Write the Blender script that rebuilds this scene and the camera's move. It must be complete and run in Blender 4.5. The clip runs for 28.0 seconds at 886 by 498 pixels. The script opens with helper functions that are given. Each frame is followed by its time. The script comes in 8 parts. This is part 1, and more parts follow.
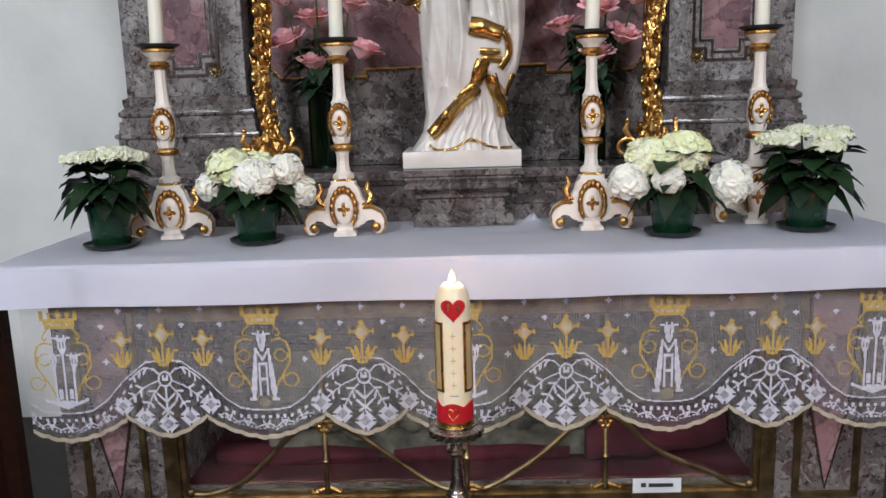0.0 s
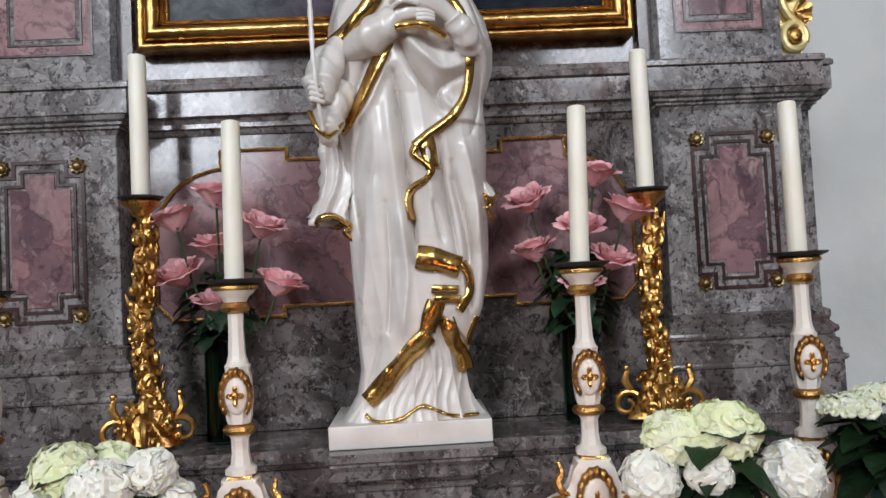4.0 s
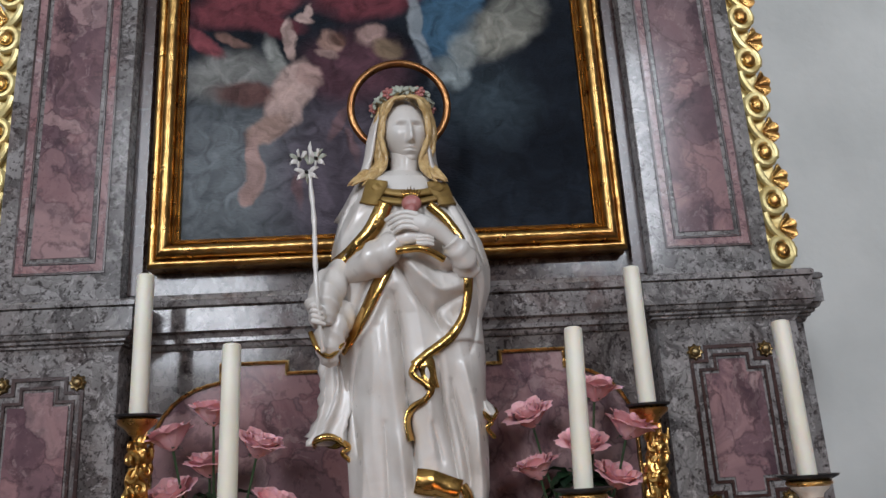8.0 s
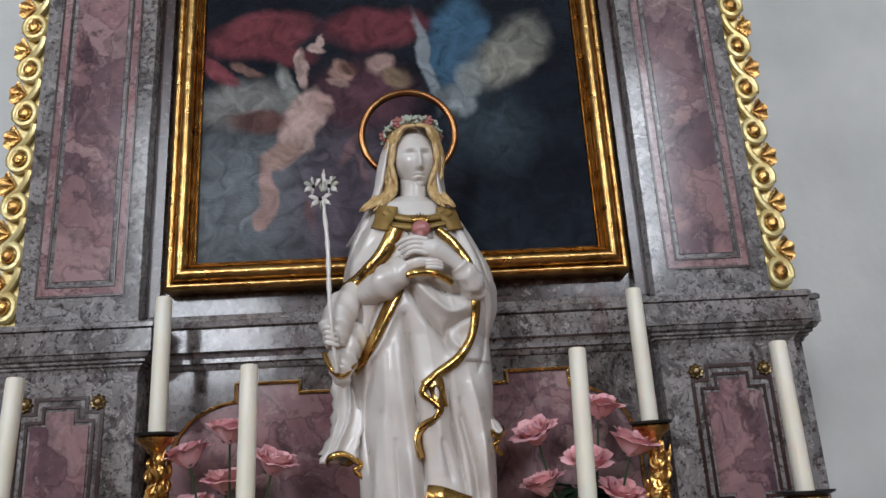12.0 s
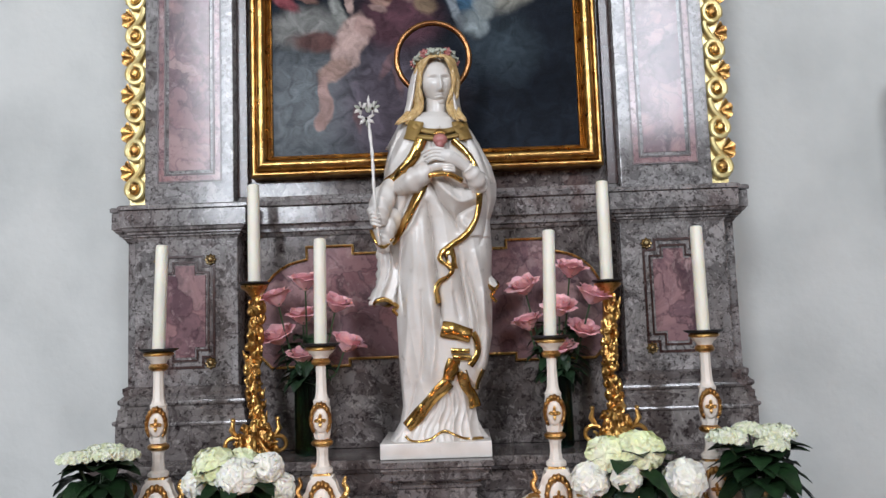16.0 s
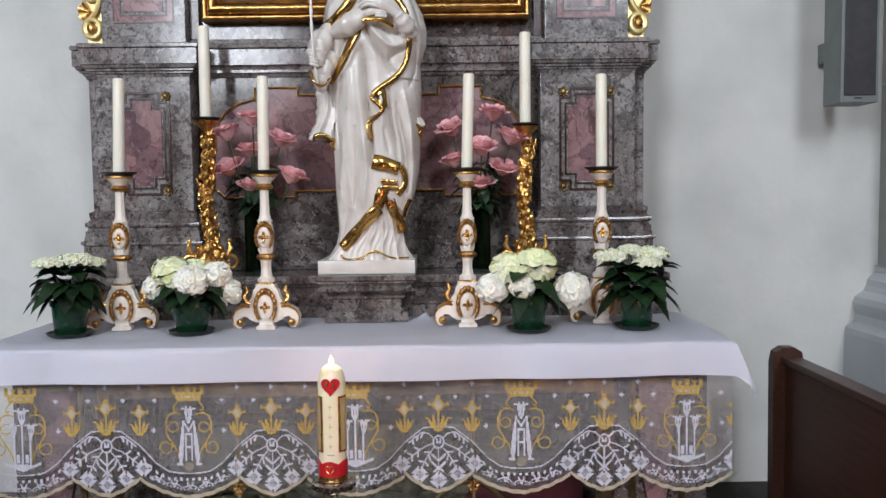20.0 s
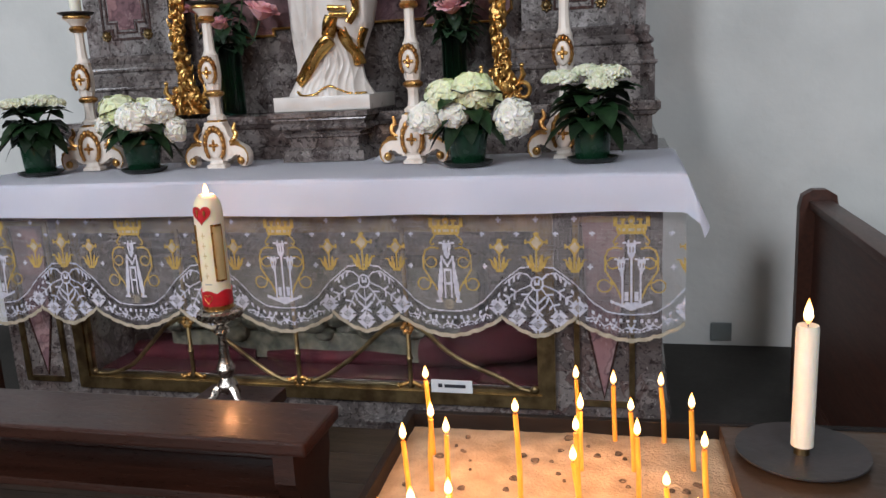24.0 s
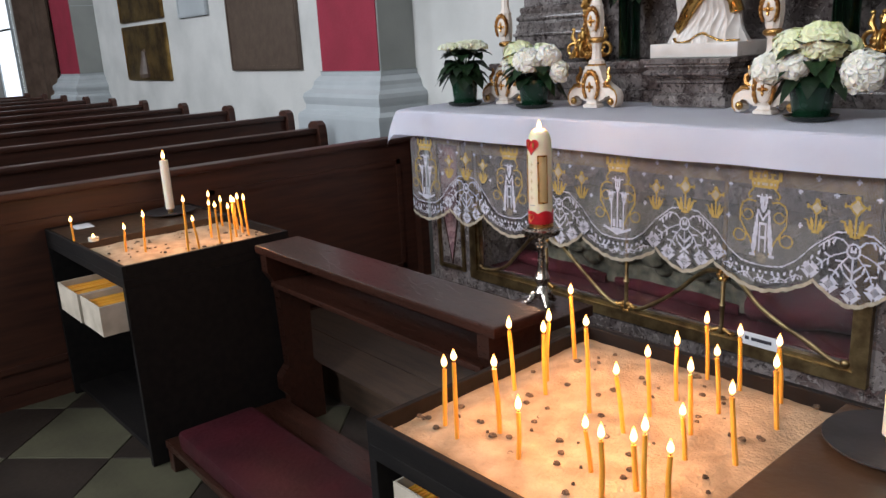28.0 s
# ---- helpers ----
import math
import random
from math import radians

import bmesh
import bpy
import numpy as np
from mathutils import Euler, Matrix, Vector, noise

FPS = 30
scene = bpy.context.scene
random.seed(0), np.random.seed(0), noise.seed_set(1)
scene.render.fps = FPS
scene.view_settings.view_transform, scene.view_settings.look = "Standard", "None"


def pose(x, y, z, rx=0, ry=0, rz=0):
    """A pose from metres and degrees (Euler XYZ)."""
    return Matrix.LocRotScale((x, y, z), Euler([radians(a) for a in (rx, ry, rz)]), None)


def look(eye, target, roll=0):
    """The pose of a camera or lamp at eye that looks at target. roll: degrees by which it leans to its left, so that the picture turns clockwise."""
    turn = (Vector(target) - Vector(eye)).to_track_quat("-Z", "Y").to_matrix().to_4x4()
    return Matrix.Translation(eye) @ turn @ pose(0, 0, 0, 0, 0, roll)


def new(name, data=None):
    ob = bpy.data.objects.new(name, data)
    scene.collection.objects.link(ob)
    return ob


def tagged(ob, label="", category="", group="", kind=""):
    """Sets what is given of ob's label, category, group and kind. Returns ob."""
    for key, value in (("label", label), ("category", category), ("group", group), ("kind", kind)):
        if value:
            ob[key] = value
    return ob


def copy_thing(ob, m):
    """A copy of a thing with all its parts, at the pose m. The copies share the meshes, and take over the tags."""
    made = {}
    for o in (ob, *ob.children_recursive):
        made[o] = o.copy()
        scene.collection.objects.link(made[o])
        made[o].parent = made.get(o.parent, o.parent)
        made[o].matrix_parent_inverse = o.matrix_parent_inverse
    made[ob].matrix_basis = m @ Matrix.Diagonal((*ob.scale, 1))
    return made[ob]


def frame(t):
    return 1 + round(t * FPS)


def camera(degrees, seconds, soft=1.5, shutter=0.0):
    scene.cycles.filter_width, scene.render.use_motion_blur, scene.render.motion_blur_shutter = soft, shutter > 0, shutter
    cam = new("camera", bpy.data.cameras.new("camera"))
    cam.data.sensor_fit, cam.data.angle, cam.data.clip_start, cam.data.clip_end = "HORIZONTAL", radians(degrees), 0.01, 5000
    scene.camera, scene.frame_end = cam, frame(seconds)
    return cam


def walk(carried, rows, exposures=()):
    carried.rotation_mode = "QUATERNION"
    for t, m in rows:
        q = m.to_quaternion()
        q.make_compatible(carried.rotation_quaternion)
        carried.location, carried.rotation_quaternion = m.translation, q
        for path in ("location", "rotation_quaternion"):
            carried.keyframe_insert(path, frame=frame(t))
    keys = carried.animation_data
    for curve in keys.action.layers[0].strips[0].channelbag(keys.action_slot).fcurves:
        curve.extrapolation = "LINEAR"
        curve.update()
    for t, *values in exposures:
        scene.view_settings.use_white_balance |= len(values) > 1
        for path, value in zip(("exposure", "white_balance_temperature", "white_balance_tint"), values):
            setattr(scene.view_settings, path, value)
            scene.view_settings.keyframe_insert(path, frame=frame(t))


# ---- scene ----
cam = camera(59.0, 28.0)
PATH = [
    (0, (0.004, -2.205, 1.452), (-0.047, -0.241, 1.079), -1.7),
    (0.5, (0.052, -2.05, 1.46), (0.01, -0.082, 1.108), -1.8),
    (1, (0.078, -1.925, 1.481), (0.061, 0.046, 1.139), -2.2),
    (1.5, (0.031, -1.807, 1.48), (0.049, 0.173, 1.201), -2.9),
    (2, (-0.011, -1.715, 1.51), (0.025, 0.272, 1.282), -3.2),
    (2.5, (-0.006, -1.63, 1.533), (0.055, 0.363, 1.373), -2.9),
    (3, (0.017, -1.55, 1.55), (0.088, 0.448, 1.481), -2.7),
    (3.5, (0.028, -1.499, 1.583), (0.103, 0.5, 1.589), -2.7),
    (4, (0.032, -1.486, 1.611), (0.112, 0.51, 1.707), -2.9),
    (4.5, (0.032, -1.494, 1.626), (0.119, 0.494, 1.823), -3.0),
    (6.5, (0.034, -1.505, 1.693), (0.158, 0.438, 2.152), -3.5),
    (7, (0.042, -1.514, 1.704), (0.155, 0.42, 2.2), -3.4),
    (7.5, (0.036, -1.517, 1.705), (0.139, 0.41, 2.23), -3.3),
    (8, (0.046, -1.515, 1.697), (0.138, 0.405, 2.25), -3.2),
    (8.5, (0.039, -1.51, 1.686), (0.139, 0.403, 2.262), -3.2),
    (9, (0.036, -1.508, 1.688), (0.133, 0.404, 2.266), -3.0),
    (9.5, (0.031, -1.508, 1.691), (0.126, 0.406, 2.262), -2.8),
    (10, (0.029, -1.513, 1.689), (0.12, 0.402, 2.259), -2.8),
    (10.5, (0.027, -1.515, 1.699), (0.116, 0.399, 2.273), -2.9),
    (11, (0.039, -1.527, 1.692), (0.117, 0.381, 2.288), -3.0),
    (11.5, (0.032, -1.552, 1.693), (0.116, 0.351, 2.304), -3.3),
    (13.5, (0.043, -1.821, 1.694), (0.101, 0.135, 2.107), -2.5),
    (14, (0.089, -1.923, 1.688), (0.121, 0.047, 2.031), -2.3),
    (14.5, (0.108, -2.032, 1.7), (0.123, -0.054, 1.995), -2.4),
    (15, (0.092, -2.174, 1.696), (0.101, -0.191, 1.96), -2.6),
    (15.5, (0.078, -2.316, 1.692), (0.074, -0.331, 1.93), -2.5),
    (16, (0.116, -2.408, 1.689), (0.076, -0.419, 1.89), -2.0),
    (16.5, (0.158, -2.487, 1.654), (0.088, -0.495, 1.819), -1.6),
    (17, (0.168, -2.557, 1.639), (0.083, -0.562, 1.756), -1.2),
    (17.5, (0.169, -2.606, 1.627), (0.085, -0.609, 1.698), -1.1),
    (18, (0.132, -2.645, 1.603), (0.076, -0.646, 1.639), -1.0),
    (18.5, (0.123, -2.699, 1.588), (0.092, -0.699, 1.589), -1.0),
    (19, (0.13, -2.732, 1.571), (0.124, -0.732, 1.548), -1.0),
    (19.5, (0.186, -2.76, 1.551), (0.194, -0.761, 1.484), -0.9),
    (20, (0.305, -2.768, 1.531), (0.317, -0.772, 1.404), -0.7),
    (20.5, (0.419, -2.786, 1.512), (0.429, -0.794, 1.336), -0.9),
    (21, (0.497, -2.791, 1.495), (0.531, -0.806, 1.253), -1.3),
    (21.5, (0.549, -2.734, 1.48), (0.609, -0.757, 1.188), -1.7),
    (23.5, (1.043, -2.521, 1.342), (0.715, -0.588, 0.945), -2.9),
    (24, (1.182, -2.471, 1.328), (0.718, -0.573, 0.902), -2.9),
    (24.5, (1.273, -2.376, 1.328), (0.66, -0.52, 0.902), -2.8),
    (25, (1.354, -2.298, 1.342), (0.508, -0.539, 0.907), -2.8),
    (25.5, (1.461, -2.267, 1.346), (0.404, -0.63, 0.895), -2.8),
    (26, (1.572, -2.269, 1.348), (0.318, -0.782, 0.885), -2.7),
    (26.5, (1.627, -2.29, 1.35), (0.292, -0.876, 0.884), -2.8),
    (27, (1.691, -2.367, 1.346), (0.299, -1.015, 0.863), -3.1),
    (27.5, (1.761, -2.423, 1.35), (0.315, -1.135, 0.848), -3.2),
    (28, (1.866, -2.422, 1.346), (0.369, -1.2, 0.832), -3.1),
]
EXPOSURES = [(0, -0.24), (2, -0.34), (3, -0.30), (4.5, -0.27), (6.5, -0.60), (9, -0.60), (11.5, -0.60), (14, -0.43), (17, -0.15), (20, -0.22), (21.5, -0.30), (24, -0.38), (26, -0.26), (28, -0.26)]
walk(cam, [(t, look(eye, target, roll)) for t, eye, target, roll in PATH], EXPOSURES)

# ---- world, windows and exposure ----
world = bpy.data.worlds.new("world")
scene.world = world
world.use_nodes = True
wn = world.node_tree.nodes
sky = wn.new("ShaderNodeTexSky")
sky.sky_type = "NISHITA"
sky.sun_disc = False
sky.sun_elevation, sky.sun_rotation = radians(40), radians(200)
world.node_tree.links.new(sky.outputs[0], wn["Background"].inputs[0])
wn["Background"].inputs[1].default_value = 0.12


def area(name, m, sx, sy, power, colour):
    lamp = bpy.data.lights.new(name, "AREA")
    lamp.shape, lamp.size, lamp.size_y, lamp.energy, lamp.color = "RECTANGLE", sx, sy, power, colour
    ob = new(name, lamp)
    ob.matrix_world = m
    return ob


# daylight stands in the tall windows of the opposite wall and of the west end
DAY = (0.86, 0.91, 1.0)
for wx, wz, tall, power in ((-9.6, 5.6, 4.2, 400), (-3.25, 5.6, 4.2, 770), (3.4, 6.6, 3.4, 610)):
    area("window_daylight", look((wx, -8.95, wz), (wx, 0.0, wz - 2.4)), 1.9, tall, power, DAY)


def flame_lamp(x, y, z, power, radius=0.03):
    lamp = bpy.data.lights.new("flame_light", "POINT")
    lamp.energy, lamp.color, lamp.shadow_soft_size = power, (1.0, 0.43, 0.18), radius
    new("flame_light", lamp).location = (x, y, z)


# ---- materials ----
def mat(name, colour, rough=0.6, metal=0.0, colour2=None, scale=8.0, bump=0.0, bump_scale=60.0, rough_var=0.1,
        detail=6.0, spread=(0.35, 0.65), vary=0.0, coat=0.0, stretch=None, spec=0.5):
    """A procedural surface: two colours mixed by noise at real size, fine grain, varied gloss and a fine relief."""
    m = bpy.data.materials.new(name)
    m.use_nodes = True
    nt = m.node_tree
    n, l = nt.nodes, nt.links
    p = n["Principled BSDF"]
    p.inputs["Metallic"].default_value = metal
    p.inputs["Specular IOR Level"].default_value = spec
    p.inputs["Coat Weight"].default_value = coat
    p.inputs["Coat Roughness"].default_value = 0.12
    tc = n.new("ShaderNodeTexCoord")
    src = tc.outputs["Object"]
    if stretch:
        mp = n.new("ShaderNodeMapping")
        mp.inputs["Scale"].default_value = stretch
        l.new(src, mp.inputs[0])
        src = mp.outputs[0]
    n1 = n.new("ShaderNodeTexNoise")
    n1.inputs["Scale"].default_value, n1.inputs["Detail"].default_value = scale, detail
    l.new(src, n1.inputs["Vector"])
    ramp = n.new("ShaderNodeMapRange")
    ramp.inputs[1].default_value, ramp.inputs[2].default_value = spread
    l.new(n1.outputs[0], ramp.inputs[0])
    mx = n.new("ShaderNodeMix")
    mx.data_type = "RGBA"
    mx.inputs[6].default_value = (*colour, 1)
    mx.inputs[7].default_value = (*(colour2 or [c * 0.82 for c in colour]), 1)
    l.new(ramp.outputs[0], mx.inputs[0])
    out = mx.outputs[2]
    if vary:
        oi = n.new("ShaderNodeObjectInfo")
        mr = n.new("ShaderNodeMapRange")
        mr.inputs[3].default_value, mr.inputs[4].default_value = 1 - vary, 1 + vary
        l.new(oi.outputs["Random"], mr.inputs[0])
        hs = n.new("ShaderNodeHueSaturation")
        l.new(mr.outputs[0], hs.inputs["Value"])
        l.new(out, hs.inputs["Color"])
        out = hs.outputs[0]
    l.new(out, p.inputs["Base Color"])
    n2 = n.new("ShaderNodeTexNoise")
    n2.inputs["Scale"].default_value, n2.inputs["Detail"].default_value = bump_scale, 4
    l.new(src, n2.inputs["Vector"])
    rr = n.new("ShaderNodeMapRange")
    rr.inputs[3].default_value, rr.inputs[4].default_value = max(0.02, rough - rough_var), min(1, rough + rough_var)
    l.new(n2.outputs[0], rr.inputs[0])
    l.new(rr.outputs[0], p.inputs["Roughness"])
    if bump:
        b = n.new("ShaderNodeBump")
        b.inputs["Strength"].default_value, b.inputs["Distance"].default_value = bump, 0.01
        l.new(n2.outputs[0], b.inputs["Height"])
        l.new(b.outputs[0], p.inputs["Normal"])
    m["mix"] = mx.name
    return m


def marble(name, ground, cloud, vein, light, scale=5.0, rough=0.12, sharp=1.0, flecks=1.0):
    """Polished veined scagliola: crisp broken clouds of two tones, brecciated pieces, dark veins and pale flecks."""
    m = mat(name, ground, rough, 0, cloud, scale, 0.018, 30, 0.03, 12, (0.46 - 0.04 / sharp, 0.52 + 0.04 / sharp), spec=0.34)
    nt = m.node_tree
    n, l = nt.nodes, nt.links
    base = n[m["mix"]]
    first = base.inputs[0].links[0].from_node.inputs[0].links[0].from_node
    first.inputs["Distortion"].default_value, first.inputs["Roughness"].default_value = 1.4, 0.66
    tc = n.new("ShaderNodeTexCoord")
    warp = n.new("ShaderNodeTexNoise")
    warp.inputs["Scale"].default_value, warp.inputs["Detail"].default_value = scale * 1.3, 8
    l.new(tc.outputs["Object"], warp.inputs["Vector"])
    shift = n.new("ShaderNodeMix")
    shift.data_type, shift.blend_type = "RGBA", "LINEAR_LIGHT"
    shift.inputs[0].default_value = 0.7 / scale
    l.new(tc.outputs["Object"], shift.inputs[6])
    l.new(warp.outputs[1], shift.inputs[7])
    out = base.outputs[2]

    def layer(out, mask, colour, amount):
        k = n.new("ShaderNodeMath")
        k.operation = "MULTIPLY"
        k.inputs[1].default_value = amount
        l.new(mask, k.inputs[0])
        mx = n.new("ShaderNodeMix")
        mx.data_type = "RGBA"
        mx.inputs[7].default_value = (*colour, 1)
        l.new(k.outputs[0], mx.inputs[0])
        l.new(out, mx.inputs[6])
        return mx.outputs[2]

    def limits(value, lo, hi):
        mr = n.new("ShaderNodeMapRange")
        mr.inputs[1].default_value, mr.inputs[2].default_value = lo, hi
        l.new(value, mr.inputs[0])
        return mr.outputs[0]

    def cloudy(sc, detail, rough_, vec):
        t = n.new("ShaderNodeTexNoise")
        t.inputs["Scale"].default_value, t.inputs["Detail"].default_value, t.inputs["Roughness"].default_value = sc, detail, rough_
        l.new(vec, t.inputs["Vector"])
        return t.outputs[0]

    # broad reddish-brown and pale zones, slanting streaks
    out = layer(out, limits(cloudy(1.7, 3, 0.55, shift.outputs[2]), 0.50, 0.68), (ground[0] * 1.5, ground[1] * 0.98, ground[2] * 0.90), 0.60)
    out = layer(out, limits(cloudy(2.6, 4, 0.6, warp.outputs[1]), 0.52, 0.70), cloud, 0.45)
    slant = n.new("ShaderNodeMapping")
    slant.inputs["Rotation"].default_value = (0.2, 0.75, 0.3)
    slant.inputs["Scale"].default_value = (1.0, 1.0, 0.22)
    l.new(shift.outputs[2], slant.inputs[0])
    out = layer(out, limits(cloudy(scale * 1.6, 8, 0.65, slant.outputs[0]), 0.54, 0.62), light, 0.42)
    out = layer(out, limits(cloudy(scale * 2.3, 8, 0.65, slant.outputs[0]), 0.56, 0.61), vein, 0.62)
    # broken pieces of a paler and a darker tone
    v = n.new("ShaderNodeTexVoronoi")
    v.inputs["Scale"].default_value = scale * 1.6
    l.new(shift.outputs[2], v.inputs["Vector"])
    cell = n.new("ShaderNodeSeparateColor")
    l.new(v.outputs["Color"], cell.inputs[0])
    out = layer(out, limits(cell.outputs[0], 0.62, 0.66), cloud, 0.55)
    out = layer(out, limits(cell.outputs[1], 0.72, 0.76), ground, 0.60)
    out = layer(out, limits(cell.outputs[2], 0.82, 0.85), light, 0.28)
    # fine dark and pale flecks, thin veins
    out = layer(out, limits(cloudy(scale * 7, 6, 0.7, tc.outputs["Object"]), 0.54, 0.60), vein, 0.78 * flecks)
    out = layer(out, limits(cloudy(scale * 5, 6, 0.7, shift.outputs[2]), 0.57, 0.62), light, 0.66 * flecks)
    e = n.new("ShaderNodeTexVoronoi")
    e.feature = "DISTANCE_TO_EDGE"
    e.inputs["Scale"].default_value = scale * 1.6
    l.new(shift.outputs[2], e.inputs["Vector"])
    inv = n.new("ShaderNodeMapRange")
    inv.inputs[1].default_value, inv.inputs[2].default_value = 0.0, 0.035
    inv.inputs[3].default_value, inv.inputs[4].default_value = 1.0, 0.0
    l.new(e.outputs[0], inv.inputs[0])
    out = layer(out, inv.outputs[0], vein, 0.45)
    l.new(out, n["Principled BSDF"].inputs["Base Color"])
    return m


def glow(name, colour, strength):
    m = bpy.data.materials.new(name)
    m.use_nodes = True
    p = m.node_tree.nodes["Principled BSDF"]
    p.inputs["Base Color"].default_value = (*colour, 1)
    p.inputs["Emission Color"].default_value = (*colour, 1)
    p.inputs["Emission Strength"].default_value = strength
    return m


def glass(name, colour, rough=0.02):
    m = bpy.data.materials.new(name)
    m.use_nodes = True
    p = m.node_tree.nodes["Principled BSDF"]
    p.inputs["Base Color"].default_value = (*colour, 1)
    p.inputs["Transmission Weight"].default_value = 1.0
    p.inputs["Roughness"].default_value = rough
    p.inputs["IOR"].default_value = 1.45
    return m


M_PLASTER = mat("white_plaster", (0.60, 0.597, 0.568), 0.85, 0, (0.47, 0.474, 0.452), 2.0, 0.25, 25, 0.05, 9, (0.40, 0.75))
# for walls out of view: dark so that they bounce less fill light
M_DIMPL = mat("dimmed_unseen_plaster", (0.20, 0.195, 0.185), 0.85, 0, (0.15, 0.145, 0.14), 1.1, 0.12, 35, 0.05)
M_GREYPL = mat("grey_plaster", (0.30, 0.31, 0.29), 0.8, 0, (0.24, 0.25, 0.235), 2.0, 0.1, 40)
M_PALEPL = mat("pale_grey_plaster", (0.42, 0.45, 0.46), 0.8, 0, (0.36, 0.39, 0.40), 2.5, 0.1, 40)
M_REDPL = mat("crimson_panel", (0.30, 0.020, 0.045), 0.75, 0, (0.24, 0.016, 0.035), 3.0, 0.15, 60)
M_MARBLE = marble("grey_violet_marble", (0.096, 0.088, 0.086), (0.240, 0.226, 0.219), (0.019, 0.013, 0.012), (0.42, 0.39, 0.38), 8.5)
M_MARBLE_D = marble("dark_grey_marble", (0.066, 0.053, 0.050), (0.160, 0.140, 0.133), (0.014, 0.009, 0.009), (0.31, 0.28, 0.26), 7.0)
M_PINK = marble("pink_marble_inlay", (0.130, 0.076, 0.088), (0.29, 0.170, 0.172), (0.040, 0.024, 0.030), (0.43, 0.31, 0.30), 3.2, 0.14, 1.0, 0.45)
M_PINKBAND = marble("rose_marble_band", (0.22, 0.13, 0.135), (0.33, 0.21, 0.21), (0.09, 0.05, 0.055), (0.46, 0.36, 0.35), 8.0)
M_DARKLINE = mat("dark_brown_inlay", (0.035, 0.018, 0.016), 0.25, 0, (0.06, 0.03, 0.026), 20)
M_GOLD = mat("gold_leaf", (0.74, 0.46, 0.15), 0.33, 1, (0.38, 0.18, 0.045), 30, 0.12, 60, 0.10, 6, (0.4, 0.7))
M_GOLDDK = mat("aged_gilding", (0.68, 0.40, 0.13), 0.30, 1, (0.40, 0.19, 0.06), 22, 0.35, 90, 0.12, 6, (0.42, 0.66))
M_BRASS = mat("dull_brass", (0.38, 0.28, 0.135), 0.40, 1, (0.15, 0.10, 0.05), 14, 0.2, 60, 0.12)
M_SILVER = mat("tarnished_silver", (0.62, 0.58, 0.52), 0.26, 1, (0.30, 0.26, 0.22), 22, 0.2, 60, 0.1)
M_CREAM = mat("cream_paint", (0.74, 0.67, 0.59), 0.42, 0, (0.46, 0.33, 0.24), 14, 0.12, 50, 0.1, 8, (0.56, 0.80))
M_CREAMGOLD = mat("cream_gilt_paint", (0.80, 0.68, 0.34), 0.35, 0.55, (0.70, 0.52, 0.20), 16, 0.12, 50)
M_GLAZE = mat("ivory_glaze", (0.67, 0.635, 0.595), 0.30, 0, (0.54, 0.49, 0.44), 7, 0.05, 24, 0.09, 8, (0.42, 0.75), coat=0.25)
M_HAIR = mat("ochre_glaze", (0.66, 0.47, 0.22), 0.3, 0, (0.44, 0.27, 0.10), 60, 0.35, 90, coat=0.3)
M_PINKGLAZE = mat("dull_pink_glaze", (0.44, 0.18, 0.16), 0.35, 0, (0.32, 0.10, 0.09), 25)
M_WAX = mat("ivory_wax", (0.82, 0.78, 0.67), 0.42, 0, (0.76, 0.71, 0.58), 5, 0.02, 30)
M_WAX.node_tree.nodes["Principled BSDF"].inputs["Subsurface Weight"].default_value = 0.25
M_WAX.node_tree.nodes["Principled BSDF"].inputs["Subsurface Radius"].default_value = (0.02, 0.012, 0.006)
M_TAPER = mat("honey_wax", (0.80, 0.40, 0.055), 0.4, 0, (0.70, 0.32, 0.04), 20, 0.02, 30, vary=0.12)
M_TAPER.node_tree.nodes["Principled BSDF"].inputs["Subsurface Weight"].default_value = 0.3
M_TAPER.node_tree.nodes["Principled BSDF"].inputs["Subsurface Radius"].default_value = (0.02, 0.008, 0.002)
M_WICK = mat("charred_wick", (0.02, 0.017, 0.015), 0.9)
M_FLAME = glow("candle_flame", (1.0, 0.72, 0.30), 7.0)
fn, fl = M_FLAME.node_tree.nodes, M_FLAME.node_tree.links
flame_z = fn.new("ShaderNodeSeparateXYZ")
fl.new(fn.new("ShaderNodeTexCoord").outputs["Generated"], flame_z.inputs[0])
flame_ramp = fn.new("ShaderNodeValToRGB")
flame_ramp.color_ramp.elements[0].color = (0.55, 0.16, 0.02, 1)
flame_ramp.color_ramp.elements[1].position, flame_ramp.color_ramp.elements[1].color = 1.0, (0.55, 0.13, 0.01, 1)
for at, tone in ((0.14, (0.45, 0.15, 0.03, 1)), (0.30, (1.0, 0.74, 0.36, 1)), (0.60, (1.0, 0.70, 0.30, 1)), (0.85, (0.9, 0.42, 0.08, 1))):
    flame_ramp.color_ramp.elements.new(at).color = tone
fl.new(flame_z.outputs[2], flame_ramp.inputs[0])
fl.new(flame_ramp.outputs[0], fn["Principled BSDF"].inputs["Emission Color"])
M_REDWAX = mat("red_wax", (0.55, 0.014, 0.024), 0.35, 0, (0.40, 0.012, 0.018), 30, vary=0.0)
M_BLACK = mat("black_metal", (0.018, 0.017, 0.018), 0.45, 0, (0.03, 0.028, 0.03), 15, 0.1, 60)
M_BLACKWOOD = mat("black_stained_wood", (0.006, 0.005, 0.005), 0.6, 0, (0.011, 0.009, 0.008), 5, 0.1, 50, stretch=(1, 8, 8), spec=0.2)
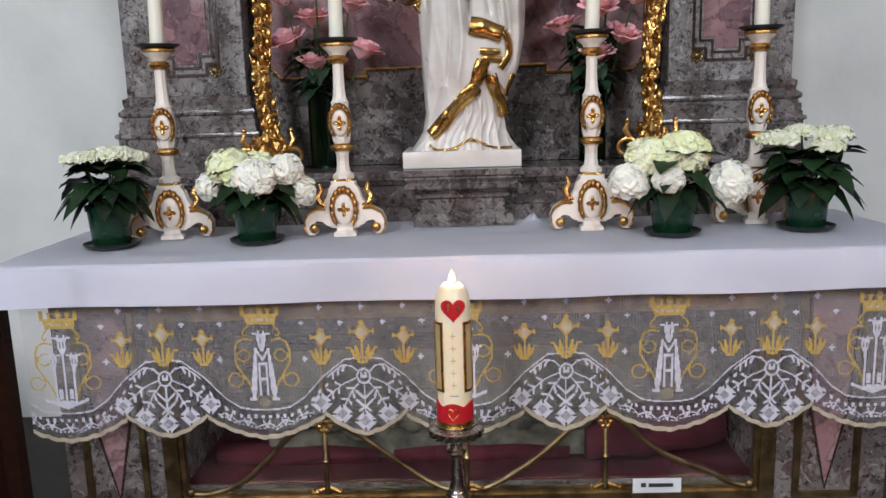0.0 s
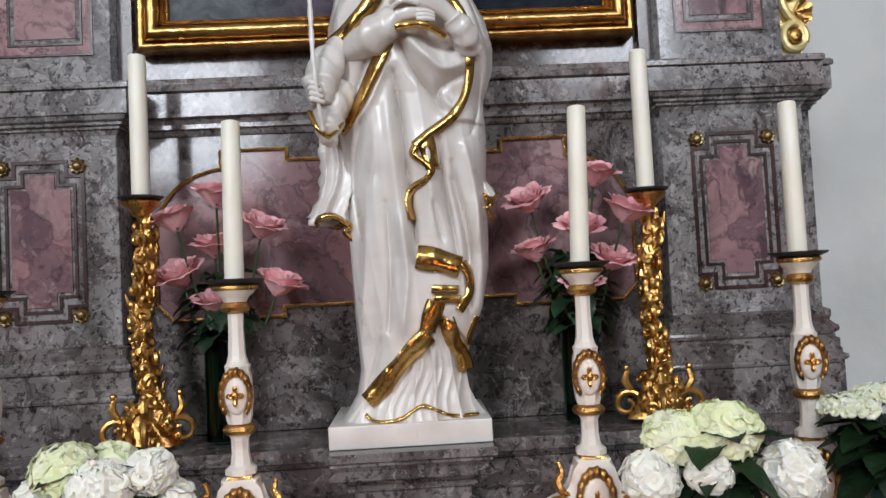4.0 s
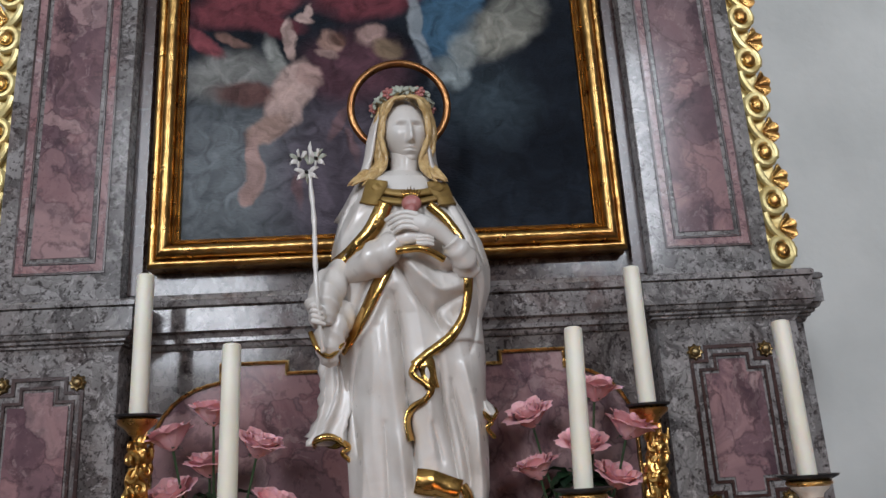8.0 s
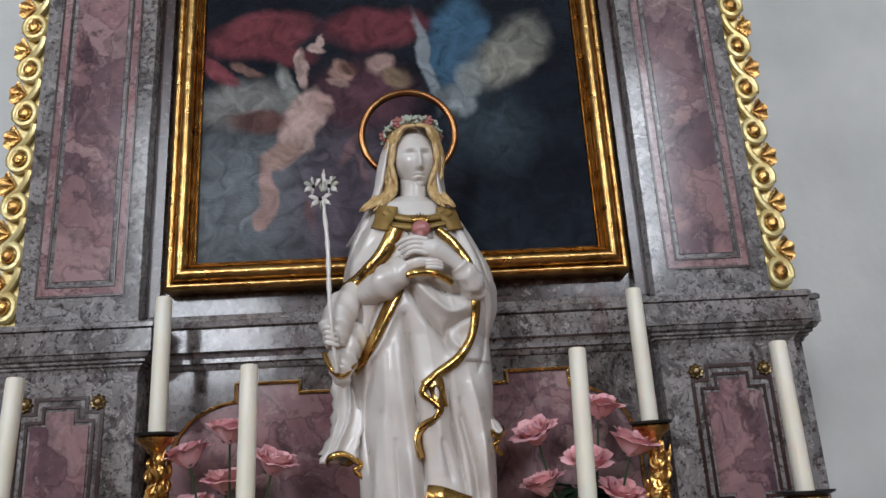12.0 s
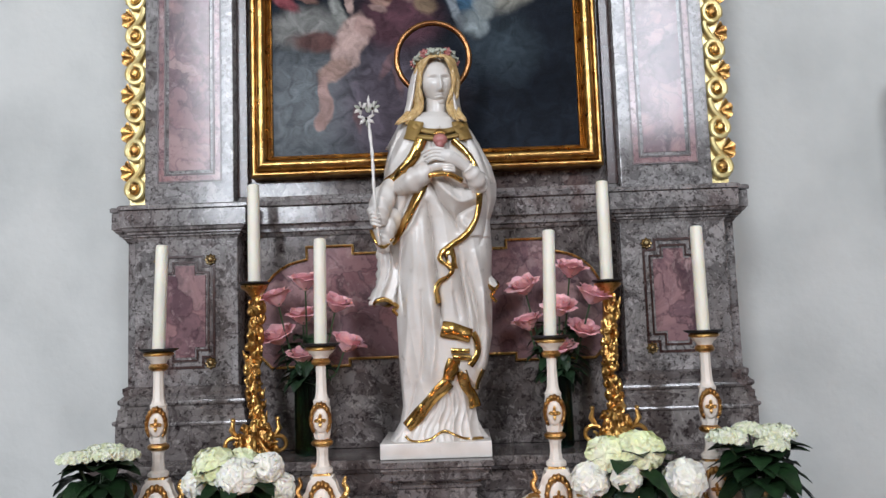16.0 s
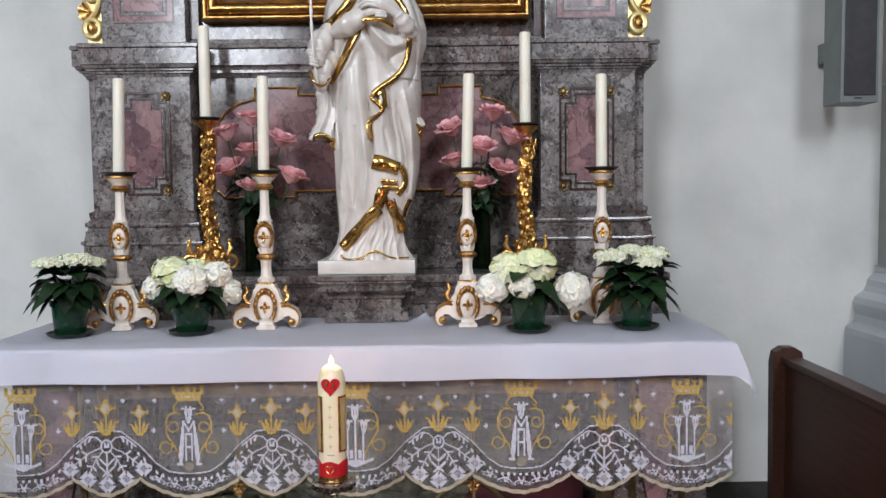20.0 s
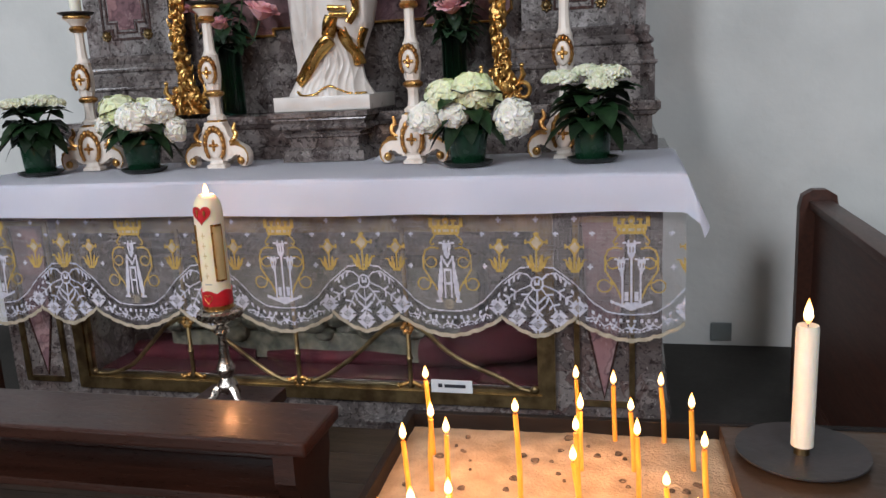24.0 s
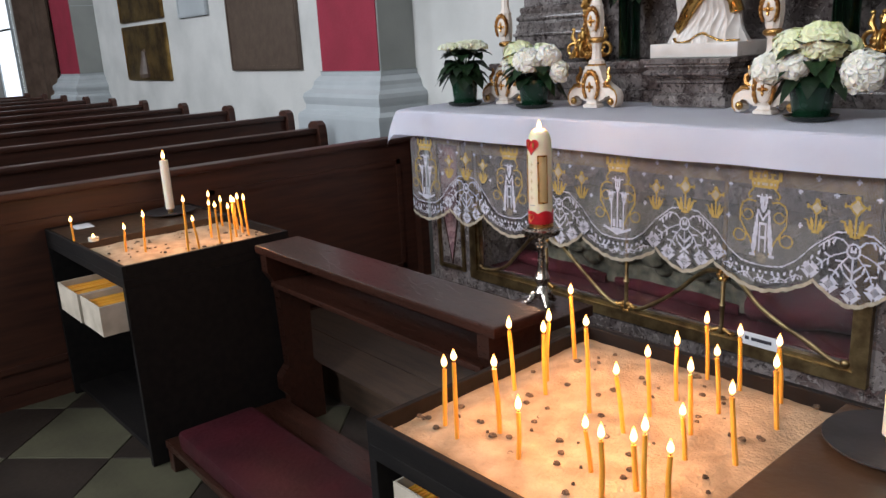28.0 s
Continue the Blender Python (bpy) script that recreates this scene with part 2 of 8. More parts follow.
M_WOOD = mat("dark_brown_wood", (0.044, 0.016, 0.010), 0.30, 0, (0.021, 0.008, 0.005), 6, 0.08, 45, 0.1, 8, (0.3, 0.7), stretch=(0.7, 9, 9), coat=0.12, spec=0.45)
M_PEW = mat("dark_pew_wood", (0.068, 0.024, 0.014), 0.42, 0, (0.032, 0.012, 0.008), 6, 0.08, 45, 0.1, 8, (0.3, 0.7), stretch=(9, 0.7, 9), coat=0.04)
M_LINEN = mat("white_linen", (0.90, 0.905, 0.975), 0.9, 0, (0.85, 0.86, 0.945), 3, 0.15, 400, 0.03)
M_LEAF = mat("dark_green_leaf", (0.010, 0.030, 0.009), 0.5, 0, (0.006, 0.017, 0.006), 30, 0.3, 60, vary=0.4, spec=0.3)
M_ROSELEAF = mat("deep_green_leaf", (0.018, 0.045, 0.018), 0.4, 0, (0.012, 0.028, 0.014), 30, 0.2, 60, vary=0.3)
M_STEM = mat("green_stem", (0.030, 0.065, 0.022), 0.5, 0, (0.020, 0.045, 0.016), 30)
M_PETALW = mat("white_petal", (0.88, 0.86, 0.78), 0.7, 0, (0.80, 0.79, 0.68), 40, 0.05, 80, vary=0.04)
M_PETALG = mat("lime_white_petal", (0.74, 0.80, 0.42), 0.7, 0, (0.84, 0.85, 0.62), 14, 0.05, 80, vary=0.05)
M_PETALC = mat("cream_petal", (0.76, 0.76, 0.62), 0.7, 0, (0.62, 0.66, 0.44), 40, 0.05, 80)
M_ROSE = mat("pink_rose_petal", (0.87, 0.51, 0.52), 0.6, 0, (0.77, 0.38, 0.41), 30, 0.05, 80, vary=0.08)
for petal in (M_PETALW, M_PETALG, M_PETALC):
    # florets differ a little from one another
    pn, pl = petal.node_tree.nodes, petal.node_tree.links
    tone = pn.new("ShaderNodeMapRange")
    tone.inputs[3].default_value, tone.inputs[4].default_value = 0.90, 1.08
    pl.new(pn.new("ShaderNodeNewGeometry").outputs["Random Per Island"], tone.inputs[0])
    shade = pn.new("ShaderNodeHueSaturation")
    pl.new(tone.outputs[0], shade.inputs["Value"])
    pl.new(pn["Principled BSDF"].inputs["Base Color"].links[0].from_socket, shade.inputs["Color"])
    pl.new(shade.outputs[0], pn["Principled BSDF"].inputs["Base Color"])
for petal in (M_PETALW, M_PETALG, M_PETALC, M_ROSE):
    petal.node_tree.nodes["Principled BSDF"].inputs["Subsurface Weight"].default_value = 0.35
    petal.node_tree.nodes["Principled BSDF"].inputs["Subsurface Radius"].default_value = (0.012, 0.010, 0.006)
M_POT = mat("dark_green_plastic", (0.006, 0.036, 0.017), 0.25, 0, (0.004, 0.024, 0.011), 6, 0.03, 30)
M_SAUCER = mat("black_green_plastic", (0.012, 0.018, 0.014), 0.35)
M_VASE = glass("green_glass", (0.05, 0.25, 0.16), 0.05)
M_SAND = mat("pale_sand", (0.50, 0.38, 0.245), 0.95, 0, (0.30, 0.225, 0.14), 16, 0.5, 160, 0.03)
M_SOOT = mat("sooty_hole", (0.16, 0.11, 0.07), 0.95, 0, (0.05, 0.036, 0.024), 60)
M_TILE_A = mat("pale_stone_tile", (0.088, 0.084, 0.052), 0.45, 0, (0.062, 0.058, 0.037), 5, 0.08, 50, 0.1, vary=0.12)
M_TILE_B = mat("brown_stone_tile", (0.034, 0.025, 0.019), 0.45, 0, (0.020, 0.015, 0.012), 5, 0.08, 50, 0.1, vary=0.15)
M_GROUT = mat("dark_grout", (0.03, 0.027, 0.023), 0.9)
M_CUSHION = mat("maroon_leatherette", (0.048, 0.006, 0.010), 0.48, 0, (0.030, 0.004, 0.007), 8, 0.15, 70, spec=0.35)
M_VELVET = mat("burgundy_velvet", (0.052, 0.007, 0.011), 0.95, 0, (0.028, 0.004, 0.007), 10, 0.2, 60, spec=0.2)
M_STONE = mat("mossy_carved_stone", (0.115, 0.105, 0.075), 0.8, 0, (0.025, 0.026, 0.018), 22, 0.7, 40)
M_CARD = mat("white_card", (0.78, 0.79, 0.80), 0.6)
M_INK = mat("dark_ink", (0.03, 0.03, 0.04), 0.6)
M_PAPER = mat("worn_cardboard", (0.55, 0.48, 0.38), 0.85, 0, (0.42, 0.36, 0.28), 15)
M_PANE = glass("clear_glass", (0.95, 0.97, 0.96))
M_SPEAKER = mat("grey_green_metal", (0.16, 0.18, 0.175), 0.5, 0, (0.14, 0.155, 0.15), 10)
M_PLAQUE = mat("brown_stone_plaque", (0.075, 0.050, 0.036), 0.5, 0, (0.10, 0.07, 0.05), 9, 0.2, 30)
M_BRONZE = mat("bronze_plaque", (0.42, 0.28, 0.10), 0.4, 1, (0.16, 0.10, 0.04), 5, 0.5, 25)


# ---- mesh helpers ----
def part(name, bm, material, parent=None, label="", smooth=False, loc=None):
    me = bpy.data.meshes.new(name)
    bmesh.ops.recalc_face_normals(bm, faces=bm.faces)
    bm.to_mesh(me)
    bm.free()
    if smooth:
        me.polygons.foreach_set("use_smooth", [True] * len(me.polygons))
        me.set_sharp_from_angle(angle=radians(38))
    for m in material if isinstance(material, (list, tuple)) else [material]:
        me.materials.append(m)
    ob = new(name, me)
    if loc is not None:
        ob.location = loc
    if parent is not None:
        ob.parent = parent
    if label:
        tagged(ob, label)
    return ob


def thing(name, label, category, group="", loc=(0, 0, 0), kind=""):
    ob = new(name)
    ob.empty_display_size = 0.05
    ob.location = loc
    return tagged(ob, label, category, group, kind)


def box(bm, x0, x1, y0, y1, z0, z1, bevel=0.0):
    made = bmesh.ops.create_cube(bm, size=1.0)["verts"]
    bmesh.ops.scale(bm, vec=(abs(x1 - x0), abs(y1 - y0), abs(z1 - z0)), verts=made)
    bmesh.ops.translate(bm, vec=((x0 + x1) / 2, (y0 + y1) / 2, (z0 + z1) / 2), verts=made)
    if bevel:
        edges = {e for v in made for e in v.link_edges}
        bmesh.ops.bevel(bm, geom=list(edges), offset=bevel, segments=2, affect="EDGES", profile=0.6)
    return bm


def rings(bm, rows, closed=True, cap=True):
    """Skins rows of points, each row a ring of the same length."""
    vs = [[bm.verts.new(p) for p in row] for row in rows]
    n = len(vs[0])
    for a, b in zip(vs, vs[1:]):
        for i in range(n if closed else n - 1):
            j = (i + 1) % n
            bm.faces.new((a[i], a[j], b[j], b[i]))
    if cap and closed:
        bm.faces.new(vs[0][::-1])
        bm.faces.new(vs[-1])
    return vs


def lathe(bm, profile, seg=20, at=(0, 0, 0), square=0.0):
    """Turns (radius, height) pairs round the upright axis at a point."""
    rows = []
    for r, z in profile:
        row = []
        for i in range(seg):
            a = 2 * math.pi * (i + 0.5) / seg
            row.append((at[0] + r * math.cos(a), at[1] + r * math.sin(a), at[2] + z))
        rows.append(row)
    rings(bm, rows)
    return bm


def moulded(bm, x0, x1, y0, y1, levels):
    """A block whose outline swells by an offset at each height: mitred mouldings on its left, right and front."""
    rows = [[(x0 - o, y0 - o, z), (x1 + o, y0 - o, z), (x1 + o, y1, z), (x0 - o, y1, z)] for o, z in levels]
    rings(bm, rows)
    return bm


def tube(bm, pts, radius, seg=8, closed=False):
    """A round bar along points; radius is one number or one for each point."""
    pts = [Vector(p) for p in pts]
    n = len(pts)
    rows = []
    side = None
    for i, p in enumerate(pts):
        a = pts[(i - 1) % n] if closed or i else pts[i]
        b = pts[(i + 1) % n] if closed or i < n - 1 else pts[i]
        d = (b - a).normalized()
        if side is None:
            side = d.cross(Vector((0.13, 0.31, 0.94)))
            if side.length < 0.1:
                side = d.cross(Vector((1, 0, 0)))
        side = (side - d * side.dot(d)).normalized()
        up = d.cross(side)
        r = radius[i] if isinstance(radius, (list, tuple)) else radius
        rows.append([p + side * (r * math.cos(2 * math.pi * k / seg)) + up * (r * math.sin(2 * math.pi * k / seg)) for k in range(seg)])
    if closed:
        rings(bm, rows + [rows[0]], cap=False)
        bmesh.ops.remove_doubles(bm, verts=bm.verts, dist=1e-6)
    else:
        rings(bm, rows)
    return bm


def prism(bm, outline, y0, y1):
    """An outline in x and z, given thickness along y."""
    rings(bm, [[(x, y, z) for x, z in outline] for y in (y0, y1)])
    return bm


def strip(bm, outline, width, y0, y1):
    """A flat band of a width along a closed outline in x and z."""
    n = len(outline)
    rows = []
    for i in range(n):
        p, a, b = (Vector(outline[k % n]) for k in (i, i - 1, i + 1))
        d1, d2 = (p - a).normalized(), (b - p).normalized()
        nrm = Vector((-(d1 + d2).y, (d1 + d2).x))
        nrm = nrm.normalized() if nrm.length > 1e-6 else Vector((-d1.y, d1.x))
        k = max(0.5, nrm.dot(Vector((-d1.y, d1.x))))
        o = nrm * (width / 2 / k)
        rows.append([(p.x + o.x, y1, p.y + o.y), (p.x + o.x, y0, p.y + o.y), (p.x - o.x, y0, p.y - o.y), (p.x - o.x, y1, p.y - o.y)])
    rings(bm, rows + [rows[0]], cap=False)
    bmesh.ops.remove_doubles(bm, verts=bm.verts, dist=1e-6)
    return bm


def ball(bm, c, r, seg=10, scale=(1, 1, 1), turn=None):
    made = bmesh.ops.create_uvsphere(bm, u_segments=seg, v_segments=max(5, seg // 2 + 1), radius=1.0)["verts"]
    m = Matrix.Translation(c) @ (turn or Matrix()) @ Matrix.Diagonal((r * scale[0], r * scale[1], r * scale[2], 1))
    bmesh.ops.transform(bm, matrix=m, verts=made)
    return made


B = bmesh.new

# ---- the setting ----
floor_bm = box(B(), -18, 6, -9, 1.6, -0.12, -0.006)
floor = tagged(part("floor", floor_bm, M_GROUT), "church floor of pale and brown stone tiles laid diagonally", "floor", kind="structure")
tagged(part("wall_north", box(B(), -18, 6, 1.35, 1.65, -0.1, 9), M_PLASTER), "white plastered church wall behind the altar", "wall", kind="structure")
# east, south and west walls only close the room; dark colour deepens the shade
tagged(part("wall_east", box(B(), 6, 6.3, -9.3, 1.65, -0.1, 9), M_DIMPL), "unseen church wall, darkened to cut bounced light", "wall", kind="structure")
tagged(part("ceiling", box(B(), -18.3, 6.3, -9.3, 1.65, 9, 9.3), M_PLASTER), "white plastered church ceiling", "ceiling", kind="structure")
# unseen south wall with three window openings; lamps stand in them
sw = B()
edges = [-18.3, -10.6, -8.6, -4.25, -2.25, 2.4, 4.4, 6.3]
for i, (a, b) in enumerate(zip(edges, edges[1:])):
    if i % 2 == 0:
        box(sw, a, b, -9.3, -9.0, -0.1, 9)
    else:
        box(sw, a, b, -9.3, -9.0, -0.1, 3.4 if i < 5 else 4.8)
        box(sw, a, b, -9.3, -9.0, 7.8 if i < 5 else 8.4, 9)
tagged(part("wall_south", sw, M_DIMPL), "unseen church wall with tall window openings, darkened to cut bounced light", "wall", kind="structure")
we = B()
box(we, -18.3, -18, -9.3, 1.65, -0.1, 9)
tagged(part("wall_west", we, M_DIMPL), "unseen church wall, darkened to cut bounced light", "wall", kind="structure")


def pilaster(number, x0, x1):
    """A wall pilaster with a crimson front, grey flanks and a moulded pale plinth."""
    ob = thing(f"pilaster_{number}", "grey plastered wall pilaster with a crimson front and moulded plinth", "pilaster", kind="structure")
    part("shaft", box(B(), x0, x1, 1.02, 1.349, 1.12, 9, 0.004), M_GREYPL, ob)
    part("front_panel", box(B(), x0 + 0.012, x1 - 0.012, 1.012, 1.019, 1.155, 9), M_REDPL, ob, "crimson painted front")
    part("collar", moulded(B(), x0, x1, 1.02, 1.347, [(0.012, 1.119), (0.012, 1.15), (0.02, 1.155), (0.02, 1.12), (0.012, 1.119)][:3]), M_PALEPL, ob)
    lv = [(0.17, 0.0), (0.17, 0.80), (0.165, 0.83), (0.12, 0.86), (0.115, 0.90), (0.125, 0.93), (0.13, 0.96), (0.12, 0.99), (0.075, 1.02), (0.06, 1.05), (0.055, 1.08), (0.02, 1.118)]
    part("plinth", moulded(B(), x0, x1, 1.02, 1.348, lv), M_PALEPL, ob, "pale grey moulded plinth")
    for z in (2.1, 3.3):
        part("joint", box(B(), x0 - 0.002, x1 + 0.002, 1.03, 1.346, z - 0.004, z + 0.004), M_PALEPL, ob)
    return ob


pilaster(1, -3.776, -2.959)
pilaster(2, -11.44, -10.44)
pilaster(3, 2.63, 3.44)

# ---- the altarpiece ----
retable = thing("altarpiece", "tall grey-violet marble altarpiece with pink inlays behind the altar table", "altarpiece", loc=(-0.007, 0, -0.004))
part("gradine", moulded(B(), -1.27, 1.27, 0.585, 1.345, [(0.02, 1.0), (0.02, 1.085), (0.0, 1.09), (0.0, 1.16), (0.012, 1.165), (0.022, 1.178), (0.03, 1.183), (0.03, 1.208), (0.022, 1.215)]), M_MARBLE_D, retable)
PLINTH = [(0.036, 1.2155), (0.036, 1.345), (0.044, 1.349), (0.046, 1.356), (0.044, 1.363), (0.034, 1.366), (0.033, 1.380), (0.030, 1.383), (0.030, 1.408), (0.022, 1.412), (0.021, 1.424), (0.029, 1.430), (0.031, 1.438), (0.029, 1.446), (0.022, 1.450), (0.012, 1.462), (0.016, 1.475), (0.016, 1.492), (0.0, 1.50)]
CORNICE = [(0.0, 2.085), (0.006, 2.098), (0.014, 2.102), (0.014, 2.108), (0.024, 2.112), (0.024, 2.119), (0.034, 2.124), (0.040, 2.136), (0.046, 2.138), (0.046, 2.204), (0.040, 2.207), (0.052, 2.209), (0.052, 2.222), (0.046, 2.228)]


def inlay(parent, y, outer, inner, pink, boss_at):
    part("inlay_border", strip(B(), outer, 0.010, y - 0.004, y + 0.003), M_DARKLINE, parent, "dark inlaid line")
    part("inlay_border", strip(B(), inner, 0.008, y - 0.004, y + 0.003), M_DARKLINE, parent, "dark inlaid line")
    part("inlay", prism(B(), pink, y - 0.003, y + 0.003), M_PINK, parent, "pink marble inlay")
    for bx, bz in boss_at:
        bm = B()
        rings(bm, [[(bx + r * (1 + lobed * math.cos(8 * a)) * math.cos(a), y - d, bz + r * (1 + lobed * math.cos(8 * a)) * math.sin(a)) for a in [2 * math.pi * k / 48 for k in range(48)]] for r, d, lobed in ((0.021, 0.0, 0.14), (0.022, 0.005, 0.14), (0.018, 0.010, 0.12), (0.0135, 0.008, 0.04), (0.012, 0.013, 0.0), (0.008, 0.017, 0.0), (0.002, 0.0185, 0.0))])
        part("rosette", bm, M_BRASS, parent, "small gilt rosette", True)


def notched(x0, x1, z0, z1, n, m=None):
    m = m or n
    return [(x0 + n, z0), (x1 - n, z0), (x1 - n, z0 + m), (x1, z0 + m), (x1, z1 - m), (x1 - n, z1 - m), (x1 - n, z1), (x0 + n, z1), (x0 + n, z1 - m), (x0, z1 - m), (x0, z0 + m), (x0 + n, z0 + m)]


for s in (-1, 1):
    xa, xb = sorted((s * 0.772, s * 1.190))
    part("pedestal_back", box(B(), *sorted((s * 0.78, s * 1.248)), 0.80, 1.346, 1.217, 2.2), M_MARBLE, retable)
    part("pedestal_back_plinth", moulded(B(), *sorted((s * 0.82, s * 1.248)), 0.80, 1.347, PLINTH), M_MARBLE_D, retable)
    part("pedestal_back_cornice", moulded(B(), *sorted((s * 0.82, s * 1.252)), 0.795, 1.347, [(o, z + 0.003) for o, z in CORNICE]), M_MARBLE, retable)
    part("pedestal", box(B(), xa, xb, 0.725, 0.83, 1.49, 2.10, 0.004), M_MARBLE, retable)
    part("pedestal_plinth", moulded(B(), xa, xb, 0.725, 0.90, PLINTH), M_MARBLE_D, retable)
    part("pedestal_cornice", moulded(B(), xa, xb, 0.725, 0.90, CORNICE), M_MARBLE, retable, "moulded marble cornice")
    c = 0.976 if s > 0 else -0.984
    inlay(retable, 0.724, notched(c - 0.117, c + 0.117, 1.572, 2.016, 0.045, 0.040), notched(c - 0.094, c + 0.094, 1.599, 1.992, 0.045, 0.041),
          notched(c - 0.082, c + 0.082, 1.612, 1.979, 0.043, 0.040), [(c + dx * 0.104, z) for dx in (-1, 1) for z in (1.587, 2.002)])
    # tall pilaster above
    xa, xb = sorted((s * 0.80, s * 1.172))
    part("upper_pilaster", box(B(), xa, xb, 0.778, 1.345, 2.229, 4.6, 0.003), M_MARBLE, retable)
    c = s * 0.984
    rect = lambda w, z0: [(c - w, z0), (c + w, z0), (c + w, 4.3), (c - w, 4.3)]
    part("pilaster_band", strip(B(), rect(0.118, 2.350), 0.022, 0.775, 0.781), M_PINKBAND, retable, "rose marble band")
    for w, z0 in ((0.132, 2.335), (0.102, 2.366)):
        part("inlay_border", strip(B(), rect(w, z0), 0.006, 0.773, 0.781), M_DARKLINE, retable, "dark inlaid line")
    part("pilaster_inlay", prism(B(), rect(0.086, 2.383), 0.775, 0.781), M_PINK, retable, "pink marble inlay")
    part("groove", box(B(), *sorted((s * 0.757, s * 0.799)), 0.83, 0.86, 2.27, 4.6), M_DARKLINE, retable, "dark groove")
    # running scroll along the outer edge
    for k in range(11):
        z = 2.315 + k * 0.1655
        pts = []
        for i in range(26):
            t = i / 25
            if t < 0.55:
                a = math.pi * (1.15 - 2.1 * t / 0.55)
                r = 0.036 - 0.004 * t
                pts.append((s * (1.222 - (r * math.cos(a))), 0.80, z + r * math.sin(a) * 1.15))
            else:
                u = (t - 0.55) / 0.45
                pts.append((s * (1.222 + (0.02 - 0.055 * u) * (1 - u) + 0.0 - 0.03 * u * 1.1), 0.80, z + 0.03 + 0.095 * u))
        bm = tube(B(), [Vector(p) for p in pts], 0.0125, 8)
        scroll = part("scroll", bm, M_CREAMGOLD, retable, "cream-gold carved scroll", True)
        bm = B()
        ball(bm, (s * 1.224, 0.793, z), 0.021, 12, (1, 0.6, 1.15))
        part("scroll_boss", bm, M_GOLDDK, scroll, "gilt boss", True)
        rows = []
        for q in range(7):
            r = 0.006 + 0.044 * q / 6
            ridge_y = [0.797 - (0.004 + 0.006 * q / 6) * (0.45 + 0.55 * abs(math.sin(2.5 * math.pi * k / 30 + 0.01))) for k in range(31)]
            arc = [(-0.85 + 1.95 * k / 30, r * (1 + 0.10 * (q == 6) * abs(math.sin(2.5 * math.pi * k / 30)))) for k in range(31)]
            loop = [(s * (1.226 + w * math.cos(a)), ridge_y[k], z + 0.072 + w * math.sin(a)) for k, (a, w) in enumerate(arc)]
            rows.append(loop + [(s * (1.226 + w * math.cos(a)), 0.801, z + 0.072 + w * math.sin(a)) for a, w in reversed(arc)])
        bm = B()
        rings(bm, rows)
        part("shell", bm, M_GOLDDK, scroll, "gilt shell", True)
    part("scroll_backing", box(B(), *sorted((s * 1.179, s * 1.25)), 0.815, 0.83, 2.25, 4.3), M_CREAMGOLD, retable)

part("niche_wall", box(B(), -0.78, 0.78, 0.868, 1.345, 1.217, 2.14), M_MARBLE_D, retable)
part("centre_cornice", moulded(B(), -0.76, 0.76, 0.862, 1.344, [(0.0, 2.100), (0.006, 2.106), (0.012, 2.116), (0.022, 2.119), (0.022, 2.132), (0.030, 2.146), (0.045, 2.151), (0.045, 2.220), (0.038, 2.223), (0.052, 2.227), (0.054, 2.243), (0.04, 2.250), (0.034, 2.262), (0.03, 2.268)]), M_MARBLE, retable, "moulded marble cornice")
part("picture_wall", box(B(), -0.80, 0.80, 0.862, 1.343, 2.26, 4.6), M_MARBLE_D, retable)
part("top_moulding", moulded(B(), -1.2, 1.2, 0.76, 1.345, [(0.0, 4.6), (0.03, 4.65), (0.08, 4.7), (0.08, 4.78)]), M_MARBLE, retable)
half = [(0.0, 2.018), (0.322, 2.018), (0.322, 2.052), (0.517, 2.052), (0.517, 1.999)]
half += [(0.517 + 0.198 * math.sin(a), 1.80 + 0.195 * math.cos(a)) for a in [i * math.pi / 2 / 8 for i in range(1, 9)]]
half += [(0.715, 1.60), (0.67, 1.553), (0.345, 1.553), (0.345, 1.581), (0.0, 1.581)]
niche = half + [(-x, z) for x, z in half[::-1] if x > 0.0]
part("niche_panel", prism(B(), niche, 0.862, 0.870), M_PINK, retable, "pink marble panel with stepped and arched outline")
rim = part("niche_rim", strip(B(), niche, 0.011, 0.856, 0.868), M_BRASS, retable, "gilt bead moulding round the panel")
bead_path = []
for (ax, az), (bx, bz) in zip(niche, niche[1:] + niche[:1]):
    steps = max(1, int(math.hypot(bx - ax, bz - az) / 0.008))
    bead_path += [(ax + (bx - ax) * i / steps, 0.853, az + (bz - az) * i / steps) for i in range(steps)]
part("bead_moulding", tube(B(), bead_path, [0.0042 + 0.0014 * (i % 3 == 1) for i in range(len(bead_path))], 6, closed=True), M_GOLDDK, rim, "", True)

# ---- the painting ----
painting = thing("painting", "dark oil painting of clouds and drapery in a gilt frame", "painting")


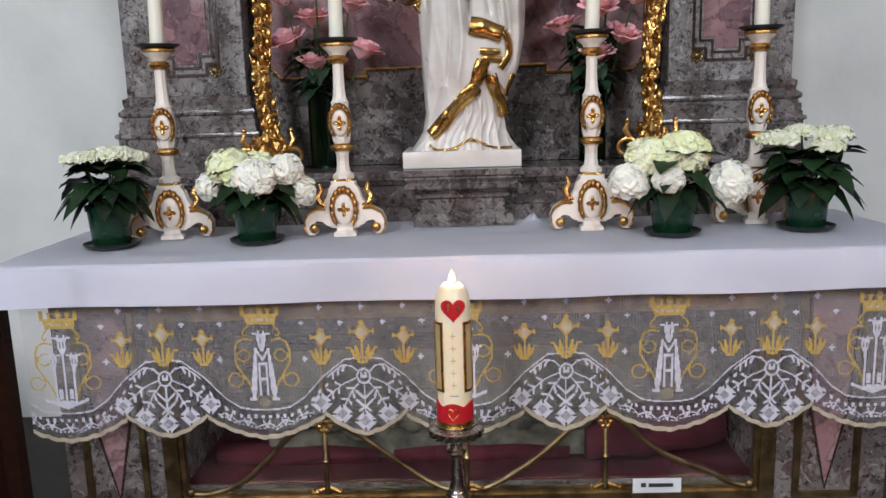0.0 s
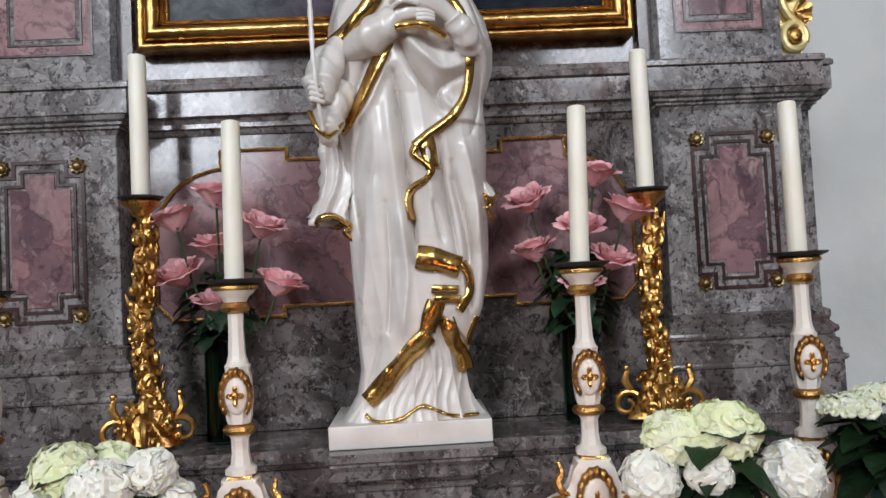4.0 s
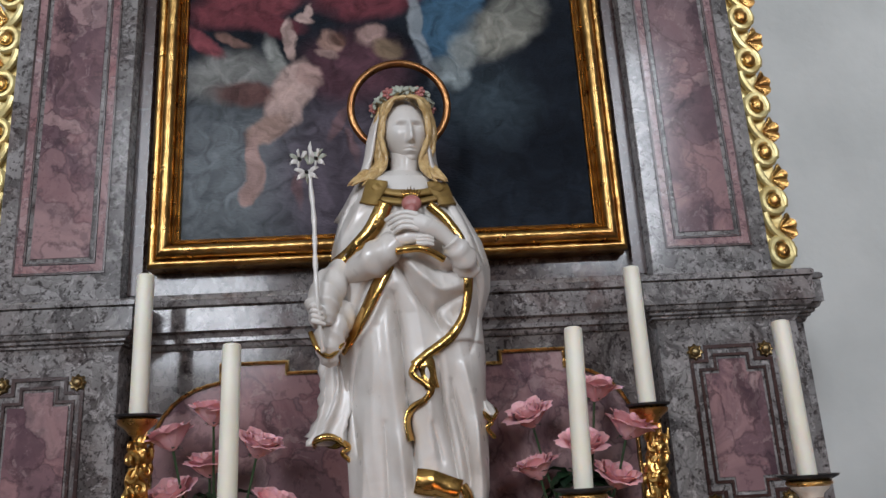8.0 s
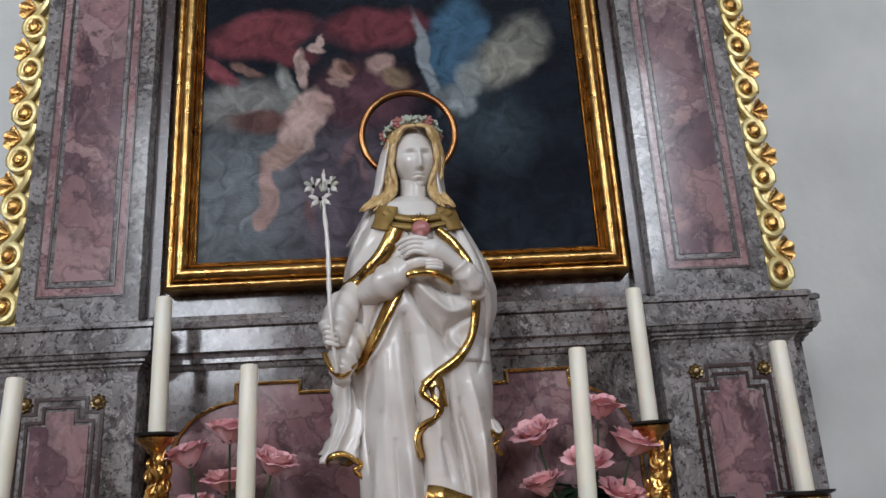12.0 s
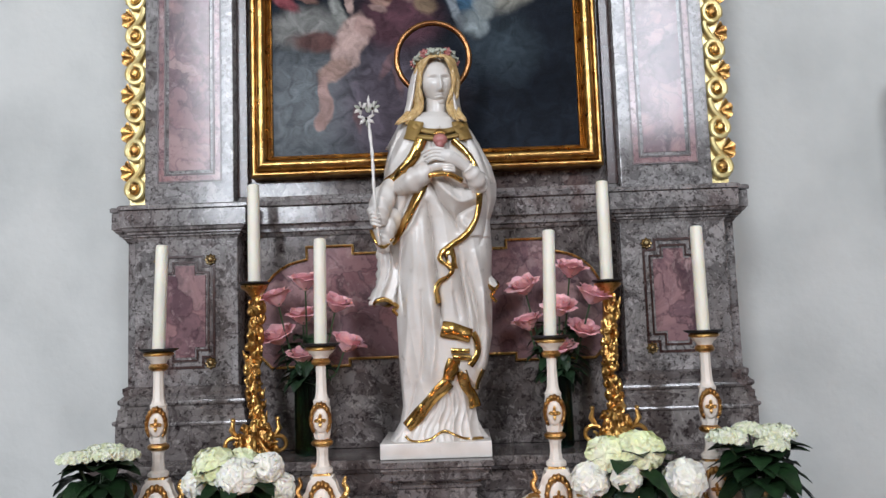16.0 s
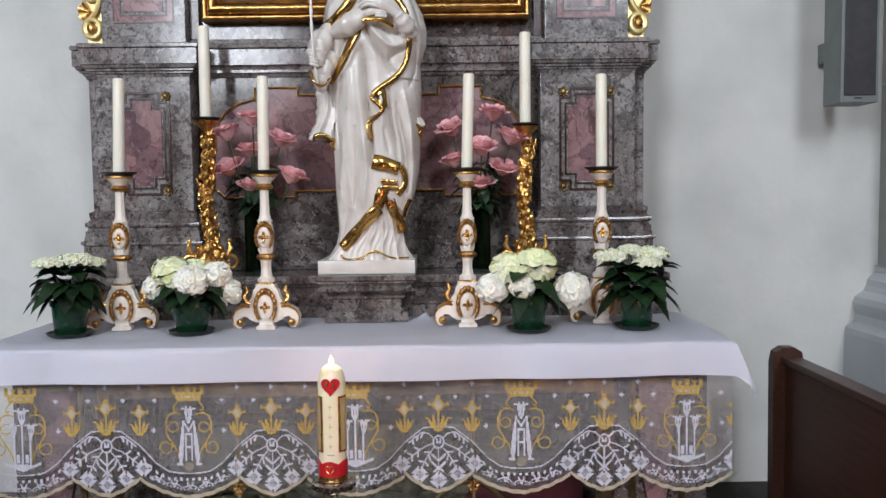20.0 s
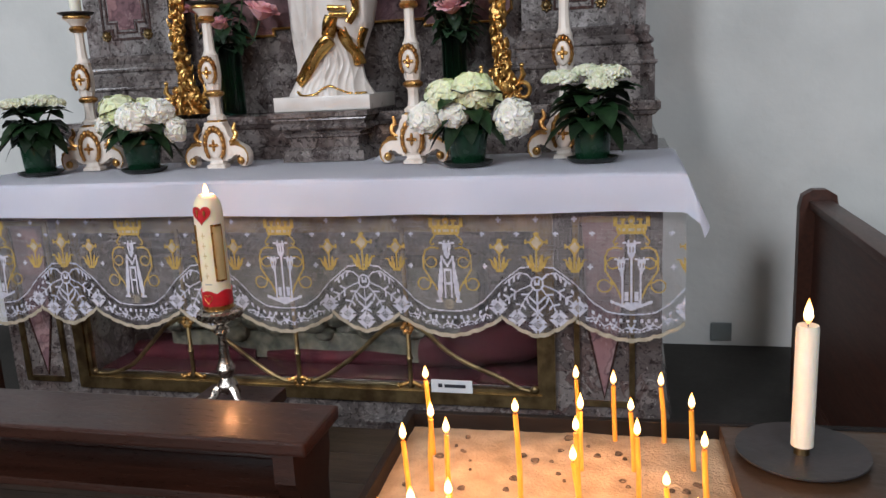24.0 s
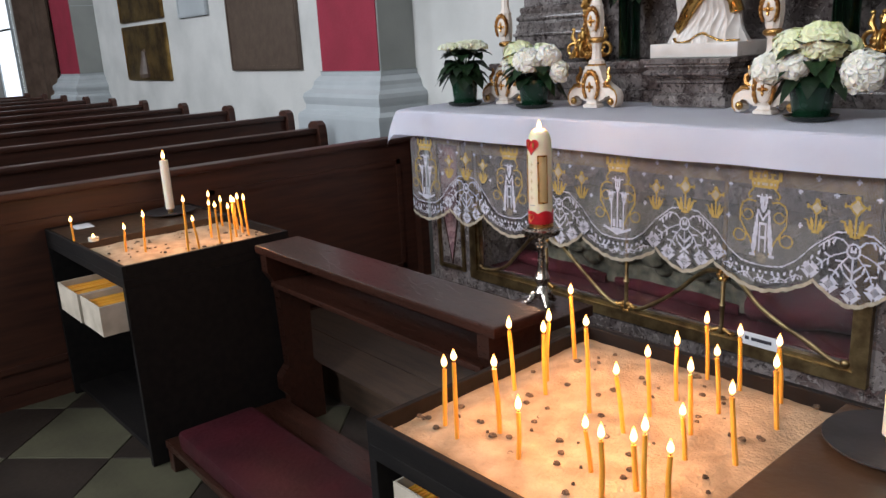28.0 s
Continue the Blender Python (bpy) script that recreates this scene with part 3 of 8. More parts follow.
def canvas_material():
    """Soft blots of oil colour on a dark ground, laid out over the canvas."""
    m = mat("oil_canvas", (0.004, 0.006, 0.010), 0.36, 0, (0.011, 0.015, 0.022), 4.0, 0.55, 120, 0.06, 10, (0.35, 0.65), stretch=(0.6, 1, 1.3), spec=0.06)
    nt = m.node_tree
    n, l = nt.nodes, nt.links
    out = n[m["mix"]].outputs[2]
    tc = n.new("ShaderNodeTexCoord")
    warp = n.new("ShaderNodeTexNoise")
    warp.inputs["Scale"].default_value, warp.inputs["Detail"].default_value = 7.0, 9
    l.new(tc.outputs["Object"], warp.inputs["Vector"])
    wm = n.new("ShaderNodeMix")
    wm.data_type, wm.blend_type = "RGBA", "LINEAR_LIGHT"
    wm.inputs[0].default_value = 0.055
    l.new(tc.outputs["Object"], wm.inputs[6])
    l.new(warp.outputs[1], wm.inputs[7])
    red, flesh, dusk, dim = (0.27, 0.070, 0.085), (0.76, 0.54, 0.48), (0.56, 0.37, 0.33), (0.25, 0.15, 0.16)
    blots = (  # x, z, half width, half height, turn, colour, softness
        (-0.50, 2.64, 0.24, 0.28, 0, (0.27, 0.30, 0.32), 0.9), (-0.14, 2.64, 0.24, 0.26, 0, (0.18, 0.145, 0.18), 0.8), (0.34, 2.87, 0.13, 0.14, 0, (0.060, 0.085, 0.105), 0.9),
        (-0.10, 3.01, 0.17, 0.14, 0, (0.15, 0.065, 0.085), 0.5), (-0.51, 2.99, 0.18, 0.085, -8, (0.36, 0.36, 0.34), 0.45), (-0.46, 2.925, 0.12, 0.045, 8, (0.20, 0.095, 0.085), 0.4),
        (-0.46, 3.26, 0.20, 0.085, -14, red, 0.2), (-0.607, 3.115, 0.10, 0.036, 38, (0.30, 0.08, 0.095), 0.22), (-0.05, 3.27, 0.20, 0.085, 0, (0.22, 0.055, 0.07), 0.3), (-0.36, 3.17, 0.10, 0.045, 12, (0.22, 0.055, 0.07), 0.3),
        (-0.50, 3.12, 0.06, 0.022, 30, (0.30, 0.17, 0.14), 0.3), (0.22, 3.20, 0.10, 0.20, 20, (0.075, 0.17, 0.27), 0.25), (0.115, 3.13, 0.026, 0.19, -10, (0.36, 0.40, 0.43), 0.35),
        (0.40, 3.13, 0.14, 0.09, -30, (0.42, 0.41, 0.35), 0.5), (0.45, 3.22, 0.09, 0.08, 0, (0.30, 0.30, 0.26), 0.6), (0.213, 2.975, 0.058, 0.062, 0, (0.42, 0.48, 0.49), 0.4), (0.27, 3.06, 0.05, 0.07, 25, (0.34, 0.37, 0.36), 0.5),
        (-0.361, 3.055, 0.032, 0.072, -20, (0.42, 0.43, 0.40), 0.4), (-0.299, 2.945, 0.074, 0.090, 22, flesh, 0.16), (-0.345, 2.86, 0.066, 0.072, 28, flesh, 0.18), (-0.388, 2.79, 0.070, 0.052, -32, (0.56, 0.37, 0.31), 0.18),
        (-0.428, 2.665, 0.030, 0.125, 4, dusk, 0.2), (-0.437, 2.565, 0.022, 0.036, 0, dusk, 0.3), (-0.245, 2.975, 0.05, 0.035, -10, dusk, 0.3), (-0.309, 3.125, 0.022, 0.085, -8, flesh, 0.2), (-0.268, 3.195, 0.030, 0.020, 40, flesh, 0.25), (-0.255, 3.225, 0.018, 0.026, 0, flesh, 0.3),
        (-0.178, 3.108, 0.046, 0.050, 0, (0.52, 0.32, 0.26), 0.2), (-0.185, 3.055, 0.040, 0.020, 10, dusk, 0.3), (-0.15, 3.125, 0.030, 0.026, 0, (0.16, 0.08, 0.06), 0.4), (-0.036, 3.127, 0.055, 0.040, 0, dusk, 0.35), (0.01, 3.062, 0.050, 0.048, 0, (0.36, 0.25, 0.16), 0.4),
        (-0.166, 2.80, 0.016, 0.080, 30, dim, 0.4), (-0.12, 2.74, 0.016, 0.06, -20, dim, 0.4), (-0.289, 2.577, 0.021, 0.055, -10, dim, 0.5))
    for x, z, w, hh, turn, col, soft in blots:
        mp = n.new("ShaderNodeMapping")
        mp.vector_type = "TEXTURE"
        mp.inputs["Location"].default_value = (x, 0, z)
        mp.inputs["Rotation"].default_value = (0, radians(turn), 0)
        mp.inputs["Scale"].default_value = (w, 50, hh)
        l.new(wm.outputs[2], mp.inputs[0])
        ln = n.new("ShaderNodeVectorMath")
        ln.operation = "LENGTH"
        l.new(mp.outputs[0], ln.inputs[0])
        mr = n.new("ShaderNodeMapRange")
        mr.interpolation_type = "SMOOTHSTEP"
        mr.inputs[1].default_value, mr.inputs[2].default_value = 0.85 - soft * 0.7, 1.05 + soft * 0.6
        mr.inputs[3].default_value, mr.inputs[4].default_value = 0.92, 0.0
        l.new(ln.outputs["Value"], mr.inputs[0])
        mx = n.new("ShaderNodeMix")
        mx.data_type = "RGBA"
        mx.inputs[7].default_value = (*[0.55 * c for c in col], 1)
        l.new(mr.outputs[0], mx.inputs[0])
        l.new(out, mx.inputs[6])
        out = mx.outputs[2]
    strokes = n.new("ShaderNodeTexNoise")
    strokes.inputs["Scale"].default_value, strokes.inputs["Detail"].default_value, strokes.inputs["Distortion"].default_value = 14.0, 9, 1.2
    l.new(wm.outputs[2], strokes.inputs["Vector"])
    value = n.new("ShaderNodeMapRange")
    value.inputs[1].default_value, value.inputs[2].default_value = 0.3, 0.7
    value.inputs[3].default_value, value.inputs[4].default_value = 0.55, 1.4
    l.new(strokes.outputs[0], value.inputs[0])
    hs = n.new("ShaderNodeHueSaturation")
    hs.inputs["Saturation"].default_value = 1.0
    l.new(value.outputs[0], hs.inputs["Value"])
    l.new(out, hs.inputs["Color"])
    out = hs.outputs[0]
    l.new(out, n["Principled BSDF"].inputs["Base Color"])
    return m


part("canvas", box(B(), -0.66, 0.65, 0.815, 0.835, 2.43, 4.25), canvas_material(), painting, "dark oil canvas of clouds and drapery")
FX, FZ0, FZ1 = 0.734, 2.338, 4.33
profile = [(0.0, 0.861), (0.0, 0.800)] + [(0.0125 - 0.0125 * math.cos(math.pi * k / 8), 0.797 - 0.015 * math.sin(math.pi * k / 8)) for k in range(9)]
profile += [(0.0485 - 0.0215 * math.cos(math.pi * k / 12), 0.793 - 0.030 * math.sin(math.pi * k / 12)) for k in range(13)]
profile += [(0.073, 0.786), (0.076, 0.784), (0.079, 0.787), (0.080, 0.794), (0.083, 0.791), (0.086, 0.794), (0.087, 0.802), (0.090, 0.801), (0.092, 0.814)]


M_FRAMEGOLD = mat("embossed_frame_gold", (0.52, 0.32, 0.11), 0.30, 1, (0.28, 0.14, 0.042), 20, 0.38, 30, 0.10, 8, (0.38, 0.68))


def frame_side(corners):
    """One mitred side of the frame between two corners (x, z, inward x, inward z)."""
    bm = B()
    rows = [[(x + ix * d, y, z + iz * d) for d, y in profile] for x, z, ix, iz in corners]
    rings(bm, rows, closed=True)
    return bm


cs = [(x - 0.005, z, ix, iz) for x, z, ix, iz in ((-FX, FZ0, 1, 1), (FX, FZ0, -1, 1), (FX, FZ1, -1, -1), (-FX, FZ1, 1, -1))]
for i in range(4):
    part("frame_side", frame_side([cs[i], cs[(i + 1) % 4]]), M_FRAMEGOLD, painting, "gilt moulded frame", True)

# ---- the altar table ----
altar = thing("altar_table", "marble altar table with a gilt-framed shrine opening in its front", "altar")
part("step", moulded(B(), -1.30, 1.30, 0.0, 1.2, [(0.03, 0.0), (0.03, 0.10), (0.02, 0.115), (0.0, 0.125), (0.0, 0.14)]), M_MARBLE_D, altar)
for x0, x1, y0, y1, z0, z1 in ((-1.255, -0.925, 0.06, 1.1, 0.13, 0.98), (0.925, 1.285, 0.06, 1.1, 0.13, 0.98), (-0.9245, 0.9245, 0.06, 0.16, 0.135, 0.235), (-0.9245, 0.9245, 0.06, 1.1, 0.84, 0.975), (-0.9245, 0.9245, 0.60, 1.1, 0.14, 0.8395)):
    part("body_block", box(B(), x0, x1, y0, y1, z0, z1, 0.003), M_MARBLE_D, altar)
part("slab", moulded(B(), -1.32, 1.32, 0.025, 1.2, [(-0.02, 0.9755), (0.0, 0.985), (0.012, 0.993), (0.012, 1.017)]), M_MARBLE, altar)
part("shrine_floor", box(B(), -0.92, 0.92, 0.16, 0.60, 0.14, 0.24), M_VELVET, altar, "burgundy velvet lining")
ring_pts = [(-0.915, 0.225), (0.915, 0.225), (0.915, 0.86), (-0.915, 0.86)]
part("shrine_frame", strip(B(), ring_pts, 0.045, 0.035, 0.075), M_BRASS, altar, "dull gilt frame", False)
part("shrine_frame_bead", strip(B(), [(-0.885, 0.255), (0.885, 0.255), (0.885, 0.83), (-0.885, 0.83)], 0.016, 0.045, 0.07), M_BRASS, altar)
for s, cx in ((-1, -1.095), (1, 1.10)):
    part("panel_frame", strip(B(), [(cx - 0.09, 0.225), (cx + 0.09, 0.225), (cx + 0.09, 0.86), (cx - 0.09, 0.86)], 0.018, 0.048, 0.062), M_BRASS, altar, "dull gilt frame")
    part("panel_inlay", prism(B(), [(cx, 0.255), (cx + 0.05, 0.50), (cx + 0.07, 0.86), (cx - 0.07, 0.86), (cx - 0.05, 0.50)], 0.055, 0.061), M_PINK, altar, "pointed pink marble inlay")
    part("inlay_border", strip(B(), [(cx, 0.245), (cx + 0.056, 0.50), (cx + 0.076, 0.865), (cx - 0.076, 0.865), (cx - 0.056, 0.50)], 0.006, 0.053, 0.06), M_DARKLINE, altar)

# ---- altar cloth and lace ----
def altar_cloth():
    bm = B()
    nu, nv = 190, 60
    rows = []
    side, back, drop = 1.345, 0.60, 0.108
    for j in range(nv + 1):
        v = -back + (back + 0.058 + drop) * j / nv      # along y: negative on the table, past 0.058 hangs
        row = []
        for i in range(nu + 1):
            u = -(side + 0.15) + 2 * (side + 0.15) * i / nu
            s = 1 if u > 0 else -1
            a = max(0.0, abs(u) - side)
            b = max(0.0, v - 0.058)
            x = s * min(abs(u), side) + s * 0.30 * a
            y = -min(v, 0.058) - 0.10 * b
            fall = a + b - 0.72 * min(a, b)
            rnd = 0.012 * (math.exp(-a / 0.01) + math.exp(-b / 0.01)) * (1 if fall else 0)
            z = 1.0285 - fall - 0.008 * max(0.0, (v + 0.25) / 0.31) ** 3
            if not fall:
                z += 0.0025 * noise.noise((u * 3, v * 3, 0.3)) + 0.0022 * noise.noise((u * 0.8 + v * 6, v * 9, 4.1)) + 0.020 * math.exp(-((u - 0.245) / 0.035) ** 2 - ((v + 0.47) / 0.05) ** 2) * (1 + noise.noise((u * 30, v * 30, 0)))
            else:
                y += -0.006 * math.sin(u * 9 + 1.3) * b / drop + 0.010 * noise.noise((u * 4, 0.0, 2.2)) * b / drop
                x += s * 0.02 * math.sin(v * 20) * a / 0.15
                z += 0.008 * noise.noise((u * 2.2, 1.0, 8.0)) * b / drop
            if a and b:
                x += s * 0.10 * min(a, b)
                y -= 0.18 * min(a, b)
            row.append((x, y, z))
        rows.append(row)
    rings(bm, rows, closed=False, cap=False)
    bmesh.ops.solidify(bm, geom=bm.faces[:], thickness=0.0022)
    return bm


cloth = part("altar_cloth", altar_cloth(), M_LINEN, None, "", True)
tagged(cloth, "plain white linen altar cloth hanging over the table edge", "altar cloth")

CELL = 0.0031
LX0, LX1, LTOP = -1.302, 1.352, 0.915
LNX, LNZ = int((LX1 - LX0) / CELL), 153
PERIOD = 0.5935


def lace_cells():
    """The filet pattern as a grid of cells: 0 open, 1 dense net, 2 open net, 3 white, 4 gold, 5 cream border."""
    g = np.zeros((LNZ, LNX), int)
    X = LX0 + (np.arange(LNX) + 0.5) * CELL
    D = (np.arange(LNZ) + 0.5) * CELL - 0.03           # depth below the linen's edge
    XX, DD = np.meshgrid(X, D)
    k = np.round(XX / PERIOD).astype(int)
    fc = XX - k * PERIOD                               # from the nearest crown
    fm = np.abs(np.abs(fc) - PERIOD / 2)               # from the middle between crowns
    ac = np.abs(fc)
    wave = np.where(fm < 0.055, 0.163 + 0.12 * fm, np.where(ac < 0.075, 0.322 - 1.6 * ac ** 2, np.interp(ac, [0.075, 0.12, 0.175, 0.2417], [0.313, 0.283, 0.222, 0.170])))
    hem = np.where(fm < 0.122, 0.404 - 1.9 * fm ** 1.6, 0.412 - 1.35 * ac ** 1.75)
    hem = hem + 0.004 * np.abs(np.sin(XX * 70))
    inside = DD < hem
    g[inside & (DD < wave)] = 1
    g[inside & (DD >= wave)] = 2
    g[inside & (DD > hem - 0.014)] = 5

    def paint(mask, value):
        g[mask & inside & (g != 5)] = value

    def seg(u, pts, wide, value, where=True):
        """Draws a broken line of cells through points given by distance from an axis and depth."""
        for (ax, az), (bx, bz) in zip(pts, pts[1:]):
            ux, uz = bx - ax, bz - az
            t = np.clip(((u - ax) * ux + (DD - az) * uz) / (ux * ux + uz * uz), 0, 1)
            paint((np.hypot(u - ax - t * ux, DD - az - t * uz) < 0.74 * wide) & where, value)

    def arc(u, cx, cz, r, a0, a1, wide, value):
        pts = [(cx + r * math.cos(radians(a0 + (a1 - a0) * i / 14)) * (1 - 0.25 * i / 14), cz + r * math.sin(radians(a0 + (a1 - a0) * i / 14)) * (1 - 0.25 * i / 14)) for i in range(15)]
        seg(u, pts, wide, value)

    W = 0.0031
    odd = (k % 2) != 0
    # wave line, line of square dots, looped lobes above the hem
    paint(np.abs(DD - wave) < 0.0026, 3)
    paint((np.abs(DD - wave - 0.022 - 0.012 * np.clip(ac - 0.03, 0, 0.1) / 0.1) < 0.0056) & ((XX / 0.0217) % 1 < 0.46) & (fm > 0.10), 3)
    low = hem - 0.030
    lobe = 0.013 * np.abs(np.sin(ac * math.pi / 0.056 + math.pi / 2))
    paint((np.abs(DD - low + lobe + 0.006) < 0.0024) & (ac < 0.145), 3)
    paint((np.abs(DD - low + 0.5 * lobe) < 0.0022) & (ac < 0.145) & ((XX / 0.0126) % 1 < 0.6), 3)
    for o in (0.0, 0.056, 0.112):
        seg(ac, ((o - 0.010, 0.355 - 0.9 * o * o * 2.2), (o, 0.378 - 2.0 * o * o), (o + 0.010, 0.355 - 0.9 * o * o * 2.2)), 0.0036, 3)
    # four-petalled squares with an open middle
    for o, dd in ((0.0, 0.362), (0.068, 0.340), (0.130, 0.303)):
        p, q = np.abs((fm - o) + (DD - dd)), np.abs((fm - o) - (DD - dd))
        full = (np.maximum(p, q) < 0.035) & ~((np.abs(fm - o) < 0.0032) & (np.abs(DD - dd) > 0.020)) & ~((np.abs(DD - dd) < 0.0032) & (np.abs(fm - o) > 0.020))
        cx, cz = np.floor((fm - o) / CELL).astype(int), np.floor((DD - dd) / CELL).astype(int)
        holes = (np.maximum(p, q) < 0.016) & ((cx + cz) % 2 == 0)
        paint(full & ~holes, 3)
    # sprays that fan out from a rosette
    paint((np.abs(np.hypot(fm / 0.85, DD - 0.222) - 0.022) < 0.0034), 3)
    paint((fm < 0.009) & (np.abs(DD - 0.218) < 0.009) & ~((fm < 0.003) & (np.abs(DD - 0.214) < 0.004)), 3)
    seg(fm, ((0.0, 0.245), (0.0, 0.332)), 0.0032, 3)
    for dd in (0.268, 0.296):
        seg(fm, ((0.004, dd + 0.020), (0.024, dd)), 0.0050, 3)
    seg(fm, ((0.004, 0.320), (0.016, 0.330)), 0.0048, 3)
    seg(fm, ((0.014, 0.240), (0.040, 0.272), (0.060, 0.315)), 0.0028, 3)
    for x, z, dx, dz in ((0.030, 0.260, 0.020, -0.002), (0.036, 0.268, -0.006, 0.020), (0.052, 0.295, 0.017, -0.004), (0.050, 0.292, -0.010, 0.016)):
        seg(fm, ((x, z), (x + dx, z + dz)), 0.0045, 3)
    seg(fm, ((0.020, 0.226), (0.060, 0.244), (0.100, 0.276), (0.118, 0.290)), 0.0028, 3)
    for x, z, dx, dz in ((0.068, 0.250, 0.018, -0.010), (0.074, 0.256, 0.0, 0.018), (0.092, 0.270, 0.018, -0.008), (0.094, 0.272, 0.0, 0.018)):
        seg(fm, ((x, z), (x + dx, z + dz)), 0.0045, 3)
    seg(fm, ((0.018, 0.206), (0.034, 0.190), (0.060, 0.186), (0.086, 0.205), (0.106, 0.222)), 0.0034, 3)
    for x, z, dx, dz in ((0.056, 0.190, 0.006, 0.014), (0.074, 0.198, 0.002, 0.016), (0.092, 0.212, -0.002, 0.016)):
        seg(fm, ((x, z), (x + dx, z + dz)), 0.0048, 3)
    # small crosses on the net
    for o, dd in ((0.0, 0.010), (0.121, 0.010), (0.062, 0.058), (0.176, 0.058), (0.170, 0.165)):
        u, v = np.abs(fm - o), np.abs(DD - dd)
        paint((((u < 0.0085) & (v < 0.003)) | ((v < 0.0085) & (u < 0.003))) & (g == 1), 3)
    # golden lilies with a cream heart
    for o, top, sc in ((0.0, 0.060, 1.0), (0.121, 0.080, 0.84)):
        a, d = np.abs(fm - o) / sc, (DD - top) / sc
        head = a + np.abs(d - 0.026) * 0.80
        paint(head < 0.025, 4)
        paint(head < 0.017, 5)
        paint(((a < 0.0032) & (d > -0.010) & (d < 0.124)) | ((np.abs(d + 0.002) < 0.0028) & (a < 0.009)), 4)
        paint((np.abs(d - 0.024) < 0.0028) & (a > 0.018) & (a < 0.034), 4)
        paint((np.abs(a - 0.034) < 0.0030) & (d > 0.014) & (d < 0.032), 4)
        petal = np.abs(a - 0.010 - 0.16 * (0.118 - d)) < np.interp(d, [0.066, 0.085, 0.11, 0.120], [0.0030, 0.0062, 0.0052, 0.002])
        paint(petal & (d > 0.064) & (d < 0.120), 4)
        outer = np.abs(a - 0.020 - 0.42 * (0.108 - d)) < np.interp(d, [0.074, 0.095, 0.115], [0.0025, 0.0062, 0.003])
        paint(outer & (d > 0.076) & (d < 0.113), 4)
        paint((np.abs(d - 0.074) < 0.0026) & (a > 0.032) & (a < 0.046), 4)
        paint((a < 0.016) & (np.abs(d - 0.118) < 0.004), 4)
    # crowns
    side = 0.043 + 0.20 * (0.058 - DD)
    paint((ac < side) & (DD > 0.030) & (DD < 0.059), 4)
    paint((ac < side - 0.007) & (np.abs(DD - 0.045) < 0.0042) & ((ac / 0.0168) % 1 < 0.62), 5)
    paint((np.abs(ac - 0.050) < 0.0062) & (DD > 0.004) & (DD < 0.034), 4)
    paint((np.abs(ac - 0.026) < 0.0045) & (DD > 0.014) & (DD < 0.034), 4)
    paint((np.abs(ac - 0.026) < 0.0088) & (np.abs(DD - 0.013) < 0.0030), 4)
    paint((ac < 0.011 - np.abs(DD - 0.016) * 0.4) & (DD > 0.002) & (DD < 0.034), 4)
    paint((ac < 0.0045) & (np.abs(DD - 0.018) < 0.0045), 5)
    # golden scrolls round the letters
    seg(ac, ((0.036, 0.060), (0.047, 0.072), (0.055, 0.084), (0.050, 0.095), (0.043, 0.090)), W, 4)
    seg(ac, ((0.030, 0.106), (0.054, 0.102), (0.073, 0.113), (0.081, 0.135), (0.081, 0.176), (0.066, 0.201), (0.045, 0.234), (0.031, 0.267), (0.024, 0.287)), 0.0036, 4)
    arc(ac, 0.055, 0.152, 0.021, -20, 330, W, 4)
    arc(ac, 0.084, 0.226, 0.024, 200, -150, W, 4)
    seg(ac, ((0.052, 0.222), (0.062, 0.216)), 0.0045, 4)
    # white lily over letters, or over two more lilies, in turn
    def lily(u, top, sc):
        d = (DD - top) / sc
        a = np.abs(u) / sc
        body = (a < np.interp(d, [0.0, 0.012, 0.04, 0.058], [0.017, 0.014, 0.011, 0.002])) & (d > 0.004) & (d < 0.058)
        body |= (np.abs(d - 0.004) < 0.0030) & (a > 0.014) & (a < 0.027)
        body |= (np.abs(a - 0.0085) < 0.0032) & (d > -0.004) & (d < 0.02)
        return body & ~((a > 0.003) & (a < 0.006) & (d > 0.016) & (d < 0.036))

    paint(lily(ac, 0.084, 1.0), 3)
    leg = np.abs(ac - 0.019 - 0.085 * (DD - 0.135)) < np.interp(DD, [0.135, 0.17, 0.20, 0.26, 0.285], [0.0036, 0.0050, 0.0075, 0.0085, 0.004])
    letter = leg & (DD > 0.132) & (DD < 0.287)
    letter |= (np.abs(ac - 0.62 * (0.166 - DD)) < 0.0040) & (DD > 0.132) & (DD < 0.170)
    letter |= (np.abs(ac - 0.0098) < 0.0034) & (DD > 0.176) & (DD < 0.278)
    letter |= ((np.abs(DD - 0.179) < 0.0036) | (np.abs(DD - 0.226) < 0.0036)) & (ac < 0.0125)
    letter |= (np.abs(ac - 0.034) < 0.010) & (np.abs(DD - 0.288) < 0.0034)
    paint(letter & odd, 3)
    stems = (ac < 0.0036) & (DD > 0.138) & (DD < 0.300)
    stems |= lily(ac - 0.031, 0.138, 0.85)
    stems |= (np.abs(ac - 0.029 + 0.02 * (DD - 0.18)) < 0.0036) & (DD > 0.18) & (DD < 0.290)
    stems |= (np.abs(ac - 0.016) < 0.0060) & (np.abs(DD - 0.262) < 0.016)
    stems |= (np.abs(DD - 0.292 + 0.40 * (ac - 0.03)) < 0.0052) & (ac < 0.066)
    stems |= (np.hypot(ac - 0.012, DD - 0.292) < 0.012)
    paint(stems & ~odd, 3)
    star = (np.hypot(fc, DD - 0.297) < 0.017) & odd
    paint(star & ((np.floor(fc / CELL) + np.floor(DD / CELL)) % 2 == 0), 5)
    return g


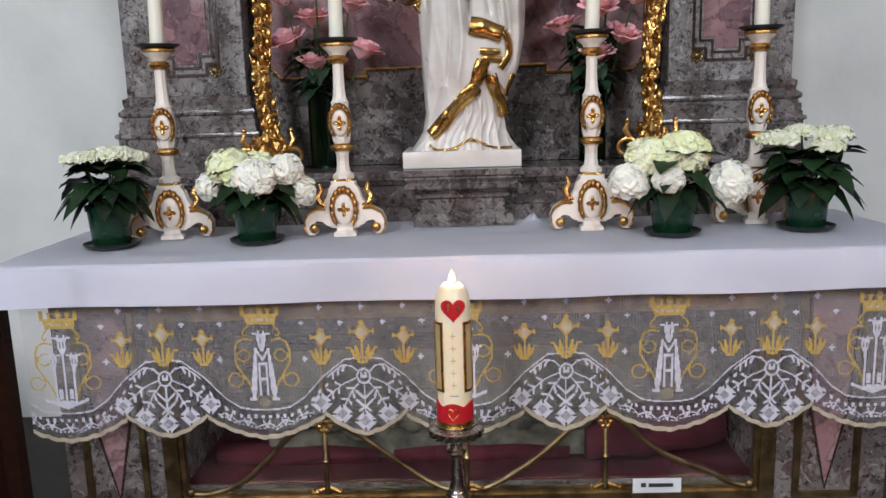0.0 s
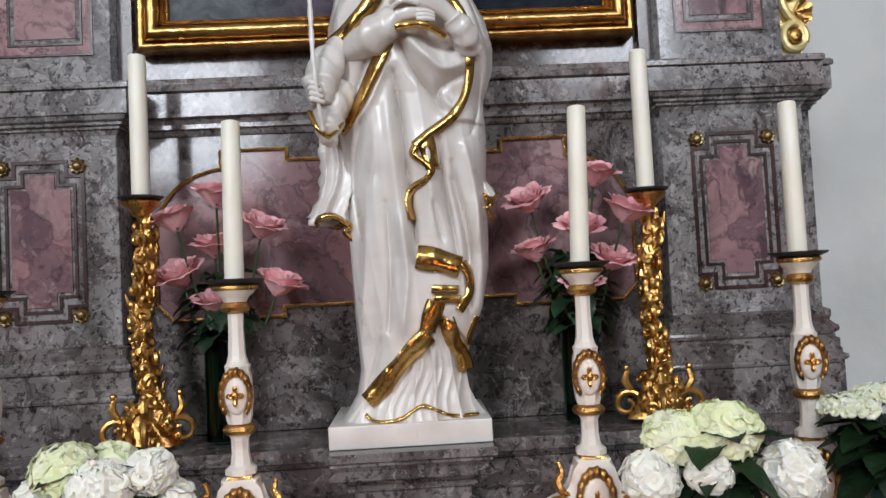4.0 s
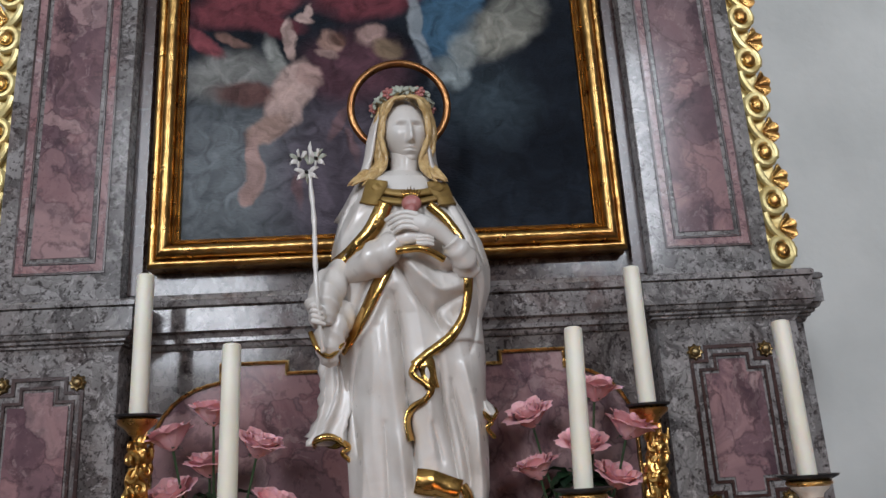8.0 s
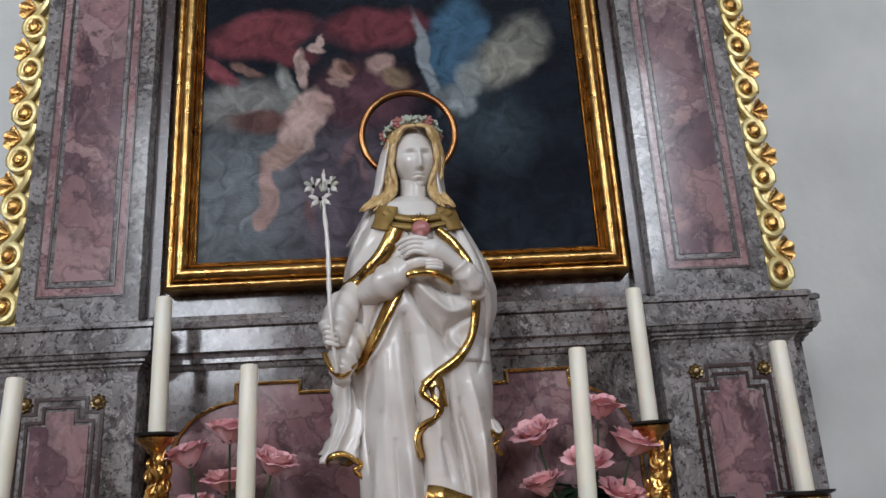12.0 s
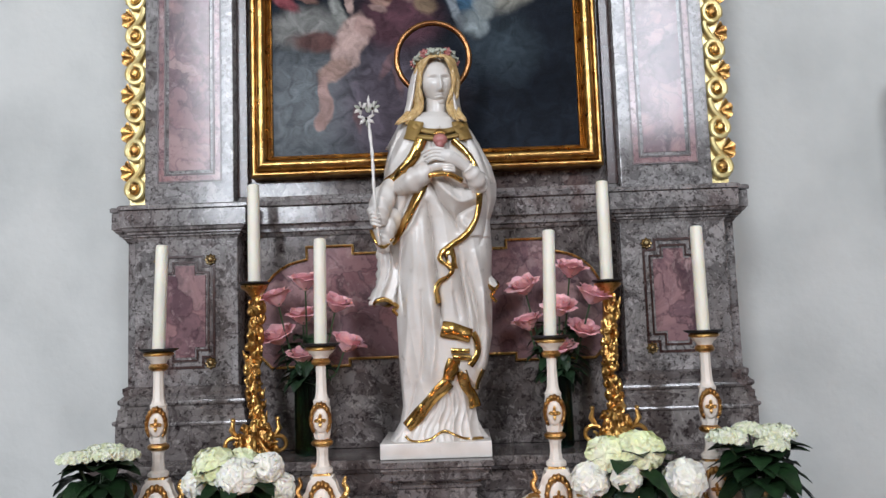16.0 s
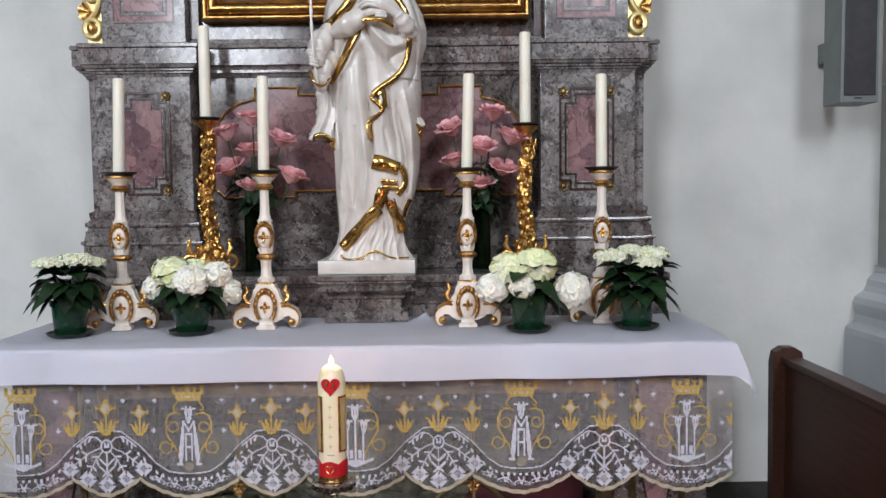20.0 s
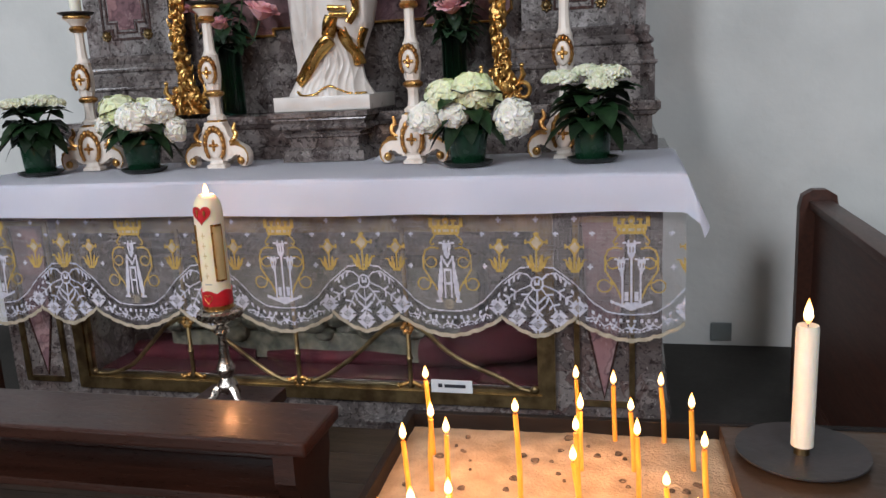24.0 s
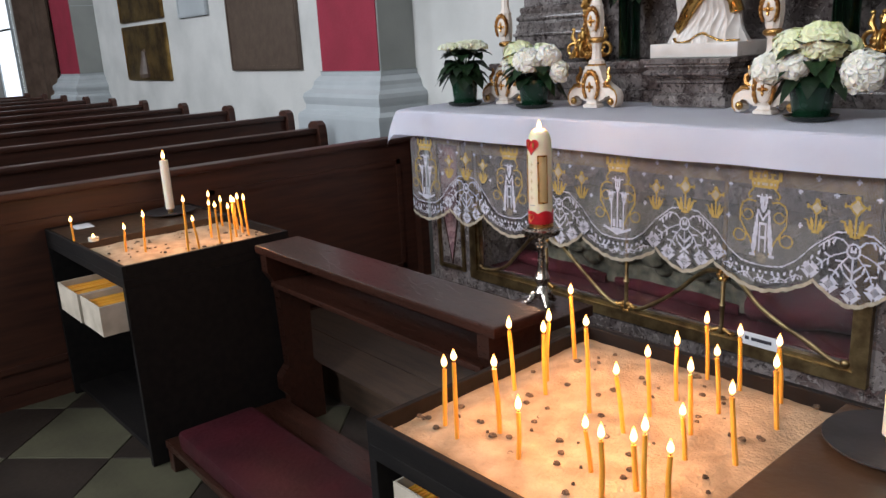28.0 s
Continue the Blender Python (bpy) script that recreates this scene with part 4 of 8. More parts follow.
def lace_surface(x, d):
    """Where the lace hangs: soft folds in depth and a slightly lifted right corner."""
    y = 0.004 * math.sin(x * 5.0) + 0.006 * noise.noise((x * 3, d * 4, 1.0)) - 0.01 * d + 0.03 * max(0.0, x - 1.30) * 2 + 0.03 * max(0.0, -1.26 - x) * 2
    return x, y - 0.012, LTOP - d


def net_material(name, colour, hole, size):
    """Thread net: fine square mesh with open holes."""
    m = mat(name, colour, 0.9, 0, [c * 0.8 for c in colour], 12, 0.0, 60)
    nt = m.node_tree
    n, l = nt.nodes, nt.links
    tc = n.new("ShaderNodeTexCoord")
    sep = n.new("ShaderNodeSeparateXYZ")
    l.new(tc.outputs["Object"], sep.inputs[0])
    cut = []
    for axis in (0, 2):
        a = n.new("ShaderNodeMath")
        a.operation = "MULTIPLY"
        a.inputs[1].default_value = 1 / size
        l.new(sep.outputs[axis], a.inputs[0])
        b = n.new("ShaderNodeMath")
        b.operation = "FRACT"
        l.new(a.outputs[0], b.inputs[0])
        c = n.new("ShaderNodeMath")
        c.operation = "LESS_THAN"
        c.inputs[1].default_value = hole
        l.new(b.outputs[0], c.inputs[0])
        cut.append(c)
    both = n.new("ShaderNodeMath")
    both.operation = "MULTIPLY"
    l.new(cut[0].outputs[0], both.inputs[0])
    l.new(cut[1].outputs[0], both.inputs[1])
    inv = n.new("ShaderNodeMath")
    inv.operation = "SUBTRACT"
    inv.inputs[0].default_value = 1.0
    l.new(both.outputs[0], inv.inputs[1])
    l.new(inv.outputs[0], n["Principled BSDF"].inputs["Alpha"])
    return m


M_NET1 = net_material("dense_cotton_net", (0.48, 0.45, 0.45), 0.84, 0.0042)
M_NET2 = net_material("open_cotton_net", (0.38, 0.355, 0.37), 0.90, 0.0042)
M_LACEW = mat("white_crochet", (0.61, 0.60, 0.66), 0.9, 0, (0.48, 0.47, 0.54), 60, 0.3, 500)
M_LACEG = mat("golden_crochet", (0.54, 0.37, 0.10), 0.85, 0, (0.40, 0.265, 0.075), 120, 0.3, 500)
M_LACEC = mat("cream_crochet", (0.50, 0.43, 0.32), 0.9, 0, (0.38, 0.32, 0.23), 40, 0.4, 400)
lace = thing("lace_frontal", "grey net altar frontal with white and golden crochet motifs", "lace")
grid = lace_cells()
for value, name, material, lift, label in ((1, "upper_net", M_NET1, 0.0, "grey cotton net"), (2, "lower_net", M_NET2, 0.0, "open grey cotton net"), (3, "white_motif", M_LACEW, 0.0012, "white crochet letters, leaves and squares"),
                                           (4, "golden_motif", M_LACEG, 0.0012, "golden crochet crowns and lilies"), (5, "scalloped_hem", M_LACEC, 0.0025, "cream scalloped hem")):
    verts, faces, index = [], [], {}

    def corner(i, j):
        if (i, j) not in index:
            x, y, z = lace_surface(LX0 + i * CELL, j * CELL)
            index[(i, j)] = len(verts)
            verts.append((x, y - lift, z))
        return index[(i, j)]

    want = grid == value
    for j, i in zip(*np.nonzero(want)):
        i, j = int(i), int(j)
        faces.append((corner(i, j), corner(i + 1, j), corner(i + 1, j + 1), corner(i, j + 1)))
    me = bpy.data.meshes.new(name)
    me.from_pydata(verts, [], faces)
    me.materials.append(material)
    ob = tagged(new(name, me), label, kind="stuff")
    ob.parent = lace

# ---- candlesticks on the altar ----
def smooth_curve(pts, n=5):
    """More points along a bent line."""
    pts = [Vector(p) for p in pts]
    out = []
    for i in range(len(pts) - 1):
        p0, p1, p2, p3 = (pts[max(0, min(len(pts) - 1, k))] for k in (i - 1, i, i + 1, i + 2))
        for k in range(n):
            t = k / n
            out.append(0.5 * ((2 * p1) + (p2 - p0) * t + (2 * p0 - 5 * p1 + 4 * p2 - p3) * t * t + (3 * p1 - p0 - 3 * p2 + p3) * t ** 3))
    return out + [pts[-1]]


M_COPPERGILT = mat("coppery_gilding", (0.50, 0.27, 0.09), 0.40, 1, (0.24, 0.10, 0.03), 30, 0.3, 90, 0.12, 6, (0.4, 0.66))


def painted_candlestick():
    ob = thing("candlestick", "white and gilt carved wooden candlestick standing on the altar cloth", "candlestick", "six altar candlesticks")
    half = [(0.040, 0.176), (0.040, 0.155), (0.049, 0.125), (0.066, 0.099), (0.098, 0.090), (0.121, 0.076), (0.133, 0.051), (0.131, 0.022), (0.119, 0.004), (0.100, 0.003), (0.089, 0.012), (0.090, 0.024), (0.099, 0.029), (0.106, 0.037), (0.103, 0.050), (0.090, 0.057), (0.070, 0.053), (0.055, 0.040), (0.046, 0.026)]
    bm = prism(B(), [*half, *[(-x, z) for x, z in reversed(half)]], -0.034, 0.014)
    bmesh.ops.bevel(bm, geom=[e for e in bm.edges if abs(e.verts[0].co.y - e.verts[1].co.y) < 1e-6], offset=0.006, segments=2, affect="EDGES", profile=0.6)
    part("scroll_board", bm, M_CREAM, ob, "white scrolled foot board", True)
    part("foot_block", moulded(B(), -0.033, 0.033, -0.046, 0.0, [(0.003, 0.0), (0.003, 0.012), (-0.006, 0.018), (-0.008, 0.03), (-0.002, 0.04)]), M_CREAM, ob)
    for s in (-1, 1):
        bm = B()
        ball(bm, (s * 0.100, -0.036, 0.027), 0.0155, 12, (1, 0.8, 1))
        part("scroll_eye", bm, M_GOLDDK, ob, "gilt knob", True)
        part("gilt_edge", tube(B(), [(s * x, -0.036, z) for x, z in ((0.070, 0.098), (0.098, 0.087), (0.119, 0.073), (0.130, 0.051), (0.128, 0.024), (0.117, 0.007))], [0.005, 0.006, 0.004, 0.003, 0.003, 0.002], 6), M_GOLDDK, ob, "", True)
        part("flame_leaf", tube(B(), smooth_curve([(s * 0.058, -0.028, 0.100), (s * 0.076, -0.030, 0.108), (s * 0.084, -0.024, 0.128), (s * 0.073, -0.018, 0.146), (s * 0.080, -0.014, 0.170)]), [0.004 + 0.006 * math.sin(math.pi * (0.15 + 0.8 * i / 20)) for i in range(21)], 7), M_GOLDDK, ob, "gilt flame leaf", True)
        part("shoulder_leaf", tube(B(), smooth_curve([(s * 0.060, -0.036, 0.088), (s * 0.080, -0.038, 0.094), (s * 0.100, -0.036, 0.094)]), [0.003 + 0.005 * math.sin(math.pi * i / 10) for i in range(11)], 6), M_GOLDDK, ob, "", True)
    part("back_foot", tube(B(), [(0, 0.005, 0.12), (0, 0.06, 0.09), (0, 0.10, 0.05), (0, 0.105, 0.018), (0, 0.08, 0.014)], [0.026, 0.022, 0.019, 0.016, 0.012], 8), M_CREAM, ob, "", True)

    def medallion(z, w, h, y):
        bm = B()
        ball(bm, (0, y, z), 1.0, 20, (w, 0.012, h))
        disc = part("medallion", bm, M_CREAM, ob, "white oval medallion", True)
        rows = []
        for i in range(101):
            a = radians(-140 + 280 * i / 100)
            fat = (0.55 + 0.45 * abs(math.cos(a * 0.5)) if abs(a) < 2.2 else 0.6) * (0.80 + 0.30 * abs(math.sin(i * math.pi / 8)))
            row = []
            for q in range(12):
                g = 2 * math.pi * q / 12
                slip = 0.05 * math.cos(g) * math.sin(i * math.pi / 4)
                k = 1.26 + 0.27 * fat * math.cos(g)
                row.append((k * w * math.sin(a + slip), y - 0.004 - 0.011 * fat * math.sin(g), z + k * 0.96 * h * math.cos(a + slip)))
            rows.append(row)
        bm = B()
        rings(bm, rows)
        part("wreath", bm, M_COPPERGILT, disc, "gilt laurel garland", True)
        bm = B()
        rings(bm, [[(r * (1 + lobed * math.cos(4 * g)) * math.sin(g), y - d, z + 1.15 * r * (1 + lobed * math.cos(4 * g)) * math.cos(g)) for g in [2 * math.pi * q / 40 for q in range(40)]] for r, d, lobed in ((0.014, 0.008, 0.42), (0.0145, 0.013, 0.42), (0.011, 0.016, 0.40), (0.007, 0.0145, 0.1), (0.006, 0.018, 0.0), (0.002, 0.020, 0.0))])
        part("flower", bm, M_GOLDDK, disc, "gilt flower", True)

    medallion(0.088, 0.031, 0.052, -0.040)
    part("collar", lathe(B(), [(0.03, 0.166), (0.04, 0.17), (0.042, 0.176), (0.038, 0.182), (0.03, 0.184)], 4), M_GOLDDK, ob, "gilt collar")
    part("lower_shaft", lathe(B(), [(0.036, 0.184), (0.036, 0.196), (0.024, 0.205), (0.020, 0.23), (0.0205, 0.262), (0.026, 0.272)], 8), M_CREAM, ob, "", True)
    part("ring", lathe(B(), [(0.022, 0.27), (0.034, 0.275), (0.038, 0.283), (0.034, 0.291), (0.022, 0.296)], 14), M_GOLDDK, ob, "gilt ring", True)
    part("knop", lathe(B(), [(0.026, 0.296), (0.03, 0.31), (0.034, 0.35), (0.032, 0.40), (0.028, 0.415), (0.030, 0.425)], 8), M_CREAM, ob, "", True)
    medallion(0.362, 0.026, 0.043, -0.031)
    part("shaft", lathe(B(), [(0.031, 0.425), (0.025, 0.432), (0.020, 0.45), (0.0175, 0.51), (0.018, 0.545)], 8), M_CREAM, ob, "", True)
    part("upper_ring", lathe(B(), [(0.022, 0.545), (0.031, 0.55), (0.034, 0.558), (0.030, 0.566), (0.024, 0.57)], 14), M_GOLDDK, ob, "gilt ring", True)
    part("cup", lathe(B(), [(0.026, 0.57), (0.03, 0.58), (0.042, 0.59), (0.046, 0.596)], 16), M_CREAM, ob, "", True)
    part("cup_rim", lathe(B(), [(0.046, 0.596), (0.052, 0.6), (0.052, 0.606), (0.046, 0.61)], 20), M_GOLDDK, ob, "gilt rim", True)
    part("drip_tray", lathe(B(), [(0.05, 0.61), (0.066, 0.617), (0.069, 0.622), (0.064, 0.621), (0.048, 0.617), (0.0, 0.616)], 24), M_BLACK, ob, "black metal drip tray", True)
    return ob


def altar_candle():
    ob = thing("altar_candle", "thick ivory altar candle, unlit, on a candlestick", "candle", "altar candles")
    part("wax", lathe(B(), [(0.022, 0.0), (0.0222, 0.01), (0.0218, 0.2), (0.0215, 0.362), (0.020, 0.369), (0.012, 0.372), (0.004, 0.3715)], 24), M_WAX, ob, "", True)
    part("wick", lathe(B(), [(0.0014, 0.371), (0.0014, 0.38)], 6), M_WICK, ob)
    return ob


TOP = 1.030
stick, candle = painted_candlestick(), altar_candle()
first = True
for x, y, turn, lx, ly in ((-0.952, 0.345, 8, 0.012, 0.0), (-0.376, 0.322, 2, 0.004, 0.0), (0.420, 0.316, -3, 0.012, 0.0), (0.960, 0.365, -6, -0.002, 0.0)):
    m = pose(x, y, TOP, 0, 0, turn)
    mc = Matrix.Translation((x, y, TOP + 0.6165)) @ Euler((0, math.atan2(lx, 0.37), 0)).to_matrix().to_4x4()
    if first:
        stick.matrix_basis, candle.matrix_basis, first = m, mc, False
    else:
        copy_thing(stick, m)
        copy_thing(candle, mc)


def rococo_candlestick(seed, H):
    rnd = random.Random(seed)
    ob = thing("rococo_candlestick", "tall gilt rococo candlestick carved with leaves and shells behind the altar", "candlestick", "two gilt candlesticks")
    bm = B()

    rows = []
    for j in range(110):
        z = 0.09 + (H - 0.09) * j / 109
        tw = z * 16
        cx, cy = 0.010 * math.sin(z * 14), 0.005 * math.cos(z * 11)
        base = 0.015 + 0.014 * max(0, 0.3 - z) + 0.004 * math.sin(z * 42) + 0.003 * math.sin(z * 90 + 1)
        row = []
        for i in range(24):
            a = 2 * math.pi * i / 24
            r = base + 0.005 * max(0, math.sin(2 * a + tw)) + 0.004 * math.sin(3 * a - tw * 1.7) + 0.004 * noise.noise((a * 2, z * 60, seed))
            row.append((cx + r * math.cos(a), cy + r * math.sin(a), z))
        rows.append(row)
    rings(bm, rows)
    part("shaft", bm, M_GOLDDK, ob, "", True)

    def curl(c, d, size, turn, hand, thick):
        """One carved scroll: a spiral that lies on the shaft, thick in the middle."""
        d = d.normalized()
        t = Vector((0, 0, 1)).cross(d).normalized()
        w = d.cross(t)
        pts = []
        for i in range(15):
            q = i / 14
            ang = turn + hand * (0.3 + 6.2 * q)
            r = size * (1 - 0.78 * q)
            pts.append(c + t * (r * math.cos(ang)) + w * (r * math.sin(ang)) + d * (0.010 * q * size / 0.02))
        return tube(B(), pts, [thick * (0.35 + 1.0 * math.sin(math.pi * min(1, 0.12 + 0.85 * i / 14))) for i in range(15)], 7)

    for k in range(46):                                   # scrolls and leaves that wind up the shaft
        z = 0.12 + k * (H - 0.14) / 45
        a = -math.pi / 2 + (k % 4 - 1.5) * 0.95 + rnd.uniform(-0.3, 0.3) if k % 5 else rnd.uniform(0, 6.28)
        d = Vector((math.cos(a), math.sin(a), 0))
        size = rnd.uniform(0.014, 0.022) * (1.2 if z < 0.25 else 1)
        c = d * 0.021 + Vector((0.010 * math.sin(z * 14), 0, z))
        part("leaf_scroll", curl(c, d, size, rnd.uniform(0, 6.28), 1 if k % 2 else -1, rnd.uniform(0.0050, 0.0078)), M_GOLD, ob, "gilt leaf scroll", True)
        if k % 2:
            tip = c + d * 0.007 + Vector((rnd.uniform(-0.012, 0.012), 0, 0.028))
            part("leaf", tube(B(), [c - Vector((0, 0, 0.012)), c + d * 0.010, tip], [0.003, 0.007, 0.001], 6), M_GOLD, ob, "", True)
    bm = B()
    rows = []
    for j in range(16):
        z = 0.012 + 0.11 * j / 15
        row = []
        for i in range(36):
            a = 2 * math.pi * i / 36
            r = 0.030 + 0.055 * (1 - (z - 0.012) / 0.11) ** 1.6 * (0.75 + 0.25 * math.cos(3 * (a - math.pi / 2))) + 0.006 * math.sin(7 * a + z * 60) + 0.006 * noise.noise((a * 3, z * 50, seed))
            row.append((r * 1.15 * math.cos(a), r * math.sin(a) * 0.9, z))
        rows.append(row)
    rings(bm, rows)
    part("base", bm, M_GOLDDK, ob, "gilt carved base", True)
    for k in range(30):                                   # rosettes and shells heaped on the base
        a = -math.pi / 2 + rnd.uniform(-1.9, 1.9)
        z = rnd.uniform(0.02, 0.13)
        r = 0.034 + 0.050 * (1 - z / 0.14) ** 1.2
        d = Vector((math.cos(a), math.sin(a) * 0.8, 0.35))
        part("base_scroll", curl(Vector((r * 1.15 * math.cos(a), r * 0.9 * math.sin(a), z)), d, rnd.uniform(0.011, 0.021), rnd.uniform(0, 6.28), rnd.choice((-1, 1)), rnd.uniform(0.0045, 0.0072)), M_GOLD, ob, "", True)
    for s, c in ((-1, 0), (1, 0), (0, -1)):
        pts = []
        for i in range(18):
            t = i / 17
            a = 2.4 - 7.0 * t
            r = 0.038 * (1 - 0.72 * t)
            u, w = 0.086 + r * math.cos(a), 0.046 + r * math.sin(a)
            pts.append((s * u, c * u * 0.8, w))
        foot = part("scroll_foot", tube(B(), pts, [0.010 - 0.005 * i / 17 for i in range(18)], 9), M_GOLD, ob, "gilt scrolled foot", True)
        part("foot_leaf", tube(B(), [(s * 0.075, c * 0.06, 0.085), (s * 0.090, c * 0.07, 0.11), (s * 0.082, c * 0.065, 0.140)], [0.010, 0.012, 0.006], 7), M_GOLD, foot, "", True)
        bm = B()
        ball(bm, (s * 0.084, c * 0.067, 0.146), 0.010, 9)
        part("foot_bud", bm, M_GOLD, foot, "", True)
    part("cup", lathe(B(), [(0.02, H), (0.026, H + 0.01), (0.036, H + 0.02), (0.05, H + 0.03), (0.053, H + 0.04), (0.045, H + 0.044)], 20), M_GOLDDK, ob, "gilt cup", True)
    part("drip_tray", lathe(B(), [(0.045, H + 0.044), (0.058, H + 0.048), (0.061, H + 0.054), (0.055, H + 0.052), (0.0, H + 0.05)], 24), M_BLACK, ob, "black metal drip tray", True)
    return ob


g1 = rococo_candlestick(3, 0.624)
g1.matrix_basis = pose(-0.694, 0.655, 1.2165, 0, 0, 12)
g2 = rococo_candlestick(8, 0.584)
g2.matrix_basis = pose(0.690, 0.655, 1.2165, 0, 0, -10)
copy_thing(candle, pose(-0.693, 0.655, 1.2165 + 0.6745) @ Matrix.Diagonal((1.1, 1.1, 1.06, 1)))
copy_thing(candle, pose(0.689, 0.655, 1.2165 + 0.6345) @ Matrix.Diagonal((1.1, 1.1, 1.06, 1)))

# ---- the statue and its pedestal ----
stand = thing("statue_pedestal", "stepped grey marble pedestal standing on the altar cloth", "pedestal")
PX0, PX1, PY0, PY1 = -0.135, 0.150, 0.452, 0.78
part("foot", moulded(B(), PX0, PX1, PY0, PY1, [(0.028, 1.030), (0.028, 1.058), (0.022, 1.071), (0.008, 1.079), (0.0, 1.084)]), M_MARBLE_D, stand)
part("shaft", moulded(B(), PX0, PX1, PY0, PY1, [(0.0, 1.0845), (0.0, 1.122)]), M_MARBLE_D, stand)
part("lower_moulding", moulded(B(), PX0, PX1, PY0, PY1, [(0.0, 1.1225), (0.012, 1.126), (0.016, 1.133), (0.010, 1.139), (0.022, 1.147), (0.024, 1.156)]), M_MARBLE_D, stand)
part("top_moulding", moulded(B(), PX0, PX1, PY0, PY1, [(0.046, 1.1565), (0.054, 1.162), (0.056, 1.170), (0.048, 1.176), (0.040, 1.181), (0.046, 1.189), (0.052, 1.194), (0.050, 1.200), (0.062, 1.206), (0.064, 1.222), (0.060, 1.2255)]), M_MARBLE_D, stand)

SY = 0.60        # depth of the figure's upright axis
OUT_Z = (1.272, 1.29, 1.31, 1.34, 1.40, 1.47, 1.55, 1.66, 1.75, 1.90, 2.0, 2.1, 2.18, 2.24, 2.31, 2.38, 2.45, 2.50, 2.53)
OUT_L = (-0.172, -0.162, -0.148, -0.130, -0.118, -0.122, -0.128, -0.130, -0.132, -0.136, -0.150, -0.165, -0.170, -0.170, -0.165, -0.148, -0.122, -0.092, -0.040)
OUT_R = (0.208, 0.196, 0.182, 0.168, 0.160, 0.182, 0.216, 0.238, 0.242, 0.242, 0.246, 0.240, 0.268, 0.272, 0.256, 0.222, 0.188, 0.155, 0.110)
FOLDS = []       # path in x and z, half width, height (negative: a groove)


def fold(path, wide, high):
    FOLDS.append(([tuple(p) for p in path], wide, high))


# long folds of the mantle over the legs, swags under the hands, the hanging panel
fold(((0.008, 2.152), (0.021, 2.053), (0.03, 1.916), (0.039, 1.792), (0.041, 1.673)), 0.011, -0.03)
fold(((-0.015, 2.103), (-0.006, 1.966), (0.005, 1.82), (0.009, 1.686)), 0.026, 0.016)
fold(((-0.054, 2.07), (-0.05, 1.954), (-0.056, 1.822), (-0.05, 1.689)), 0.034, 0.02)
fold(((-0.081, 2.037), (-0.102, 1.956), (-0.11, 1.858), (-0.099, 1.755)), 0.01, -0.018)
fold(((-0.117, 1.944), (-0.127, 1.858), (-0.136, 1.763), (-0.127, 1.681)), 0.009, -0.02)
fold(((0.114, 1.98), (0.121, 1.872), (0.137, 1.781), (0.152, 1.667)), 0.009, -0.024)
fold(((0.145, 1.925), (0.177, 1.779), (0.184, 1.666)), 0.008, -0.018)
fold(((0.079, 1.969), (0.088, 1.848), (0.092, 1.732)), 0.024, 0.014)
fold(((0.181, 1.964), (0.204, 1.843), (0.202, 1.715)), 0.018, 0.018)
fold(((0.021, 2.238), (0.06, 2.157), (0.102, 2.102), (0.125, 2.057)), 0.01, -0.026)
fold(((0.125, 2.057), (0.118, 2.108), (0.145, 2.128), (0.192, 2.151)), 0.009, -0.018)
fold(((0.042, 2.237), (0.089, 2.184), (0.136, 2.154), (0.186, 2.173)), 0.018, 0.02)
fold(((0.077, 2.243), (0.132, 2.211), (0.189, 2.216)), 0.008, -0.016)
fold(((0.133, 2.083), (0.159, 2.061), (0.189, 2.095)), 0.012, 0.014)
fold(((-0.169, 2.04), (-0.157, 1.958), (-0.151, 1.886)), 0.01, -0.018)
fold(((0.042, 1.796), (0.044, 1.706)), 0.008, -0.014)
fold(((-0.076, 1.869), (-0.086, 1.691), (-0.101, 1.535), (-0.114, 1.4)), 0.02, 0.014)
fold(((-0.027, 1.828), (-0.023, 1.65), (-0.037, 1.504)), 0.009, -0.016)
fold(((0.011, 1.787), (0.018, 1.649), (0.002, 1.513)), 0.016, 0.014)
fold(((-0.058, 1.485), (-0.08, 1.399), (-0.102, 1.351)), 0.009, -0.012)
fold(((0.092, 1.823), (0.113, 1.724)), 0.008, -0.014)
fold(((0.144, 1.882), (0.177, 1.702), (0.175, 1.546)), 0.01, -0.02)
fold(((0.205, 1.819), (0.21, 1.661), (0.199, 1.545)), 0.014, 0.016)
fold(((-0.010, 2.17), (-0.060, 2.07), (-0.120, 2.02)), 0.012, 0.016)
fold(((-0.055, 2.20), (-0.100, 2.10), (-0.150, 2.03)), 0.012, -0.020)
fold(((0.215, 2.25), (0.232, 2.15), (0.222, 2.06), (0.20, 2.0)), 0.009, -0.018)
fold(((0.235, 2.26), (0.250, 2.18), (0.236, 2.10)), 0.012, 0.014)
# mantle over the shoulders
fold(((-0.04, 2.46), (-0.085, 2.38), (-0.145, 2.28)), 0.018, 0.012)
fold(((-0.08, 2.46), (-0.120, 2.38), (-0.160, 2.28)), 0.009, -0.012)
fold(((0.155, 2.45), (0.200, 2.36), (0.232, 2.25)), 0.016, 0.014)
fold(((0.135, 2.44), (0.178, 2.345), (0.208, 2.24)), 0.008, -0.012)
fold(((0.175, 2.44), (0.222, 2.34), (0.250, 2.24)), 0.008, -0.010)
fold(((0.03, 2.40), (0.035, 2.34), (0.05, 2.29)), 0.008, -0.008)
fold(((0.09, 2.40), (0.088, 2.35), (0.08, 2.30)), 0.008, -0.008)


